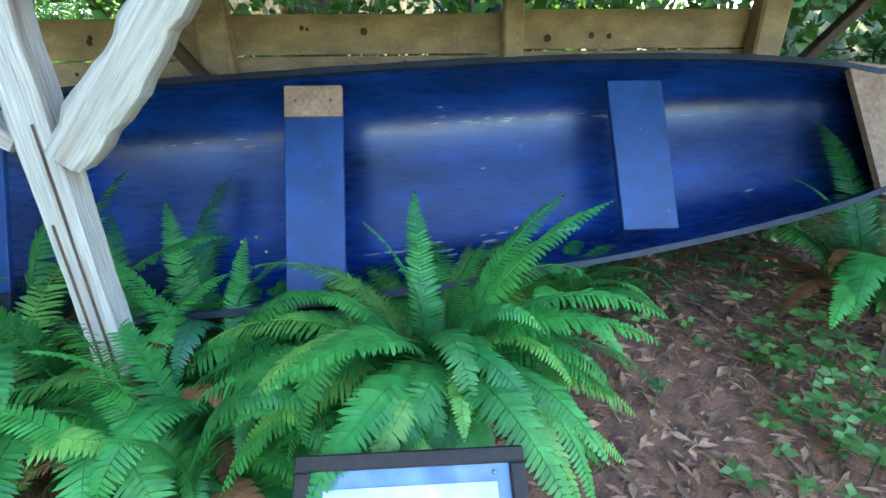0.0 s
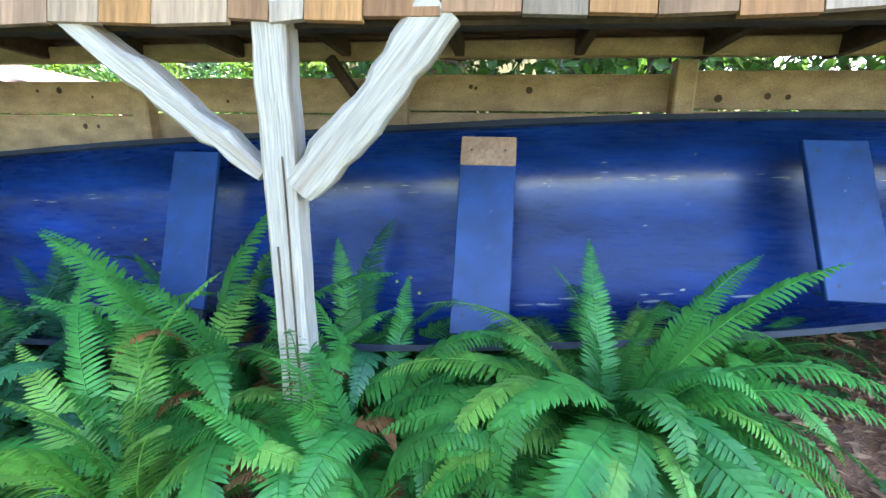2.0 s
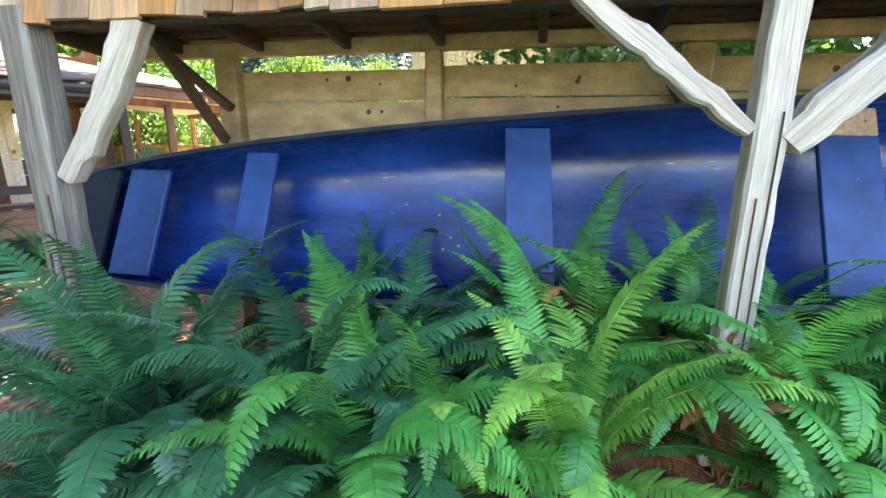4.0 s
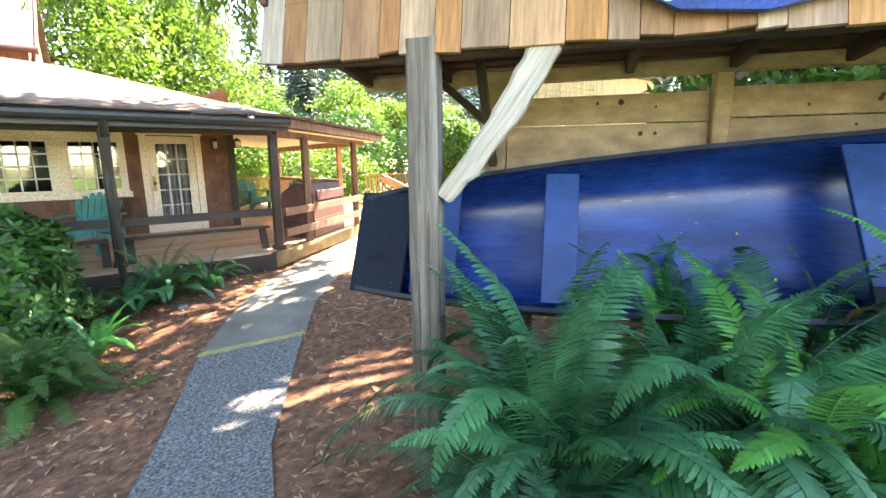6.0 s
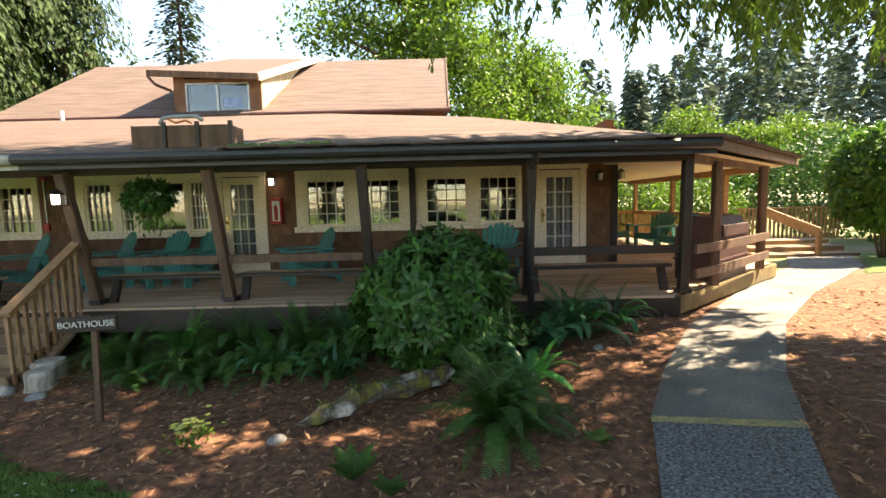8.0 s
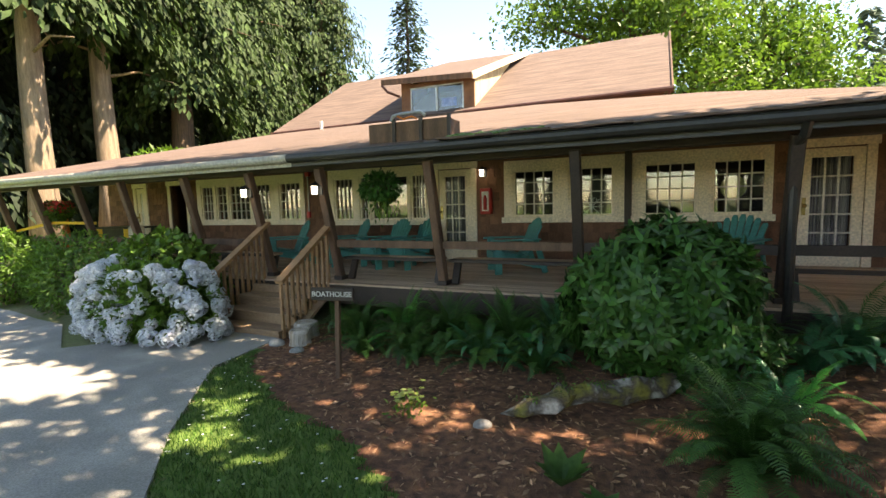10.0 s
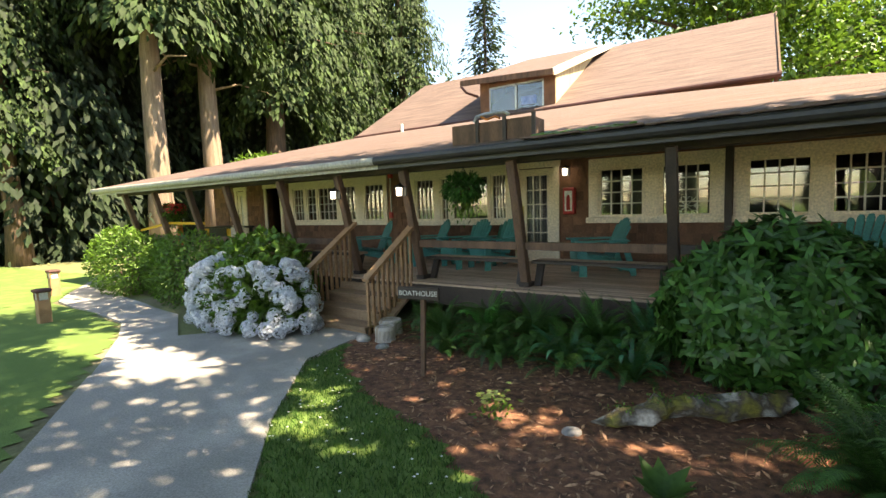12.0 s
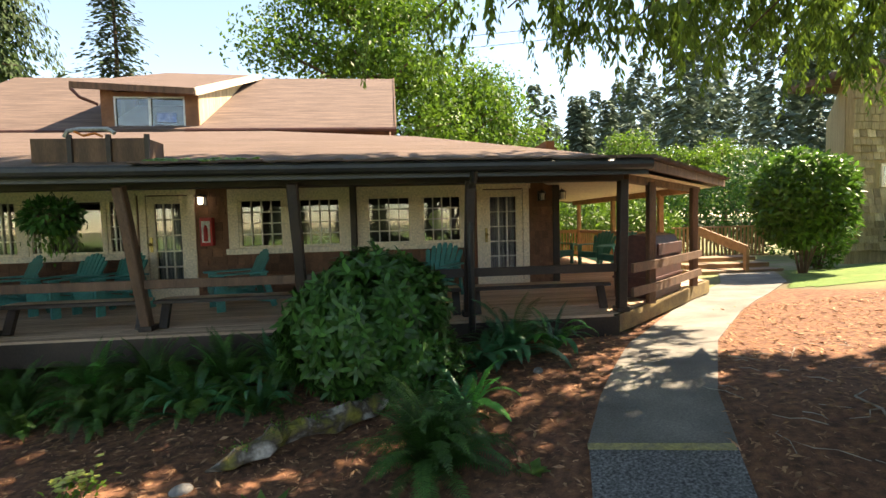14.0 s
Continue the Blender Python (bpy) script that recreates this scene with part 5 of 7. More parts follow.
def hull_point(v, a, grow=0.0):
    """a from -1 (lower gunwale) to 1 (upper gunwale) round the hull."""
    u, z, half, depth = canoe_at(v)
    th = a * math.pi / 2
    x = math.copysign(abs(math.sin(th)) ** 0.64, th) * (half + grow)
    y = abs(math.cos(th)) ** 0.45 * (depth + grow)
    return Vector((v, u, z)) + WV * x + NV * y


def hull_mesh(grow):
    bm = bmesh.new()
    nv, na = 70, 28
    grid = [[bm.verts.new(hull_point(V0 + (V1 - V0) * i / nv, -1 + 2 * j / na, grow)) for j in range(na + 1)] for i in range(nv + 1)]
    for i in range(nv):
        for j in range(na):
            bm.faces.new((grid[i][j], grid[i + 1][j], grid[i + 1][j + 1], grid[i][j + 1]))
    return bm, grid


bm, grid = hull_mesh(0.0)
part("hull_inside", bm, CANOE, cn, "glossy worn blue paint", smooth=True).matrix_basis = SHED
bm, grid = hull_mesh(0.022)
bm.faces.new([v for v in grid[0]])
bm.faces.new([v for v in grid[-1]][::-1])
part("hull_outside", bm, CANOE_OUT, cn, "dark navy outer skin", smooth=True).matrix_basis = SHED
for a in (-1, 1):
    bm = bmesh.new()
    pts = [SHED @ (hull_point(V0 + (V1 - V0) * i / 60, a, 0.011) - NV * 0.004) for i in range(61)]
    rnd = random.Random(a + 5)
    rings = []
    for p in pts:
        k = 0.012 + rnd.uniform(-0.001, 0.002)
        rings.append([bm.verts.new(p + (SHED.to_3x3() @ (WV * k * sx + NV * k * sy))) for sx, sy in ((-1, -1), (1, -1), (1, 1), (-1, 1))])
    for r0, r1 in zip(rings, rings[1:]):
        for j in range(4):
            bm.faces.new((r0[j], r0[(j + 1) % 4], r1[(j + 1) % 4], r1[j]))
    bm.faces.new(rings[0][::-1])
    bm.faces.new(rings[-1])
    part("gunwale", bm, GUNWALE, cn, "scuffed grey gunwale strip")
# inner seam strips
for a in (-0.55,):
    bm = bmesh.new()
    pts = [SHED @ (hull_point(V0 + 0.4 + (V1 - V0 - 0.8) * i / 50, a, -0.004)) for i in range(51)]
    tube(bm, pts, 0.004, 4)
    part("seam", bm, CANOE, cn)


def canoe_board(v0, v1, tilt, label, bare_top=0.0, bare_low=0.0, inset=0.04, wide_low=0.0, long=1.0, mat=THWART):
    """A thwart across the opening from gunwale to gunwale."""
    u, z, half, depth = canoe_at((v0 + v1) / 2)
    c = Vector(((v0 + v1) / 2, u, z))
    w = v1 - v0
    h = (half - 0.035) * long
    def quad(a, b, mat, name, lab=""):
        bm = bmesh.new()
        vs = []
        for t_ in (0.0, 0.03):
            for s_, x_ in ((a, -1), (a, 1), (b, 1), (b, -1)):
                k = w / 2 + (wide_low if s_ < 0 else 0)
                off = tilt * s_
                vs.append(bm.verts.new(SHED @ (c + Vector((x_ * k + off, 0, 0)) + WV * s_ * h + NV * (inset + t_))))
        for f in ((0, 1, 2, 3), (7, 6, 5, 4), (0, 4, 5, 1), (1, 5, 6, 2), (2, 6, 7, 3), (3, 7, 4, 0)):
            bm.faces.new([vs[i] for i in f])
        bmesh.ops.bevel(bm, geom=bm.edges[:], offset=0.004, segments=1, affect="EDGES")
        return part(name, bm, mat, parent_, lab)
    parent_ = cn
    lo, hi = -1 + bare_low, 1 - bare_top
    b_ = quad(lo, hi, mat, "thwart", label)
    parent_ = b_
    if bare_top:
        quad(hi + 0.002, 1.0, BARE, "worn_end", "bare brown wood")
    if bare_low:
        quad(-1.0, lo - 0.002, GUNWALE, "worn_end", "bare grey wood")
    for s_ in (-0.82, 0.85):
        for x_ in (-0.3, 0.3):
            bm = bmesh.new()
            bmesh.ops.create_circle(bm, cap_ends=True, segments=7, radius=0.006, matrix=Matrix.Translation(SHED @ (c + Vector((x_ * w + tilt * s_, 0, 0)) + WV * s_ * h + NV * (inset - 0.002))) @ (SHED.to_3x3() @ Matrix(((1, 0, 0), (0, WV.y, -NV.y), (0, WV.z, -NV.z))).to_3x3()).to_4x4())
            part("nail", bm, INK, b_)


canoe_board(3.565, 3.80, -0.02, "scratched blue painted board", inset=0.015, long=0.88)
canoe_board(2.20, 2.44, 0.0, "scratched blue painted board", bare_top=0.31, inset=0.015)
canoe_board(0.83, 1.06, -0.03, "scratched blue painted board", bare_low=0.28, inset=0.03)
canoe_board(-0.68, -0.49, 0.0, "dark blue painted board", inset=0.03)
canoe_board(-1.46, -1.19, 0.0, "blue end seat board", inset=0.03)
canoe_board(-1.83, -1.50, 0.0, "dark slate-blue end deck", inset=-0.012, long=1.18, mat=CANOE_OUT)
for nm, v0, v1, mt, lb in (("end_deck", 4.55, 4.92, BARE, "weathered brown end deck board"),):
    bm = bmesh.new()
    u, z, half, depth = canoe_at(4.7)
    vs = []
    for t_ in (-0.012, 0.014):
        for v_, s_ in ((v0 + 0.10, -1), (v1, -0.9), (v1, 0.9), (v0, 1)):
            uu, zz, hh, dd = canoe_at(v_)
            vs.append(bm.verts.new(SHED @ (Vector((v_, uu, zz)) + WV * s_ * (hh + 0.03) + NV * t_)))
    for f in ((0, 1, 2, 3), (7, 6, 5, 4), (0, 4, 5, 1), (1, 5, 6, 2), (2, 6, 7, 3), (3, 7, 4, 0)):
        bm.faces.new([vs[i] for i in f])
    part(nm, bm, mt, cn, lb)
# chips in the paint
rnd = random.Random(17)
for k in range(90):
    v = rnd.choice((rnd.uniform(2.4, 3.3), rnd.uniform(-0.3, 0.6), rnd.uniform(0.9, 4.4)))
    a = rnd.gauss(-0.34, 0.05) if k < 30 else rnd.gauss(0.40, 0.03) if k < 70 else rnd.uniform(-0.8, 0.8)
    p0 = hull_point(v, a, -0.003)
    e1 = (hull_point(v + 0.01, a, -0.003) - p0).normalized()
    e2 = (hull_point(v, a + 0.01, -0.003) - p0).normalized()
    ln, ht = (rnd.uniform(0.015, 0.07), rnd.uniform(0.003, 0.008)) if k < 30 else (rnd.uniform(0.01, 0.06), rnd.uniform(0.001, 0.003)) if k < 70 else (rnd.uniform(0.004, 0.02), rnd.uniform(0.002, 0.005))
    n_ = rnd.randint(5, 8)
    bm = bmesh.new()
    bm.faces.new([bm.verts.new(SHED @ (p0 + e1 * ln * math.cos(i * 6.283 / n_) * rnd.uniform(.6, 1) + e2 * ht * math.sin(i * 6.283 / n_) * rnd.uniform(.6, 1))) for i in range(n_)])
    part("paint_chip", bm, WHITE_CHIP, cn)
for v, a in ((0.42, 0.05), (0.50, -0.02), (0.46, -0.08), (0.55, -0.06), (0.38, -0.10), (0.60, -0.16), (1.95, -0.1), (2.0, -0.2), (1.88, -0.12)):
    bm = bmesh.new()
    p0 = hull_point(v, a, -0.006)
    bmesh.ops.create_icosphere(bm, subdivisions=1, radius=0.009, matrix=Matrix.Translation(SHED @ p0))
    part("petal", bm, LICHEN, cn, "fallen yellow petal")
# trestles under the canoe
for v in (-0.80, 1.30, 2.9):
    tr = thing("canoe_support", "short brown timber block carrying the canoe", "support", group="canoe supports")
    u, z, half, depth = canoe_at(v)
    ub = u + NV.y * depth * 0.95 - WV.y * half * 0.2
    zb = (Vector((0, u, z)) + NV * depth * 0.98 - WV * half * 0.45).z - 0.03
    zg = post_ground(v, ub)
    part("post", beam(bmesh.new(), SHED @ Vector((v, ub, zg)), SHED @ Vector((v, ub, max(zb, zg + 0.1))), 0.09, 0.09, tuple(SU), rough=0.005, cuts=3), POST_WOOD, tr)
    part("cap_block", box(bmesh.new(), v - 0.05, v + 0.05, ub - 0.05, ub + 0.16, zb - 0.07, zb - 0.02, m=SHED, bevel=0.006), POST_WOOD, tr)

# lectern sign in front
lc = thing("interpretive_sign", "low slanted sign with faded paper in a brown frame", "sign", SHED @ pose(2.71, 1.27, 0, 0, 0, 0))
zs = 1.36
part("leg", box(bmesh.new(), -0.05, 0.05, -0.02, 0.06, post_ground(2.69, 1.29), zs - 0.12), BROWN_TRIM, lc)
T = Matrix.Translation((0, 0, zs - 0.09)) @ Matrix.Rotation(radians(38), 4, "X")
bm = bmesh.new()
for d_ in ((-0.26, 0.26, 0.155, 0.19, -0.02, 0.025), (-0.26, 0.26, -0.19, -0.155, -0.02, 0.025), (-0.26, -0.225, -0.155, 0.155, -0.02, 0.025), (0.225, 0.26, -0.155, 0.155, -0.02, 0.025)):
    box(bm, *d_, m=T, bevel=0.004)
part("frame", bm, BROWN_TRIM, lc, "dark brown wooden frame")
part("border", box(bmesh.new(), -0.225, 0.225, -0.155, 0.155, -0.01, 0.006, m=T), SIGN_BLUE, lc, "blue faded border")
part("sheet", box(bmesh.new(), -0.195, 0.195, -0.15, 0.118, 0.0062, 0.009, m=T), PAPER, lc, "pale printed sheet")
bm = bmesh.new()
box(bm, -0.04, 0.04, 0.050, 0.058, 0.009, 0.0105, m=T)
for k in range(6):
    box(bm, -0.16, 0.16 - 0.03 * (k % 3), 0.025 - k * 0.022, 0.031 - k * 0.022, 0.009, 0.0105, m=T)
part("printed_line", bm, INK, lc)
for x in (-0.19, 0.19):
    bm = bmesh.new()
    bmesh.ops.create_uvsphere(bm, u_segments=8, v_segments=5, radius=0.006, matrix=T @ Matrix.Translation((x, 0.137, 0.008)))
    part("screw", bm, STEEL, lc)

# ---- plants ----
def unit(a):
    return a / np.maximum(np.linalg.norm(a, axis=1, keepdims=True), 1e-9)


def leaf_mesh(name, c, d, up, length, width, mat, fold=0.25):
    """Many pointed leaves, each folded along its midrib: base c, direction d, face normal up."""
    c, d, up = np.asarray(c, float), unit(np.asarray(d, float)), np.asarray(up, float)
    side = unit(np.cross(d, up))
    nr = unit(np.cross(side, d))
    length, width = np.broadcast_to(length, (len(c),))[:, None], np.broadcast_to(width, (len(c),))[:, None]
    mid = c + d * length * 0.45
    v = np.stack([c, mid + side * width / 2 + nr * width * fold, c + d * length, mid - side * width / 2 + nr * width * fold], 1).reshape(-1, 3)
    i = np.arange(len(c))[:, None] * 4
    f = np.concatenate([i + [0, 1, 2], i + [0, 2, 3]], 1).reshape(-1, 3)
    me = bpy.data.meshes.new(name)
    me.vertices.add(len(v))
    me.vertices.foreach_set("co", v.ravel())
    me.loops.add(f.size)
    me.loops.foreach_set("vertex_index", f.ravel().astype(np.int32))
    me.polygons.add(len(f))
    me.polygons.foreach_set("loop_start", np.arange(0, f.size, 3, dtype=np.int32))
    me.update(calc_edges=True)
    me.materials.append(mat)
    return me


def put(name, me, parent=None, label="", loc=None):
    ob = new(name, me)
    if parent is not None:
        ob.parent = parent
    if loc is not None:
        ob.location = loc
    return tagged(ob, label)


def blob(rng, n, centre, radii, lumps, inner=0.55):
    """Points and outward directions over an uneven, lumpy crown."""
    d = unit(rng.normal(size=(n, 3)))
    k = rng.normal(size=(lumps, 3))
    k = unit(k)
    r = 0.78 + 0.30 * np.max(np.clip((d @ k.T - 0.72) / 0.28, 0, 1), axis=1)
    r *= 1 - (1 - inner) * rng.random(n) ** 2.2
    p = np.asarray(centre) + d * r[:, None] * np.asarray(radii)
    return p, d


def shrub(name, x, y, radii, n, size, mat, label, category, seed, zc=None, stem=BARK, droop=0.3, slim=0.36, lumps=26):
    rng = np.random.default_rng(seed)
    z0 = ground_z(x, y)
    t = thing(name, label, category, pose(x, y, z0))
    cz = radii[2] * 0.92 if zc is None else zc
    p, d = blob(rng, n, (0, 0, cz), radii, lumps)
    keep = p[:, 2] > 0.03
    p, d = p[keep], d[keep]
    dd = d * 0.45 + rng.normal(size=p.shape) * 0.75
    dd[:, 2] -= droop * rng.random(len(p))
    up = d * 1.0 + rng.normal(size=p.shape) * 0.35 + (0, 0, 0.35)
    put("foliage", leaf_mesh("foliage", p, dd, up, size * rng.uniform(0.7, 1.25, len(p)), size * slim * rng.uniform(0.8, 1.2, len(p)), mat), t)
    for k in range(9):
        a = k * 0.7 + seed
        e = (radii[0] * 0.7 * math.cos(a), radii[1] * 0.7 * math.sin(a), cz + radii[2] * 0.4 * math.sin(k * 2.1))
        part("stem", tube(bmesh.new(), [(0.06 * math.cos(a), 0.06 * math.sin(a), -0.03), (e[0] * 0.4, e[1] * 0.4, e[2] * 0.55), e], [0.022, 0.016, 0.006], 5), stem, t)
    return t


def pinnae(name, c, d, up, length, width, mat):
    """Sickle-shaped leaflets with a broad base and a drooping tip, each a small strip of quads."""
    c, d, up = np.asarray(c, float), unit(np.asarray(d, float)), np.asarray(up, float)
    side = unit(np.cross(d, up))
    nr = unit(np.cross(side, d))
    length = np.asarray(length)[:, None]
    rows = []
    for s, w, dip in ((0.0, 0.85, 0.0), (0.4, 1.0, 0.02), (0.75, 0.68, 0.09)):
        mid = c + d * length * s - nr * length * dip
        rows += [mid + side * width * w / 2, mid - side * width * w / 2]
    rows.append(c + d * length - nr * length * 0.20 + side * width * 0.15)
    v = np.stack(rows, 1).reshape(-1, 3)
    i = np.arange(len(c))[:, None] * 7
    f = np.concatenate([i + t for t in ([0, 2, 3], [0, 3, 1], [2, 4, 5], [2, 5, 3], [4, 6, 5])], 1).reshape(-1, 3)
    me = bpy.data.meshes.new(name)
    me.from_pydata(v.tolist(), [], f.tolist())
    me.materials.append(mat)
    return me


def frond_mesh(name, mat, length, start, end, power, curl=0.0, n=62, wide=0.075, seed=0, fill=0.86):
    """A fern frond along +x: arching midrib with paired leaflets that touch one another."""
    rng = np.random.default_rng(seed)
    pts, ang = [np.zeros(3)], []
    for i in range(n):
        s = i / (n - 1)
        a = math.radians(start + (end - start) * s ** power)
        ang.append(a)
        pts.append(pts[-1] + np.array([math.cos(a), curl * math.sin(s * 3), math.sin(a)]) * length / n)
    pts = np.array(pts)
    c, d, up, ln = [], [], [], []
    for i in range(5, n):
        s = i / (n - 1)
        prof = min(1.0, 0.40 + s * 2.6) * (1 - s ** 3.2) ** 0.85 + 0.05
        t = np.array([math.cos(ang[i]), 0, math.sin(ang[i])])
        nrm_ = np.array([-math.sin(ang[i]), 0, math.cos(ang[i])])
        wave = 0.10 * math.sin(i * 0.35 + seed)
        for sd in (-1, 1):
            v = np.array([0, sd, 0]) * 0.95 + t * (0.22 + 0.35 * s) + nrm_ * (0.16 - 0.30 * s + wave * sd) + rng.normal(size=3) * 0.045
            c.append(pts[i])
            d.append(v)
            up.append(nrm_ + t * 0.25 + rng.normal(size=3) * 0.12)
            ln.append(wide * prof * rng.uniform(0.88, 1.08))
    me = pinnae(name, c, d, up, ln, length / n * fill, mat)
    bm = bmesh.new()
    bm.from_mesh(me)
    tube(bm, [tuple(p) for p in pts[::3]], [0.0042 * (1 - 0.75 * k / (len(pts[::3]))) for k in range(len(pts[::3]))], 4)
    bm.to_mesh(me)
    bm.free()
    return me


# start and end angle of the midrib, how late it bends, sideways sweep, leaflet length
FROND_SHAPES = {
    "arch": ((80, -55, 1.2, 0.08, 0.078), (74, -40, 1.3, -0.12, 0.080), (84, -65, 1.5, 0.12, 0.074), (68, -50, 1.2, -0.05, 0.080), (77, -30, 1.4, 0.16, 0.076)),
    "upright": ((88, 25, 1.7, 0.06, 0.078), (86, 5, 1.9, -0.08, 0.074), (92, 35, 1.5, 0.10, 0.072)),
    "hook": ((88, -80, 2.6, 0.10, 0.080), (84, -95, 2.2, -0.14, 0.082), (90, -60, 3.0, 0.05, 0.076)),
    "low": ((48, -45, 1.1, 0.10, 0.076), (40, -30, 1.3, -0.10, 0.074), (56, -60, 1.2, 0.05, 0.078)),
}
FRONDS = {(key, kind): [frond_mesh("frond", mat, 0.80, *v[:3], curl=v[3], wide=v[4], seed=i) for i, v in enumerate(shapes)]
          for key, mat in (("g", FERN), ("l", FERN_LIME), ("d", FERN_DARK), ("b", FERN_DEAD)) for kind, shapes in FROND_SHAPES.items()}

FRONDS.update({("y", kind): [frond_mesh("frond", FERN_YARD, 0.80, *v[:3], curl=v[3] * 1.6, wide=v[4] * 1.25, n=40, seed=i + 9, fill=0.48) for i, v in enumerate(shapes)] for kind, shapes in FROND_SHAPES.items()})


def fern(x, y, scale, count, kinds, label, seed, tall=0.3):
    """A clump: tall gives the share of fronds that stand up or hook over at the tip."""
    rnd = random.Random(seed)
    f = thing("sword_fern", label, "fern", pose(x, y, ground_z(x, y)), group="sword ferns")
    for k in range(count):
        key = rnd.choice(kinds)
        q = rnd.random()
        kind = rnd.choice(("hook", "low")) if key == "b" else "hook" if q < tall * 0.45 else "upright" if q < tall else "low" if q > 0.86 else "arch"
        o = new("frond", rnd.choice(FRONDS[(key, kind)]))
        o.parent = f
        a = k * 137.5 + rnd.uniform(-20, 20)
        s = scale * rnd.uniform(0.68, 1.10) * (0.72 if key == "b" else 1.0)
        o.matrix_basis = pose(0.05 * math.cos(radians(a)), 0.05 * math.sin(radians(a)), 0.0, rnd.uniform(-16, 16), rnd.uniform(-10, 14), a) @ Matrix.Diagonal((s, s, s, 1))
    return f


BRIGHT, DARK = "lush bright green sword fern growing in mulch", "dark blue-green sword fern growing in mulch"
MIXED = "green sword fern with some dead brown fronds"
SOFT = "soft feathery dark green fern along the deck"
LIME = "young yellow-green fern with curled frond tips"
FERNS = (  # x, y, size, fronds, tones, label, share of tall fronds
    (3.34, -0.92, 1.20, 130, "ggggl", BRIGHT, 0.08), (2.60, -0.50, 1.25, 34, "gggb", MIXED, 0.3), (3.95, -1.1, 0.75, 16, "gg", BRIGHT, 0.2), (2.62, 0.16, 1.45, 40, "ggggb", MIXED, 0.3),
    (3.00, 0.10, 1.25, 22, "gd", BRIGHT, 0.4), (2.85, -0.25, 1.25, 30, "gggb", MIXED, 0.35), (4.75, -2.30, 1.15, 30, "gggb", MIXED, 0.3),
    (2.10, 0.95, 1.5, 40, "dgd", DARK, 0.4), (2.48, 0.52, 1.5, 36, "gggb", MIXED, 0.35), (1.55, 0.72, 1.5, 34, "gd", DARK, 0.25),
    (2.10, 0.20, 1.45, 34, "lllg", LIME, 0.5), (2.55, -0.22, 1.2, 24, "ggb", MIXED, 0.3), (1.80, 0.48, 1.25, 26, "lgb", LIME, 0.4),
    (0.98, 1.45, 1.72, 70, "dddd", DARK, 0.38), (0.66, 1.28, 1.15, 30, "ddd", DARK, 0.15), (1.50, 1.05, 1.6, 40, "ddd", DARK, 0.3), (1.95, 1.45, 1.3, 24, "dgg", DARK, 0.6), (2.60, 0.98, 1.05, 18, "dg", DARK, 0.4),
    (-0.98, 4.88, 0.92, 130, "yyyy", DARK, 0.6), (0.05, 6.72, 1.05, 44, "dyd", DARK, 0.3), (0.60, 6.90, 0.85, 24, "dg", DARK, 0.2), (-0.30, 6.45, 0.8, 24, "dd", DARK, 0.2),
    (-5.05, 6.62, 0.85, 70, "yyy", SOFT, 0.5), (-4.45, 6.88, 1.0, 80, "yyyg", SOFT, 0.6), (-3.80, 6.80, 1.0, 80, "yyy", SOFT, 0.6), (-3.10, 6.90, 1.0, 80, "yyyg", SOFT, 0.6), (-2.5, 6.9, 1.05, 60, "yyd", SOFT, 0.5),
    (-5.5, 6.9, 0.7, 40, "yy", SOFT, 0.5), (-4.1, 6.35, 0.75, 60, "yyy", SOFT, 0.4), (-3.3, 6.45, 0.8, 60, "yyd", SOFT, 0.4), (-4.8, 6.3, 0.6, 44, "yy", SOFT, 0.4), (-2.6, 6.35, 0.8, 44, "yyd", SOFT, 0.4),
    (-0.62, 5.55, 0.7, 20, "dg", DARK, 0.3))
for i, row in enumerate(FERNS):
    fern(*row[:6], 100 + i, row[6])

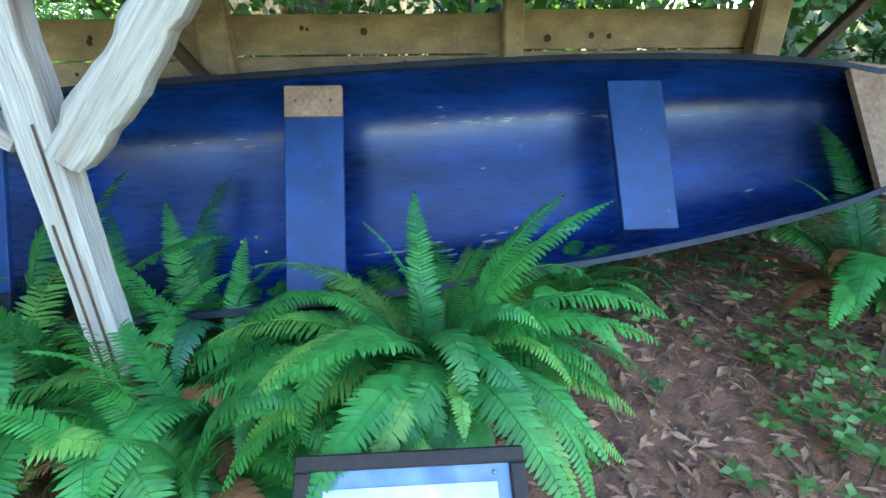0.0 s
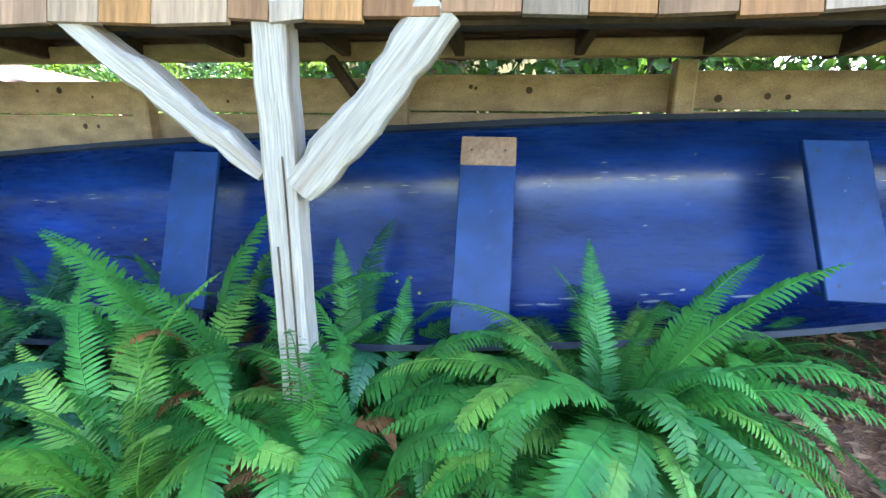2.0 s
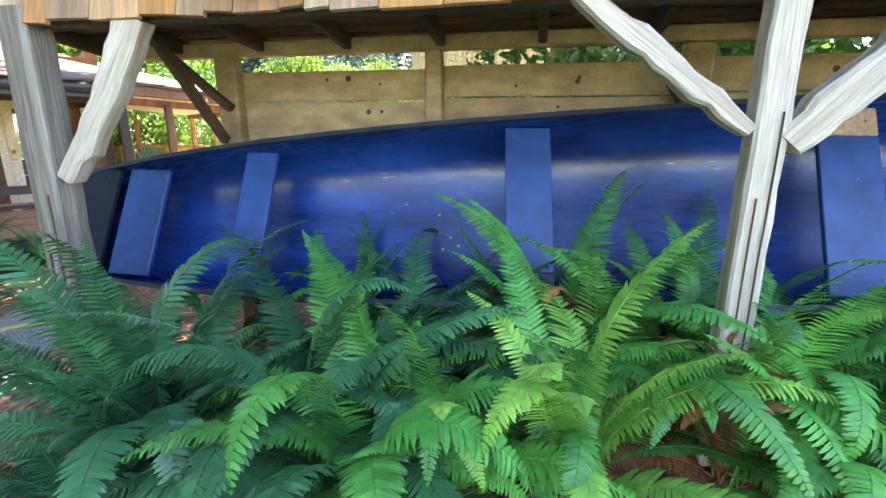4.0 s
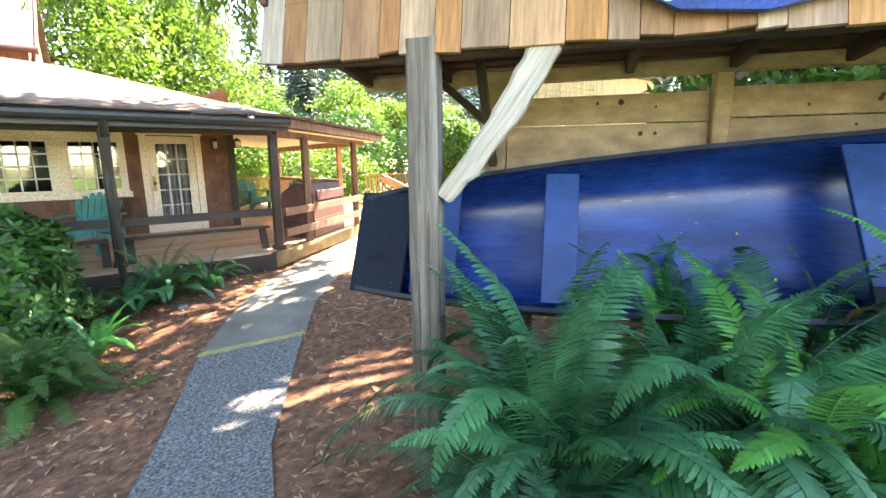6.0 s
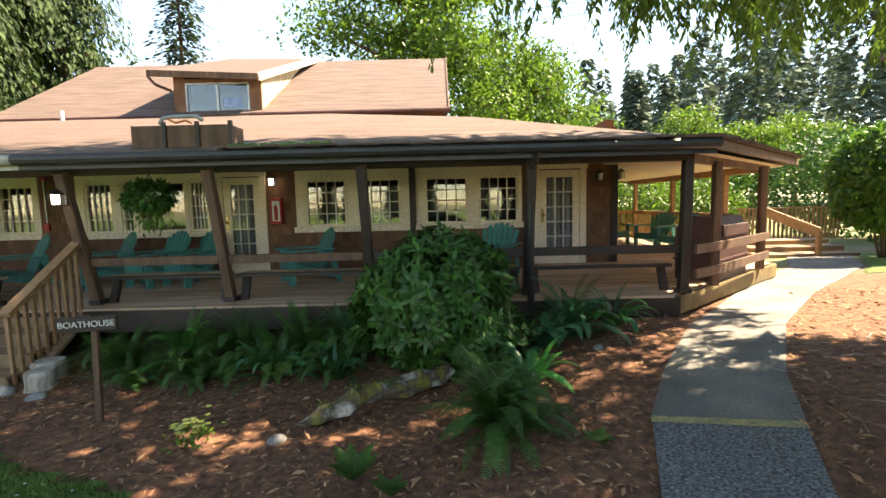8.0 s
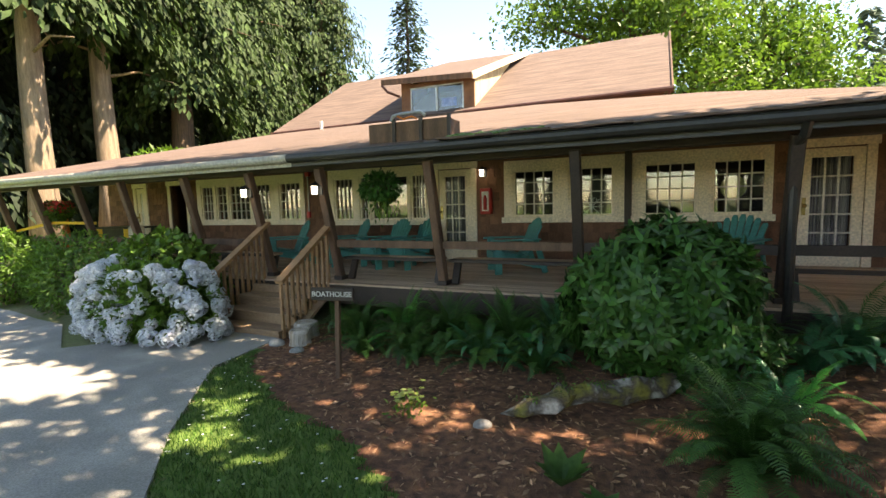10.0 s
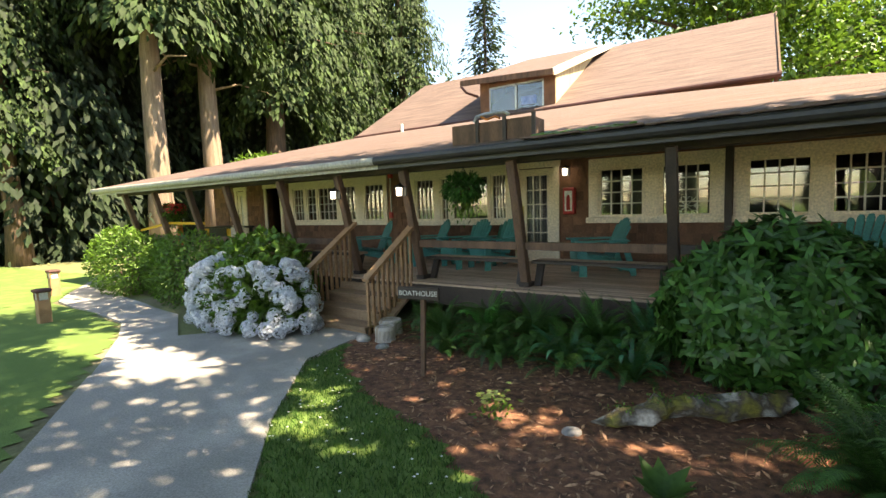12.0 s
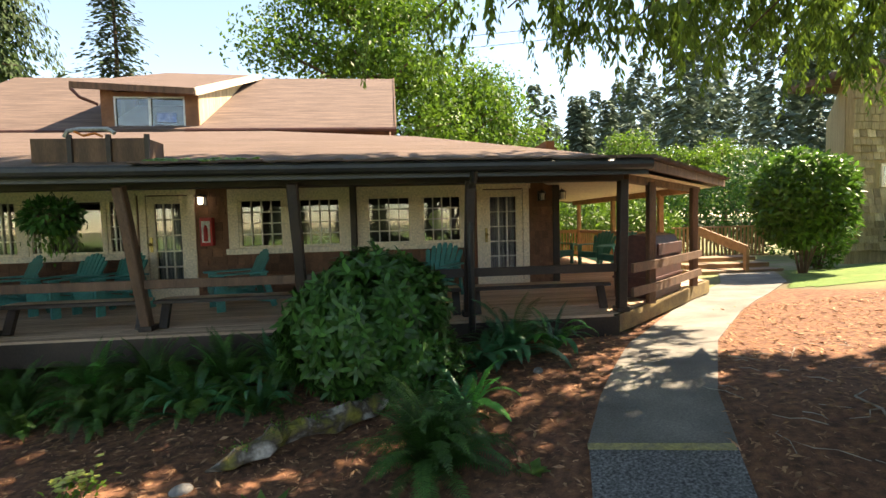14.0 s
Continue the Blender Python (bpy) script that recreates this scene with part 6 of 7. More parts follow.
# the rhododendron and the shrubs along the house
def rhododendron(x, y, radii, zc, whorls, size, label, seed):
    """Stiff stems that each end in a rosette of drooping glossy leaves."""
    rng = np.random.default_rng(seed)
    t = thing("rhododendron", label, "bush", pose(x, y, ground_z(x, y)))
    p, d = blob(rng, whorls, (0, 0, zc), radii, 34, 0.80)
    keep = p[:, 2] > 0.06
    p, d = p[keep], unit(d[keep] + (0, 0, 0.35) + rng.normal(size=p[keep].shape) * 0.22)
    c, dd, up, ln = [], [], [], []
    for q, ax in zip(p, d):
        e1 = np.cross(ax, (0.31, 0.17, 0.93))
        e1 /= np.linalg.norm(e1)
        e2 = np.cross(ax, e1)
        n, turn, size_k = rng.integers(8, 13), rng.uniform(0, 6.28), size * rng.uniform(0.75, 1.2)
        for k in range(n):
            a = turn + k * 6.283 / n * 1.618
            rise = rng.uniform(-0.25, 0.55) if k < n - 3 else rng.uniform(0.6, 1.4)
            out = e1 * math.cos(a) + e2 * math.sin(a)
            c.append(q + ax * rng.uniform(-0.03, 0.02))
            dd.append(out + ax * rise - np.array((0, 0, 0.25)))
            up.append(ax - out * 0.4)
            ln.append(size_k * rng.uniform(0.75, 1.1))
    ln = np.array(ln)
    put("foliage", pinnae("foliage", c, dd, up, ln, 0.32 * size, RHODO), t)
    p, d = blob(rng, whorls * 5, (0, 0, zc), [r * 0.80 for r in radii], 30, 0.45)
    p, d = p[p[:, 2] > 0.05], d[p[:, 2] > 0.05]
    put("inner_foliage", leaf_mesh("inner_foliage", p, d * 0.4 + rng.normal(size=p.shape) - (0, 0, 0.5), d + (0, 0, 0.3), size, size * 0.4, RHODO), t)
    for k in range(11):
        a = k * 2.4
        e = (radii[0] * 0.7 * math.cos(a), radii[1] * 0.7 * math.sin(a), zc + radii[2] * 0.4 * math.sin(k * 2.1))
        part("stem", tube(bmesh.new(), [(0.06 * math.cos(a), 0.06 * math.sin(a), -0.03), (e[0] * 0.4, e[1] * 0.4, e[2] * 0.55), e], [0.022, 0.016, 0.006], 5), BARK, t)


rhododendron(-1.50, 6.36, (0.82, 0.74, 0.70), 0.76, 860, 0.14, "large dark glossy rhododendron bush by the deck", 1)
rhododendron(-0.92, 6.02, (0.36, 0.36, 0.36), 0.36, 120, 0.11, "small dark glossy rhododendron shoot by the deck", 2)
shrub("clipped_hedge", -13.9, 6.55, (1.25, 0.75, 0.85), 5200, 0.11, HEDGE, "clipped bright green hedge by the porch", "hedge", 3, zc=0.70)
shrub("hedge_bush", -11.3, 6.6, (1.6, 0.65, 0.80), 5200, 0.11, HEDGE, "bright green bush beside the porch", "bush", 4, zc=0.62)
shrub("hydrangea_leaves", -8.75, 6.55, (1.2, 0.6, 0.72), 2600, 0.15, HEDGE, "leafy green hydrangea bush beside the stairs", "bush", 5, zc=0.68, slim=0.6)
shrub("garden_bush", 8.7, 12.1, (1.05, 1.0, 1.15), 5200, 0.19, SHRUB, "tall leafy green shrub by the far path", "bush", 6, zc=1.85, slim=0.5)
shrub("garden_bush", 10.2, 13.2, (0.8, 0.8, 1.0), 2200, 0.17, SHRUB, "leafy green shrub against the shingled wall", "bush", 7, zc=1.1)
shrub("garden_bush", 13.6, 12.9, (1.3, 0.8, 0.8), 2500, 0.15, RHODO, "dark green shrub under the shingled wall", "bush", 8, zc=0.8)
for i, (x, y, r) in enumerate(((3.6, 19.2, 1.5), (6.2, 19.8, 1.7), (8.8, 20.5, 1.9), (1.6, 18.8, 1.4))):
    shrub("garden_bush", x, y, (r, 1.1, 1.35), 2600, 0.22, MAPLE, "sunlit yellow-green bush behind the deck", "bush", 20 + i, zc=1.25)
for i, (x, y) in enumerate(((7.0, 24), (11, 23), (15.5, 22), (3.0, 25))):
    shrub("tall_hedge", x, y, (2.6, 1.6, 2.4), 4200, 0.26, RHODO, "dense dark green hedge behind the garden", "hedge", 30 + i, zc=2.2)
for i, (v, u, r) in enumerate(((1.2, 5.3, 1.5), (3.4, 5.5, 1.6), (5.6, 5.2, 1.5), (7.4, 4.2, 1.3))):
    p = shed(v, u, 0)
    shrub("garden_bush", p.x, p.y, (r, 1.1, 1.25), 2600, 0.15, SHRUB, "leafy green bush on the bank behind the shed", "bush", 50 + i, zc=1.1, slim=0.5)
shrub("young_maple", -19.3, 14.2, (2.2, 1.8, 1.3), 3000, 0.30, MAPLE, "low bright green tree behind the porch roof", "tree", 40, zc=2.9)
shrub("garden_bush", -17.6, 8.9, (0.9, 0.8, 0.6), 1600, 0.14, HEDGE, "low green bush by the curved path", "bush", 41)

# hydrangea blooms
hy = thing("hydrangea", "hydrangea bush covered in pale blue-white flower heads", "bush", pose(-8.30, 5.95, 0))
rng = np.random.default_rng(50)
heads = []
for me_k in range(3):
    n = 150
    p, d = blob(rng, n, (0, 0, 0), (0.105, 0.105, 0.085), 8, 0.9)
    tang = unit(np.cross(d, rng.normal(size=d.shape)))
    heads.append(leaf_mesh("bloom", p, tang, d, 0.042, 0.036, HYDRANGEA, 0.3))
n = 0
while n < 150:
    a, b = rng.uniform(0, 6.283), rng.uniform(0.02, 1.0)
    q = Vector((1.38 * math.cos(a) * math.sqrt(1 - b * b * 0.55), 0.62 * math.sin(a) * math.sqrt(1 - b * b * 0.6), 0.12 + 0.92 * b))
    if q.y > 0.35:
        continue
    q += Vector(rng.normal(size=3) * 0.04)
    o = new("bloom", heads[n % 3])
    o.parent = hy
    s = rng.uniform(0.75, 1.25)
    o.matrix_basis = Matrix.Translation(q) @ Euler(tuple(rng.uniform(0, 6, 3))).to_matrix().to_4x4() @ Matrix.Diagonal((s, s, s, 1))
    n += 1
p, d = blob(rng, 3200, (0, 0, 0.48), (1.25, 0.55, 0.52), 20, 0.5)
keep = p[:, 2] > 0.02
put("foliage", leaf_mesh("foliage", p[keep], d[keep] + rng.normal(size=p[keep].shape) * 0.5, d[keep] + (0, 0, 0.6), 0.15, 0.085, HEDGE), hy)

# hanging baskets
for x, y, z, mt, lab in ((-5.25, 7.62, 2.05, RHODO, "hanging flower basket with trailing green leaves"), (-14.05, 7.7, 1.85, HEDGE, "hanging basket of red flowers")):
    hb = thing("hanging_basket", lab, "planter", pose(x, y, z))
    bm = bmesh.new()
    tube(bm, [(0, 0, -0.10), (0, 0, 0.0), (0, 0, 0.06)], [0.06, 0.14, 0.16], 12)
    part("pot", bm, DARK_WOOD, hb)
    bm = bmesh.new()
    for k in range(3):
        a = k * 2.094
        tube(bm, [(0.15 * math.cos(a), 0.15 * math.sin(a), 0.06), (0, 0, 0.34)], 0.004, 4)
    tube(bm, [(0, 0, 0.33), (0, 0, 2.40 - z)], 0.005, 4)
    part("chain", bm, BLACK, hb)
    rng = np.random.default_rng(int(-x * 10))
    p, d = blob(rng, 900, (0, 0, 0.03), (0.30, 0.30, 0.20), 10, 0.5)
    put("foliage", leaf_mesh("foliage", p, d + rng.normal(size=p.shape) * 0.5 - (0, 0, 0.3), d + (0, 0, 0.5), 0.09, 0.045, mt), hb)
    q = rng.normal(size=(260, 3)) * (0.10, 0.10, 0.10) + (0, 0, -0.16)
    tagged(put("trailing_growth", leaf_mesh("trailing_growth", q, np.tile((0, 0, -1.0), (260, 1)) + rng.normal(size=q.shape) * 0.3, rng.normal(size=q.shape), 0.08, 0.03, HEDGE), hb), kind="stuff")
    if mt is HEDGE:
        p, d = blob(rng, 420, (0, 0, 0.12), (0.32, 0.32, 0.16), 10, 0.8)
        tagged(put("blossom", leaf_mesh("blossom", p, np.cross(d, rng.normal(size=d.shape)), d, 0.06, 0.05, RED_BLOOM), hb), kind="stuff")


# ---- trees ----
def conifer_crown(name, h, z0, r, rows, per, mat, seed, size, droop=0.5, ragged=0.25, spray=9, keep=None):
    rng = np.random.default_rng(seed)
    c, d, u, ln = [], [], [], []
    for i in range(rows):
        s = i / (rows - 1)
        z = z0 + (h - z0) * s
        rad = r * (1 - s) ** 0.8 * (0.55 + 0.45 * min(1, s * 5)) + 0.12
        for k in range(per):
            a = rng.uniform(0, 6.283)
            L = rad * rng.uniform(1 - ragged * 1.6, 1 + ragged)
            out = np.array([math.cos(a), math.sin(a), 0])
            zz = z + rng.uniform(-0.5, 0.5) * (h - z0) / rows
            for j in range(spray):
                t = (j + rng.random()) / spray
                pos = out * L * (0.15 + 0.85 * t) + (0, 0, zz - droop * L * t * t) + rng.normal(size=3) * size * 0.35
                c.append(pos)
                d.append(out * 0.8 + np.array([-out[1], out[0], 0]) * rng.normal() * 0.8 + (0, 0, -0.5 * droop - 0.4 * rng.random()))
                u.append((rng.normal() * 0.3, rng.normal() * 0.3, 1.0))
                ln.append(size * (1.15 - 0.5 * s) * rng.uniform(0.7, 1.3))
    c, d, u, ln = np.array(c), np.array(d), np.array(u), np.array(ln)
    if keep is not None:
        k = keep(c)
        c, d, u, ln = c[k], d[k], u[k], ln[k]
    return leaf_mesh(name, c, d, u, ln, ln * 0.48, mat, 0.15)


def trunk_mesh(h, r, bark, seed, lean=0.0):
    rnd = random.Random(seed)
    bm = bmesh.new()
    pts, rr = [], []
    for i in range(9):
        s = i / 8
        pts.append((lean * s + rnd.uniform(-1, 1) * r * 0.15, rnd.uniform(-1, 1) * r * 0.15, -0.3 + (h + 0.3) * s))
        rr.append(r * ((1.35 if i == 0 else 1.0) - 0.85 * s) + 0.02)
    tube(bm, pts, rr, 12)
    for k in range(14):
        s = 0.3 + 0.6 * k / 14
        a = k * 2.4
        z = h * s
        tube(bm, [(lean * s, 0, z), (lean * s + math.cos(a) * r * 3, math.sin(a) * r * 3, z + r), (lean * s + math.cos(a) * r * 6, math.sin(a) * r * 6, z + r * 0.4)], [r * 0.16, r * 0.1, r * 0.04], 5)
    return mesh_of("trunk", bm, bark, True)


def bough_crown(name, h, z0, r, boughs, mat, seed, size, per=46):
    """A tall crown of separate drooping boughs, each a tapering curtain of foliage."""
    rng = np.random.default_rng(seed)
    c, d, u, ln = [], [], [], []
    for i in range(boughs):
        s = (i + rng.random()) / boughs
        a = i * 2.399 + rng.normal() * 0.4
        L = (r * (1 - s) ** 0.7 * (0.6 + 0.4 * min(1, s * 6)) + 0.5) * rng.uniform(0.55, 1.15)
        out = np.array([math.cos(a), math.sin(a), 0])
        cross = np.array([-out[1], out[0], 0])
        zz = z0 + (h - z0) * s
        t = rng.random(per) ** 0.65
        hang = rng.random(per) * (0.25 + 1.1 * t) * 0.26 * r
        pos = out * (L * (0.12 + 0.88 * t))[:, None] + cross * (rng.normal(size=per) * (0.10 + 0.16 * (1 - t)) * L * 0.7)[:, None]
        pos[:, 2] = zz - 0.34 * L * t ** 1.7 - hang
        c.append(pos)
        d.append(out * 0.35 + cross * rng.normal(size=(per, 1)) * 0.35 + (0, 0, -0.9) + rng.normal(size=(per, 3)) * 0.22)
        u.append(out + rng.normal(size=(per, 3)) * 0.5 + (0, 0, 0.35))
        ln.append(size * (1.1 - 0.4 * s) * rng.uniform(0.6, 1.35, per))
    ln = np.concatenate(ln)
    return leaf_mesh(name, np.concatenate(c), np.concatenate(d), np.concatenate(u), ln, ln * 0.42, mat, 0.18)


tall = [(trunk_mesh(26, 0.50, BARK_SUNLIT, 1), bough_crown("crown", 28, 10.5, 4.4, 330, GROVE, 2, 0.44, 64)),
        (trunk_mesh(30, 0.65, BARK, 3, 0.6), bough_crown("crown", 31, 8.5, 5.0, 380, GROVE, 4, 0.46, 64)),
        (trunk_mesh(26, 0.45, BARK, 5), bough_crown("crown", 27, 1.5, 5.4, 420, GROVE_SHADED, 6, 0.54, 60))]


def tree(kind, x, y, turn, s, label, group=""):
    t = thing("conifer_tree", label, "tree", pose(x, y, ground_z(x, y), 0, 0, turn), group=group)
    for nm, me in zip(("trunk", "crown"), tall[kind]):
        o = put(nm, me, t)
        o.matrix_basis = Matrix.Diagonal((s, s, s, 1))
    return t


FOREST = "tall conifer with reddish trunk in the dark grove"
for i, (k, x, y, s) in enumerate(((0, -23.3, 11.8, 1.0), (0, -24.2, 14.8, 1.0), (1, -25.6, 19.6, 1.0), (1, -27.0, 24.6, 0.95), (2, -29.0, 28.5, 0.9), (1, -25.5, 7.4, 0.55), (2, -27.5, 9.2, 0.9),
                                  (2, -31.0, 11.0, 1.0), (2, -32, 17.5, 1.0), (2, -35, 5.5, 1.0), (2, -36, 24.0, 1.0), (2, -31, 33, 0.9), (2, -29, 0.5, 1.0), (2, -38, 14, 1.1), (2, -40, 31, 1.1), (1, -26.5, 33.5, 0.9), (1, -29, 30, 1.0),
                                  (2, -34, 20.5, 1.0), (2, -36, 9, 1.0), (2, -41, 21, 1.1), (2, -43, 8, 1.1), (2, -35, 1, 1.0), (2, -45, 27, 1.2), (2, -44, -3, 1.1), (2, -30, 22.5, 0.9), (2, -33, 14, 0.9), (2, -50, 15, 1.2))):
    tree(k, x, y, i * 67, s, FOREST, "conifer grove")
# Added trees: large ones shade the garden, small southern ones fill window reflections
for i, (k, x, y, s) in enumerate(((1, 12.5, -2.0, 0.75), (1, 15.0, -13.0, 0.8), (2, 17.0, 5.0, 0.7), (2, -42, -16, 0.9), (2, 22, -8, 0.9), (2, 8, -40, 0.24), (2, -12, -34, 0.24), (2, -3, -30, 0.24), (2, -21, -30, 0.24), (2, -31, -26, 0.24), (2, 3, -36, 0.24), (2, -8, -42, 0.26), (2, -26, -38, 0.26), (2, -16, -40, 0.26), (2, 15, -33, 0.24))):
    tree(k, x, y, i * 51, s, "conifer added for garden shade and window reflections", "garden conifers")
sp = thing("spruce_tree", "tall grey-green spruce behind the house", "tree", pose(-27.5, 50, 0))
put("trunk", trunk_mesh(26, 0.4, BARK, 9), sp)
put("crown", conifer_crown("crown", 27.5, 5, 5.4, 30, 15, SPRUCE, 12, 0.75, 0.35, 0.45), sp)


def broadleaf(name, x, y, h, r, n, size, mat, label, seed, crown=0.55, z0=0.0):
    rng = np.random.default_rng(seed)
    rnd = random.Random(seed)
    t = thing(name, label, "tree", pose(x, y, z0))
    bm = bmesh.new()
    tube(bm, [(0, 0, -0.3), (0.1, 0.1, h * 0.3), (0.0, 0.3, h * 0.6), (0.2, 0.1, h * 0.9)], [r * 0.07, r * 0.055, r * 0.035, r * 0.01], 10)
    c, d = [], []
    for k in range(26):
        a, s = k * 2.4, 0.25 + 0.7 * k / 26
        L = r * rnd.uniform(0.65, 1.05) * (1.1 - 0.6 * s)
        base = Vector((0.1, 0.2, h * s * 0.95))
        tip = base + Vector((math.cos(a) * L, math.sin(a) * L, h * 0.13 * rnd.uniform(0.3, 1.4)))
        mid = base.lerp(tip, 0.5) + Vector((0, 0, 0.5))
        tube(bm, [base, mid, tip], [r * 0.022, r * 0.014, r * 0.005], 5)
        m = n // 26
        for q in range(6):
            cc = mid.lerp(tip, q / 5) + Vector((rnd.uniform(-1, 1), rnd.uniform(-1, 1), rnd.uniform(-0.6, 0.8))) * r * 0.16
            c.append(np.array(cc) + rng.normal(size=(m // 6, 3)) * r * (0.13, 0.13, 0.07))
    part("bough", bm, BARK, t, smooth=True)
    c = np.concatenate(c)
    d = rng.normal(size=c.shape) - (0, 0, 0.5)
    put("crown", leaf_mesh("crown", c, d, rng.normal(size=c.shape) * 0.5 + (0, 0, 1), size * rng.uniform(0.6, 1.3, len(c)), size * 0.6, mat), t)
    return t


broadleaf("maple_tree", -3.2, 38, 20, 9.5, 30000, 0.38, MAPLE, "large sunlit broadleaf tree behind the house", 60)
broadleaf("maple_tree", 5.5, 43, 15, 7.5, 16000, 0.38, MAPLE, "sunlit broadleaf tree behind the house", 61)
for i, (x, y, h) in enumerate(((22, 46, 9.5), (28, 46, 8.5), (35, 50, 9.5), (14, 50, 9), (30, 60, 10), (17, 34, 5.5))):
    broadleaf("garden_tree", x, y, h, h * 0.5, 7000, 0.34, MAPLE, "pale green broadleaf tree beyond the garden", 70 + i)

# far wooded hillside, one mass
rng = np.random.default_rng(90)
cs, ds, us, ls = [], [], [], []
for k in range(170):
    a = math.radians(rng.uniform(2, 68))
    D = rng.uniform(70, 150)
    x, y = D * math.sin(a), D * math.cos(a)
    h = rng.uniform(16, 32) * (0.75 + 0.5 * smooth_step(15, 45, math.degrees(a)))
    z0 = (D - 70) * 0.08
    m = 620
    s = rng.random(m) ** 0.8
    rad = 3.0 * (1 - s) ** 0.9 * rng.uniform(0.5, 1.1, m) + 0.1
    b = rng.uniform(0, 6.283, m)
    cs.append(np.stack([x + rad * np.cos(b), y + rad * np.sin(b), z0 + 1 + (h - 1) * s - rad * 0.3], 1))
    ds.append(np.stack([np.cos(b), np.sin(b), np.full(m, -0.45)], 1))
    us.append(np.tile((0.0, 0.0, 1.0), (m, 1)) + rng.normal(size=(m, 3)) * 0.3)
    ls.append(rng.uniform(0.8, 1.7, m))
ls = np.concatenate(ls)
tagged(put("far_woods", leaf_mesh("far_woods", np.concatenate(cs), np.concatenate(ds), np.concatenate(us), ls, ls * 0.5, HAZED_WOOD, 0.1)), "distant conifer woods on the hillside, paled for haze", "woods", "", "stuff")

# the drooping cedar over the yard
ced = thing("cedar_tree", "weeping cedar with branches drooping over the yard", "tree", pose(6.6, 3.4, 0))
bm = bmesh.new()
tube(bm, [(0, 0, 0.6), (0.1, 0, 4), (0, 0.1, 9), (0.2, 0, 16)], [0.42, 0.34, 0.24, 0.08], 12)
part("trunk", bm, BARK, ced, smooth=True)


def closed(p):
    """True where a point of the tree does not stand over one of the sunny gaps on the ground."""
    fall = p - np.array(sun_to) * ((p[:, 2:3] - 0.3) / sun_to.z) + (6.6, 3.4, 0)
    gap = np.zeros(len(p), bool)
    # Sun patches set by hand; foliage that would shade them is left out
    for gx, gy, rx, ry in ((0.55, 3.25, 0.6, 0.4), (1.0, 2.9, 0.6, 0.35), (0.65, 5.5, 0.45, 0.3), (1.2, 5.4, 0.5, 0.3), (-0.4, 4.7, 0.5, 0.22), (-0.6, 4.0, 0.35, 0.2), (-0.8, 5.4, 0.45, 0.25), (0.0, 5.4, 0.5, 0.35), (1.0, 6.1, 0.6, 0.35),
                           (2.2, 6.4, 0.8, 0.5), (4.5, 8.2, 1.8, 1.4), (3.6, 5.9, 1.1, 0.7), (4.1, 7.4, 1.5, 1.0), (-1.5, 5.0, 0.5, 0.25), (-2.1, 5.05, 0.5, 0.22), (-2.9, 5.1, 0.55, 0.18),
                           (-4.5, 4.1, 0.35, 0.25), (-4.9, 4.6, 0.3, 0.2), (-7.3, 4.3, 0.9, 0.4), (-9.3, 4.2, 0.9, 0.5)):
        gap |= ((fall[:, 0] - gx) / rx) ** 2 + ((fall[:, 1] - gy) / ry) ** 2 < 1.5
    return ~gap


rng = np.random.default_rng(33)
BOUGHS = [(-7.4, 3.5, 4.15, 6.8), (-6.6, 3.0, 4.05, 6.4), (-5.8, 3.9, 4.2, 6.6), (-5.2, 3.2, 4.0, 6.2), (-4.6, 3.7, 4.1, 6.2), (-4.0, 3.0, 3.85, 6.0), (-3.6, 4.0, 4.1, 6.2), (-3.0, 3.0, 3.6, 5.8),
          (-2.6, 4.2, 4.0, 6.0), (-8.6, 1.2, 5.6, 7.4), (-7.6, 0.2, 6.0, 7.6), (-6.6, -0.8, 6.2, 7.8), (-6.0, 1.2, 5.8, 7.2)]
c, d, u, ln = [], [], [], []
bm = bmesh.new()
for i, (ex, ey, ez, bz) in enumerate(BOUGHS):
    a, e = np.array([0, 0, bz]), np.array([ex, ey, ez])
    pts = [a + (e - a) * s + (0, 0, 1.1 * math.sin(s * math.pi) * 0.7) for s in np.linspace(0, 1, 9)]
    tube(bm, [tuple(p) for p in pts], [0.07 - 0.062 * k / 8 for k in range(9)], 6)
    for k in range(84):
        s = rng.uniform(0.36, 1.0)
        j = min(7, int(s * 8))
        p = pts[j] + (pts[j + 1] - pts[j]) * (s * 8 - j) + rng.normal(size=3) * (0.34, 0.34, 0.10)
        L = rng.uniform(0.25, 0.85)
        sway = rng.normal(size=2) * 0.10
        m = 48
        for q in range(m):
            t = q / m
            pos = p + (sway[0] * t, sway[1] * t, -L * t) + rng.normal(size=3) * 0.045 * (1.1 - t)
            b = rng.uniform(0, 6.283)
            c.append(pos)
            d.append((math.cos(b) * 0.42, math.sin(b) * 0.42, -0.9))
            u.append((-math.sin(b), math.cos(b), 0.2))
            ln.append(rng.uniform(0.08, 0.16) * (1.15 - 0.6 * t))
part("bough", bm, BARK, ced, smooth=True)
ln = np.array(ln)
put("hanging_sprays", leaf_mesh("hanging_sprays", c, d, u, ln, ln * 0.30, CEDAR, 0.1), ced)
put("crown", conifer_crown("crown", 18, 7.0, 5.2, 26, 24, CEDAR, 35, 0.55, 0.6, keep=closed), ced)
# unseen canopy added to the same tree for shade, its gaps cut for dapples
cl = np.stack([rng.uniform(-14.0, 2.5, 1150), rng.uniform(-4.4, 5.4, 1150), rng.uniform(7.4, 9.6, 1150)], 1)
q = np.repeat(cl, 30, 0) + rng.normal(size=(len(cl) * 30, 3)) * (0.38, 0.38, 0.14)
q = q[closed(q)]
dq = rng.normal(size=q.shape) * (1, 1, 0.4) - (0.3, 0, 0.4)
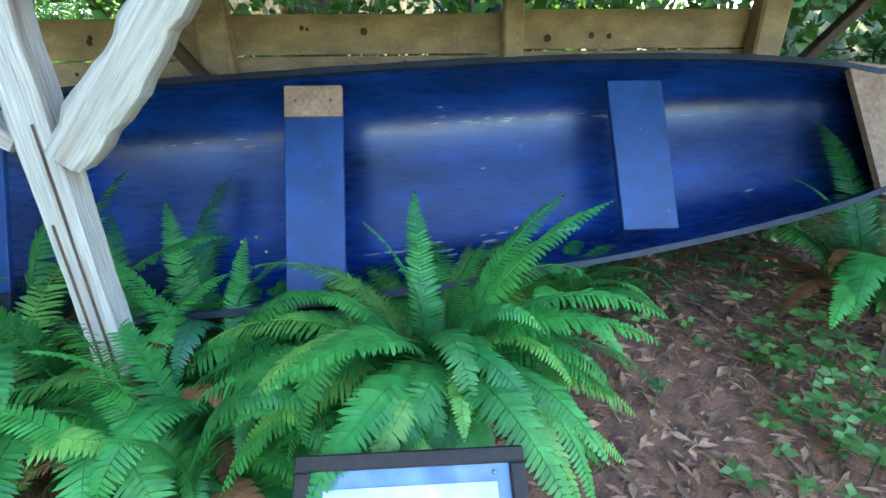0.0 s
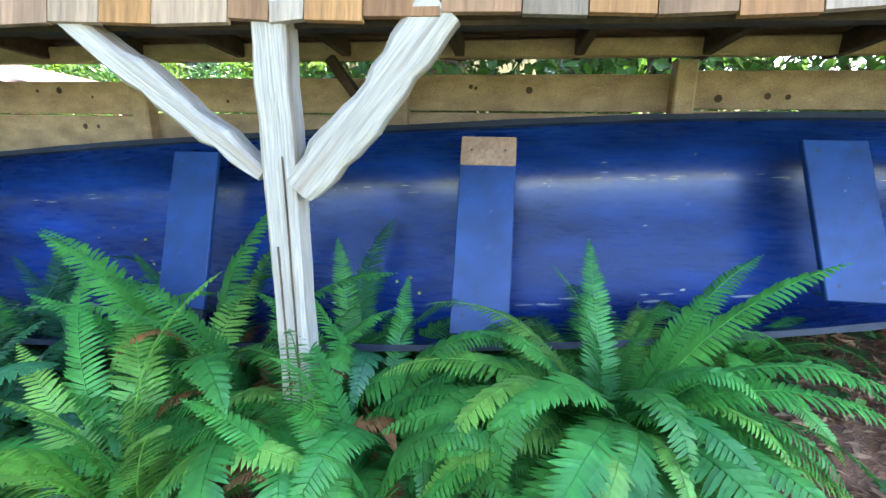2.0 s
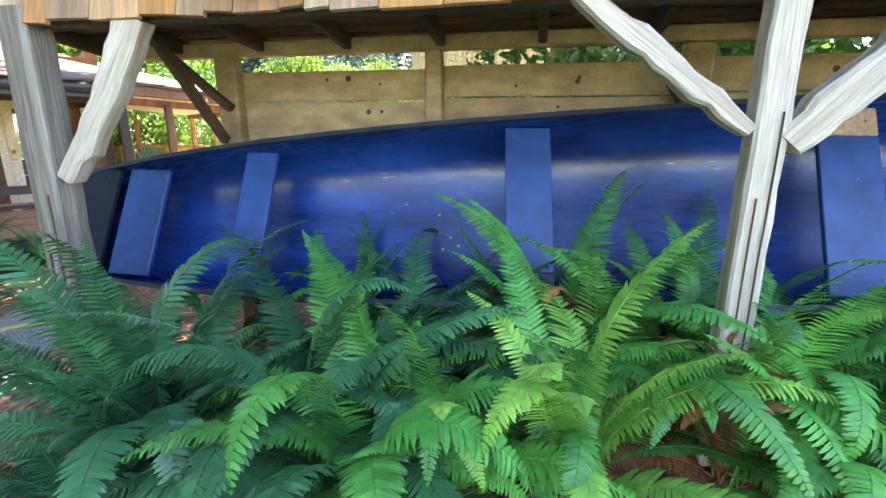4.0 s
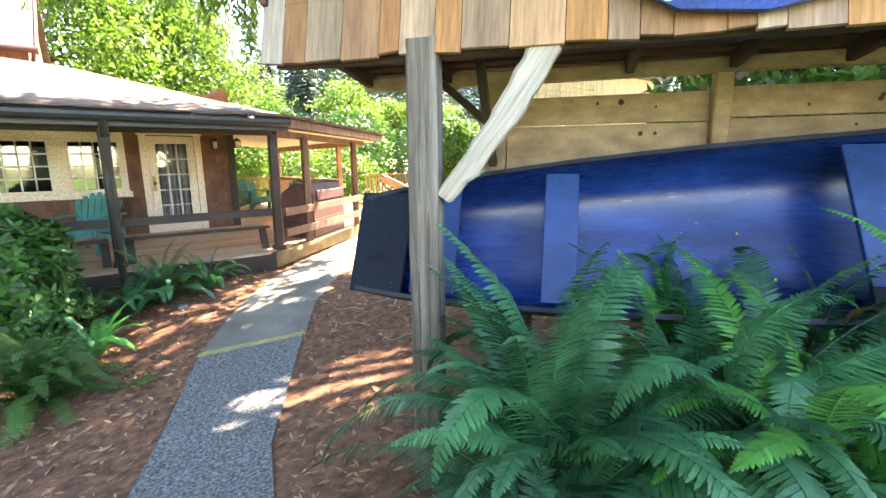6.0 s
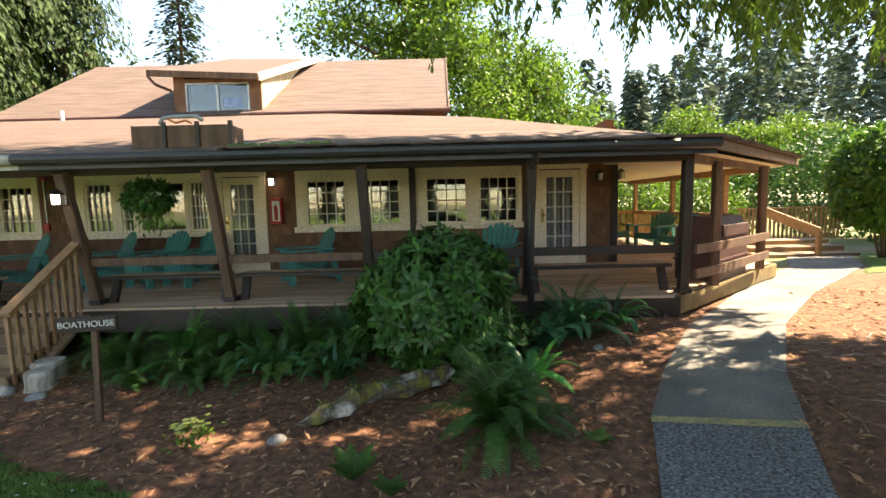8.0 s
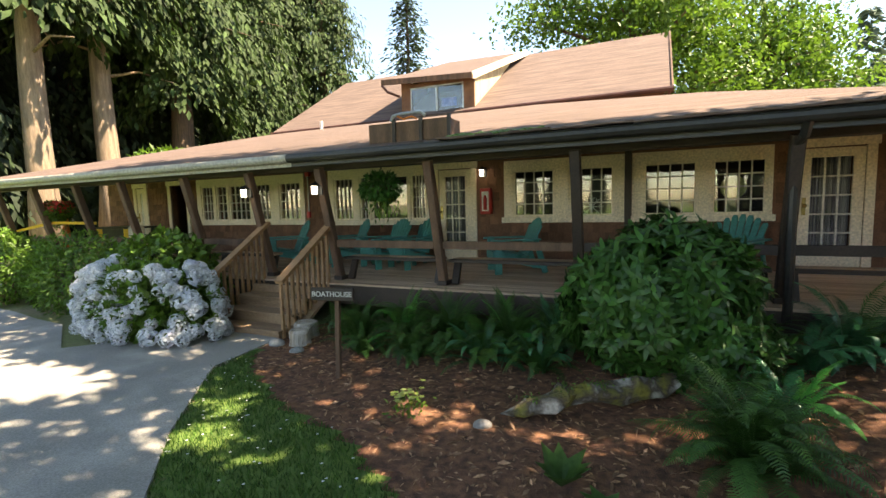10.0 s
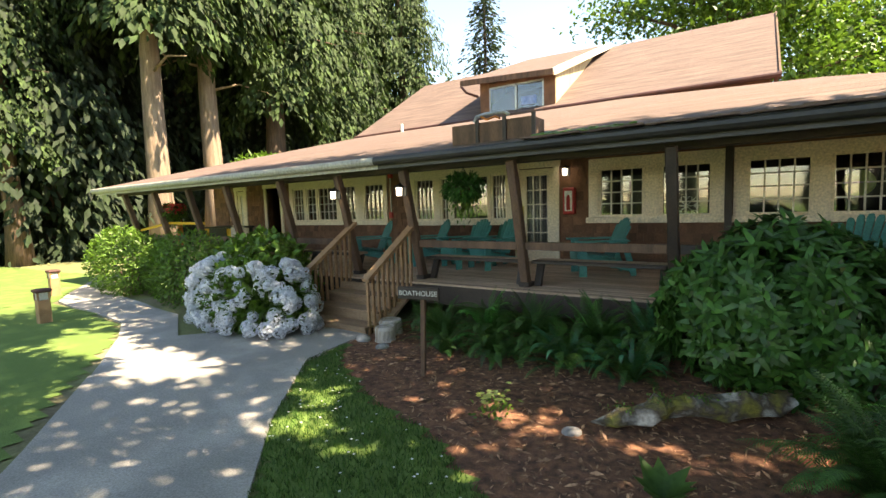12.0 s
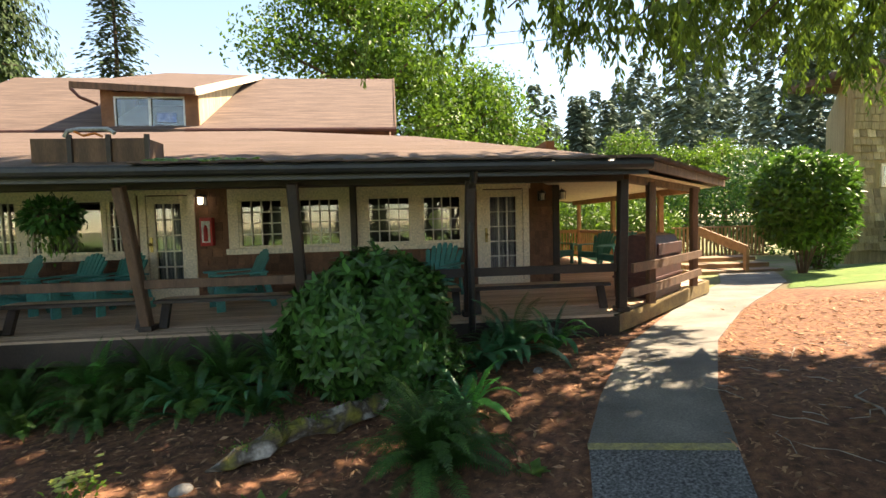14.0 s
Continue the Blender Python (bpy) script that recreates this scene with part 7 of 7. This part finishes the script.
put("canopy", leaf_mesh("canopy", q, dq, rng.normal(size=q.shape) * 0.4 + (0, 0, 1), 0.34 * rng.uniform(0.7, 1.3, len(q)), 0.14, CEDAR), ced)

# ---- ground cover ----
def scatter(rng, n, test, x0, x1, y0, y1):
    out = []
    while len(out) < n:
        x, y = rng.uniform(x0, x1), rng.uniform(y0, y1)
        if test(x, y):
            out.append((x, y, ground_z(x, y)))
    return np.array(out)


rng = np.random.default_rng(7)
near_path = in_poly([(-0.75, 0.2), (-0.95, 1.6), (-0.55, 3.0), (0.1, 4.7), (0.5, 5.4), (1.55, 6.9), (3.2, 8.7), (4.0, 8.2), (2.45, 6.6), (1.35, 5.1), (0.9, 4.3), (0.18, 2.95), (-0.2, 1.6), (0.1, 0.5), (1.4, -1.6), (0.6, -2)])
bed = in_poly(MULCH_BED)
p = scatter(rng, 27000, lambda x, y: bed(x, y) and not near_path(x, y), -6, 7.2, -5, 8.5)
p = np.concatenate([p, scatter(rng, 9000, bed, 3.3, 5.9, -3.6, -0.4)])
p[:, 2] += 0.012
a = rng.uniform(0, 6.283, len(p))
d = np.stack([np.cos(a), np.sin(a), rng.normal(size=len(p)) * 0.18], 1)
ln = rng.uniform(0.025, 0.10, len(p))
tagged(put("bark_chips", leaf_mesh("bark_chips", p, d, np.tile((0, 0, 1.0), (len(p), 1)) + rng.normal(size=p.shape) * 0.3, ln, ln * rng.uniform(0.14, 0.4, len(p)), CHIP, 0.2)), "scattered reddish bark mulch chips", "mulch", "", "stuff")
lawn_in = in_poly(LAWN_NEAR)
p = scatter(rng, 16000, lawn_in, -6.2, -1.8, 0.8, 6)
d = rng.normal(size=p.shape) * 0.4 + (0, 0, 1)
tagged(put("grass_blades", leaf_mesh("grass_blades", p, d, rng.normal(size=p.shape), rng.uniform(0.03, 0.075, len(p)), 0.008, GRASS, 0.1)), "short green grass blades on the lawn", "grass", "", "stuff")
p = scatter(rng, 130, lawn_in, -6.2, -1.8, 0.8, 6)
p[:, 2] += 0.06
tagged(put("daisies", leaf_mesh("daisies", np.repeat(p, 5, 0), np.stack([np.tile(np.cos(np.arange(5) * 1.257), 130), np.tile(np.sin(np.arange(5) * 1.257), 130), np.full(650, 0.1)], 1), np.tile((0, 0, 1.0), (650, 1)), 0.013, 0.010, WHITE, 0.1)),
       "tiny white daisies in the grass", "flowers", "", "stuff")


def leafy_patch(name, x, y, rx, ry, n, size, mat, label, seed, high=0.16):
    rng = np.random.default_rng(seed)
    t = thing(name, label, "plant", pose(x, y, 0))
    q = rng.normal(size=(n, 2)) * (rx, ry) * 0.5
    c = np.array([(i, j, ground_z(x + i, y + j) + 0.02 + high * rng.random()) for i, j in q])
    cc, dd = [], []
    for k in range(5):
        b = rng.uniform(0, 6.283, n) * 0 + np.repeat(0.0, n) + k * 1.05 - 2.1 + np.arange(n) * 1.7
        cc.append(c)
        dd.append(np.stack([np.cos(b), np.sin(b), np.full(n, 0.12)], 1))
    cc, dd = np.concatenate(cc), np.concatenate(dd)
    put("leaves", leaf_mesh("leaves", cc, dd, np.tile((0, 0, 1.0), (len(cc), 1)) + np.tile(rng.normal(size=(n, 3)) * 0.35, (5, 1)), size, size * 0.62, mat, 0.08), t)
    bm = bmesh.new()
    for i in range(0, n, 3):
        tube(bm, [(c[i][0], c[i][1], ground_z(x + c[i][0], y + c[i][1]) - 0.01), tuple(c[i])], 0.003, 4)
    tagged(part("stems", bm, IVY, t), kind="stuff")


leafy_patch("ivy_patch", 4.35, -1.25, 0.45, 0.42, 150, 0.045, IVY, "dark green ivy creeping under the canoe", 1)
leafy_patch("ivy_patch", 4.95, -1.75, 0.5, 0.4, 120, 0.045, IVY, "dark green ivy creeping under the canoe", 2)
leafy_patch("vine_seedling", 4.10, -2.15, 0.42, 0.38, 90, 0.055, VINE, "pale green lobed vine leaves on the mulch", 3, 0.2)
leafy_patch("ivy_patch", 6.6, -2.6, 1.6, 1.6, 700, 0.07, IVY, "dense green ivy on the bank behind the shed", 4, 0.5)
leafy_patch("ivy_patch", 7.6, -4.3, 1.8, 1.6, 600, 0.07, IVY, "dense green ivy on the bank behind the shed", 5, 0.5)


def broad_plant(x, y, n, size, mat, label, seed, tilt=0.9):
    rng = np.random.default_rng(seed)
    t = thing("leafy_plant", label, "plant", pose(x, y, ground_z(x, y)))
    for k in range(n):
        a = k * 2.4
        me = leaf_mesh("leaf", [(0, 0, 0.02), (0.0, 0.0, 0.02)], [(math.cos(a), math.sin(a), tilt)] * 2, [(-math.cos(a) * 0.5, -math.sin(a) * 0.5, 1.0)] * 2, size * rng.uniform(0.7, 1.1), size * 0.5, mat, 0.25)
        put("leaf", me, t)


broad_plant(-2.02, 4.35, 9, 0.26, VINE, "broad-leaved green plant in the mulch", 1)
broad_plant(-1.75, 4.15, 6, 0.20, VINE, "broad-leaved green plant in the mulch", 2)
broad_plant(-0.35, 4.55, 6, 0.16, VINE, "small leafy green plant in the mulch", 3, 0.4)
fl = thing("yellow_flowers", "small clump of yellow flowers in the mulch", "flowers", pose(-3.42, 4.95, ground_z(-3.42, 4.95)))
rng = np.random.default_rng(4)
q = rng.normal(size=(90, 3)) * (0.09, 0.09, 0.03) + (0, 0, 0.10)
put("leaves", leaf_mesh("leaves", q, rng.normal(size=q.shape) + (0, 0, 0.6), rng.normal(size=q.shape) + (0, 0, 1), 0.06, 0.025, HEDGE), fl)
q = rng.normal(size=(26, 3)) * (0.10, 0.08, 0.025) + (0, 0, 0.20)
tagged(put("petals", leaf_mesh("petals", np.repeat(q, 5, 0), np.stack([np.tile(np.cos(np.arange(5) * 1.257), 26), np.tile(np.sin(np.arange(5) * 1.257), 26), np.full(130, 0.3)], 1), np.tile((0, 0, 1.0), (130, 1)), 0.034, 0.026, LICHEN), fl), kind="stuff")

# driftwood log, stump, rocks, sticks
lg = thing("mossy_log", "weathered driftwood log with yellow-green moss", "log")
bm = bmesh.new()
pts = [(-2.62, 5.18, 0.08), (-2.45, 5.28, 0.13), (-2.2, 5.42, 0.20), (-1.95, 5.56, 0.20), (-1.65, 5.75, 0.17), (-1.35, 5.92, 0.14)]
tube(bm, [(x, y, ground_z(x, y) + z * 0.9) for x, y, z in pts], [0.03, 0.07, 0.085, 0.08, 0.09, 0.06], 12)
bmesh.ops.subdivide_edges(bm, edges=bm.edges[:], cuts=2, use_grid_fill=True)
for v in bm.verts:
    v.co += v.normal * 0 + Vector((noise.noise(v.co * 7), noise.noise(v.co * 7 + Vector((9, 0, 0))), noise.noise(v.co * 7 + Vector((0, 9, 0))))) * 0.075
part("trunk", bm, MOSS, lg)
rng = np.random.default_rng(6)
q = np.array([(x + rng.normal() * 0.06, y + rng.normal() * 0.05, ground_z(x, y) + z * 0.9 + r_ + rng.normal() * 0.01) for (x, y, z), r_ in zip(pts[1:5], (0.06, 0.09, 0.08, 0.10)) for _ in range(45)])
tagged(put("moss", leaf_mesh("moss", q, rng.normal(size=q.shape), rng.normal(size=q.shape) + (0, 0, 1), 0.03, 0.014, HEDGE), lg), kind="stuff")
for x, y, r in ((-5.78, 6.3, 0.13), (-5.95, 6.62, 0.16)):
    s = thing("tree_stump", "grey weathered tree stump beside the stairs", "stump", pose(x, y, ground_z(x, y)))
    bm = bmesh.new()
    tube(bm, [(0, 0, -0.05), (0, 0, 0.05), (0.01, 0, 0.17), (0.01, 0, 0.21)], [r * 1.25, r * 1.05, r, r * 0.92], 14)
    for v in bm.verts:
        v.co += Vector((noise.noise(v.co * 9), noise.noise(v.co * 9 + Vector((5, 0, 0))), 0)) * 0.02
    part("body", bm, GREY_WOOD, s)
for i, (x, y, r) in enumerate(((-6.05, 6.15, 0.09), (-5.6, 6.05, 0.07), (1.62, 2.35, 0.10), (1.90, 2.15, 0.09), (-2.75, 5.0, 0.06), (0.2, 6.2, 0.05))):
    k = thing("rock", "rounded grey garden rock half sunk in mulch", "rock", pose(x, y, ground_z(x, y) + r * 0.25, 0, 0, i * 50), group="garden rocks")
    bm = bmesh.new()
    bmesh.ops.create_icosphere(bm, subdivisions=3, radius=r)
    for v in bm.verts:
        v.co = Vector((v.co.x * 1.3, v.co.y, v.co.z * 0.75)) * (1 + 0.25 * noise.noise(v.co * 8 + Vector((i * 4, 0, 0))))
    part("body", bm, ROCK, k, smooth=True)
rnd = random.Random(14)
for k in range(70):
    x, y = rnd.uniform(1.1, 3.4), rnd.uniform(3.3, 6.0)
    if k == 0:
        x, y, L, a, r = 1.75, 4.1, 0.75, 0.9, 0.010
    else:
        L, a, r = rnd.uniform(0.10, 0.38), rnd.uniform(0, 6.28), rnd.uniform(0.002, 0.005)
    if near_path(x, y):
        continue
    tw = thing("fallen_twig", "thin dry grey twig lying on the mulch", "twig", pose(x, y, ground_z(x, y) + 0.02), group="fallen twigs")
    bm = bmesh.new()
    tube(bm, [(0, 0, 0), (L * 0.4 * math.cos(a), L * 0.4 * math.sin(a), 0.015), (L * 0.7 * math.cos(a + 0.2), L * 0.7 * math.sin(a + 0.2), 0.01), (L * math.cos(a), L * math.sin(a), 0.0)], [r, r * 0.9, r * 0.7, r * 0.3], 5)
    part("stick", bm, GREY_WOOD, tw)

# power lines beyond the trees
pw = thing("power_lines", "thin power lines across the sky", "cable")
for z in (22.0, 23.4):
    bm = bmesh.new()
    tube(bm, [(-4 + k * 9, 62 - k * 2.5, z + 0.12 * (k - 4) ** 2 * 0.5 + k * 0.4) for k in range(9)], 0.03, 4)
    part("wire", bm, BLACK, pw)

# ---- deck boards, one by one ----
rnd = random.Random(40)
made_boards = {}
y = DECK_FRONT - 0.02
while y < FY - 0.02:
    xr = deck_limits(y)
    cuts = [-16.4, -12.8 + rnd.uniform(-0.6, 0.6), -8.9 + rnd.uniform(-0.6, 0.6), -5.2 + rnd.uniform(-0.6, 0.6), -1.6 + rnd.uniform(-0.6, 0.6), xr]
    for a, b in zip(cuts, cuts[1:]):
        part("deck_board", box(bmesh.new(), a + 0.002, b - 0.002, y, y + 0.132, DZ - 0.03, DZ + rnd.uniform(-0.002, 0.002)), DECK, deck)
    y += 0.138
while y < 16.6:
    part("deck_board", box(bmesh.new(), 1.86, deck_limits(y), y, y + 0.132, DZ - 0.03, DZ + rnd.uniform(-0.002, 0.002)), DECK, deck)
    y += 0.138
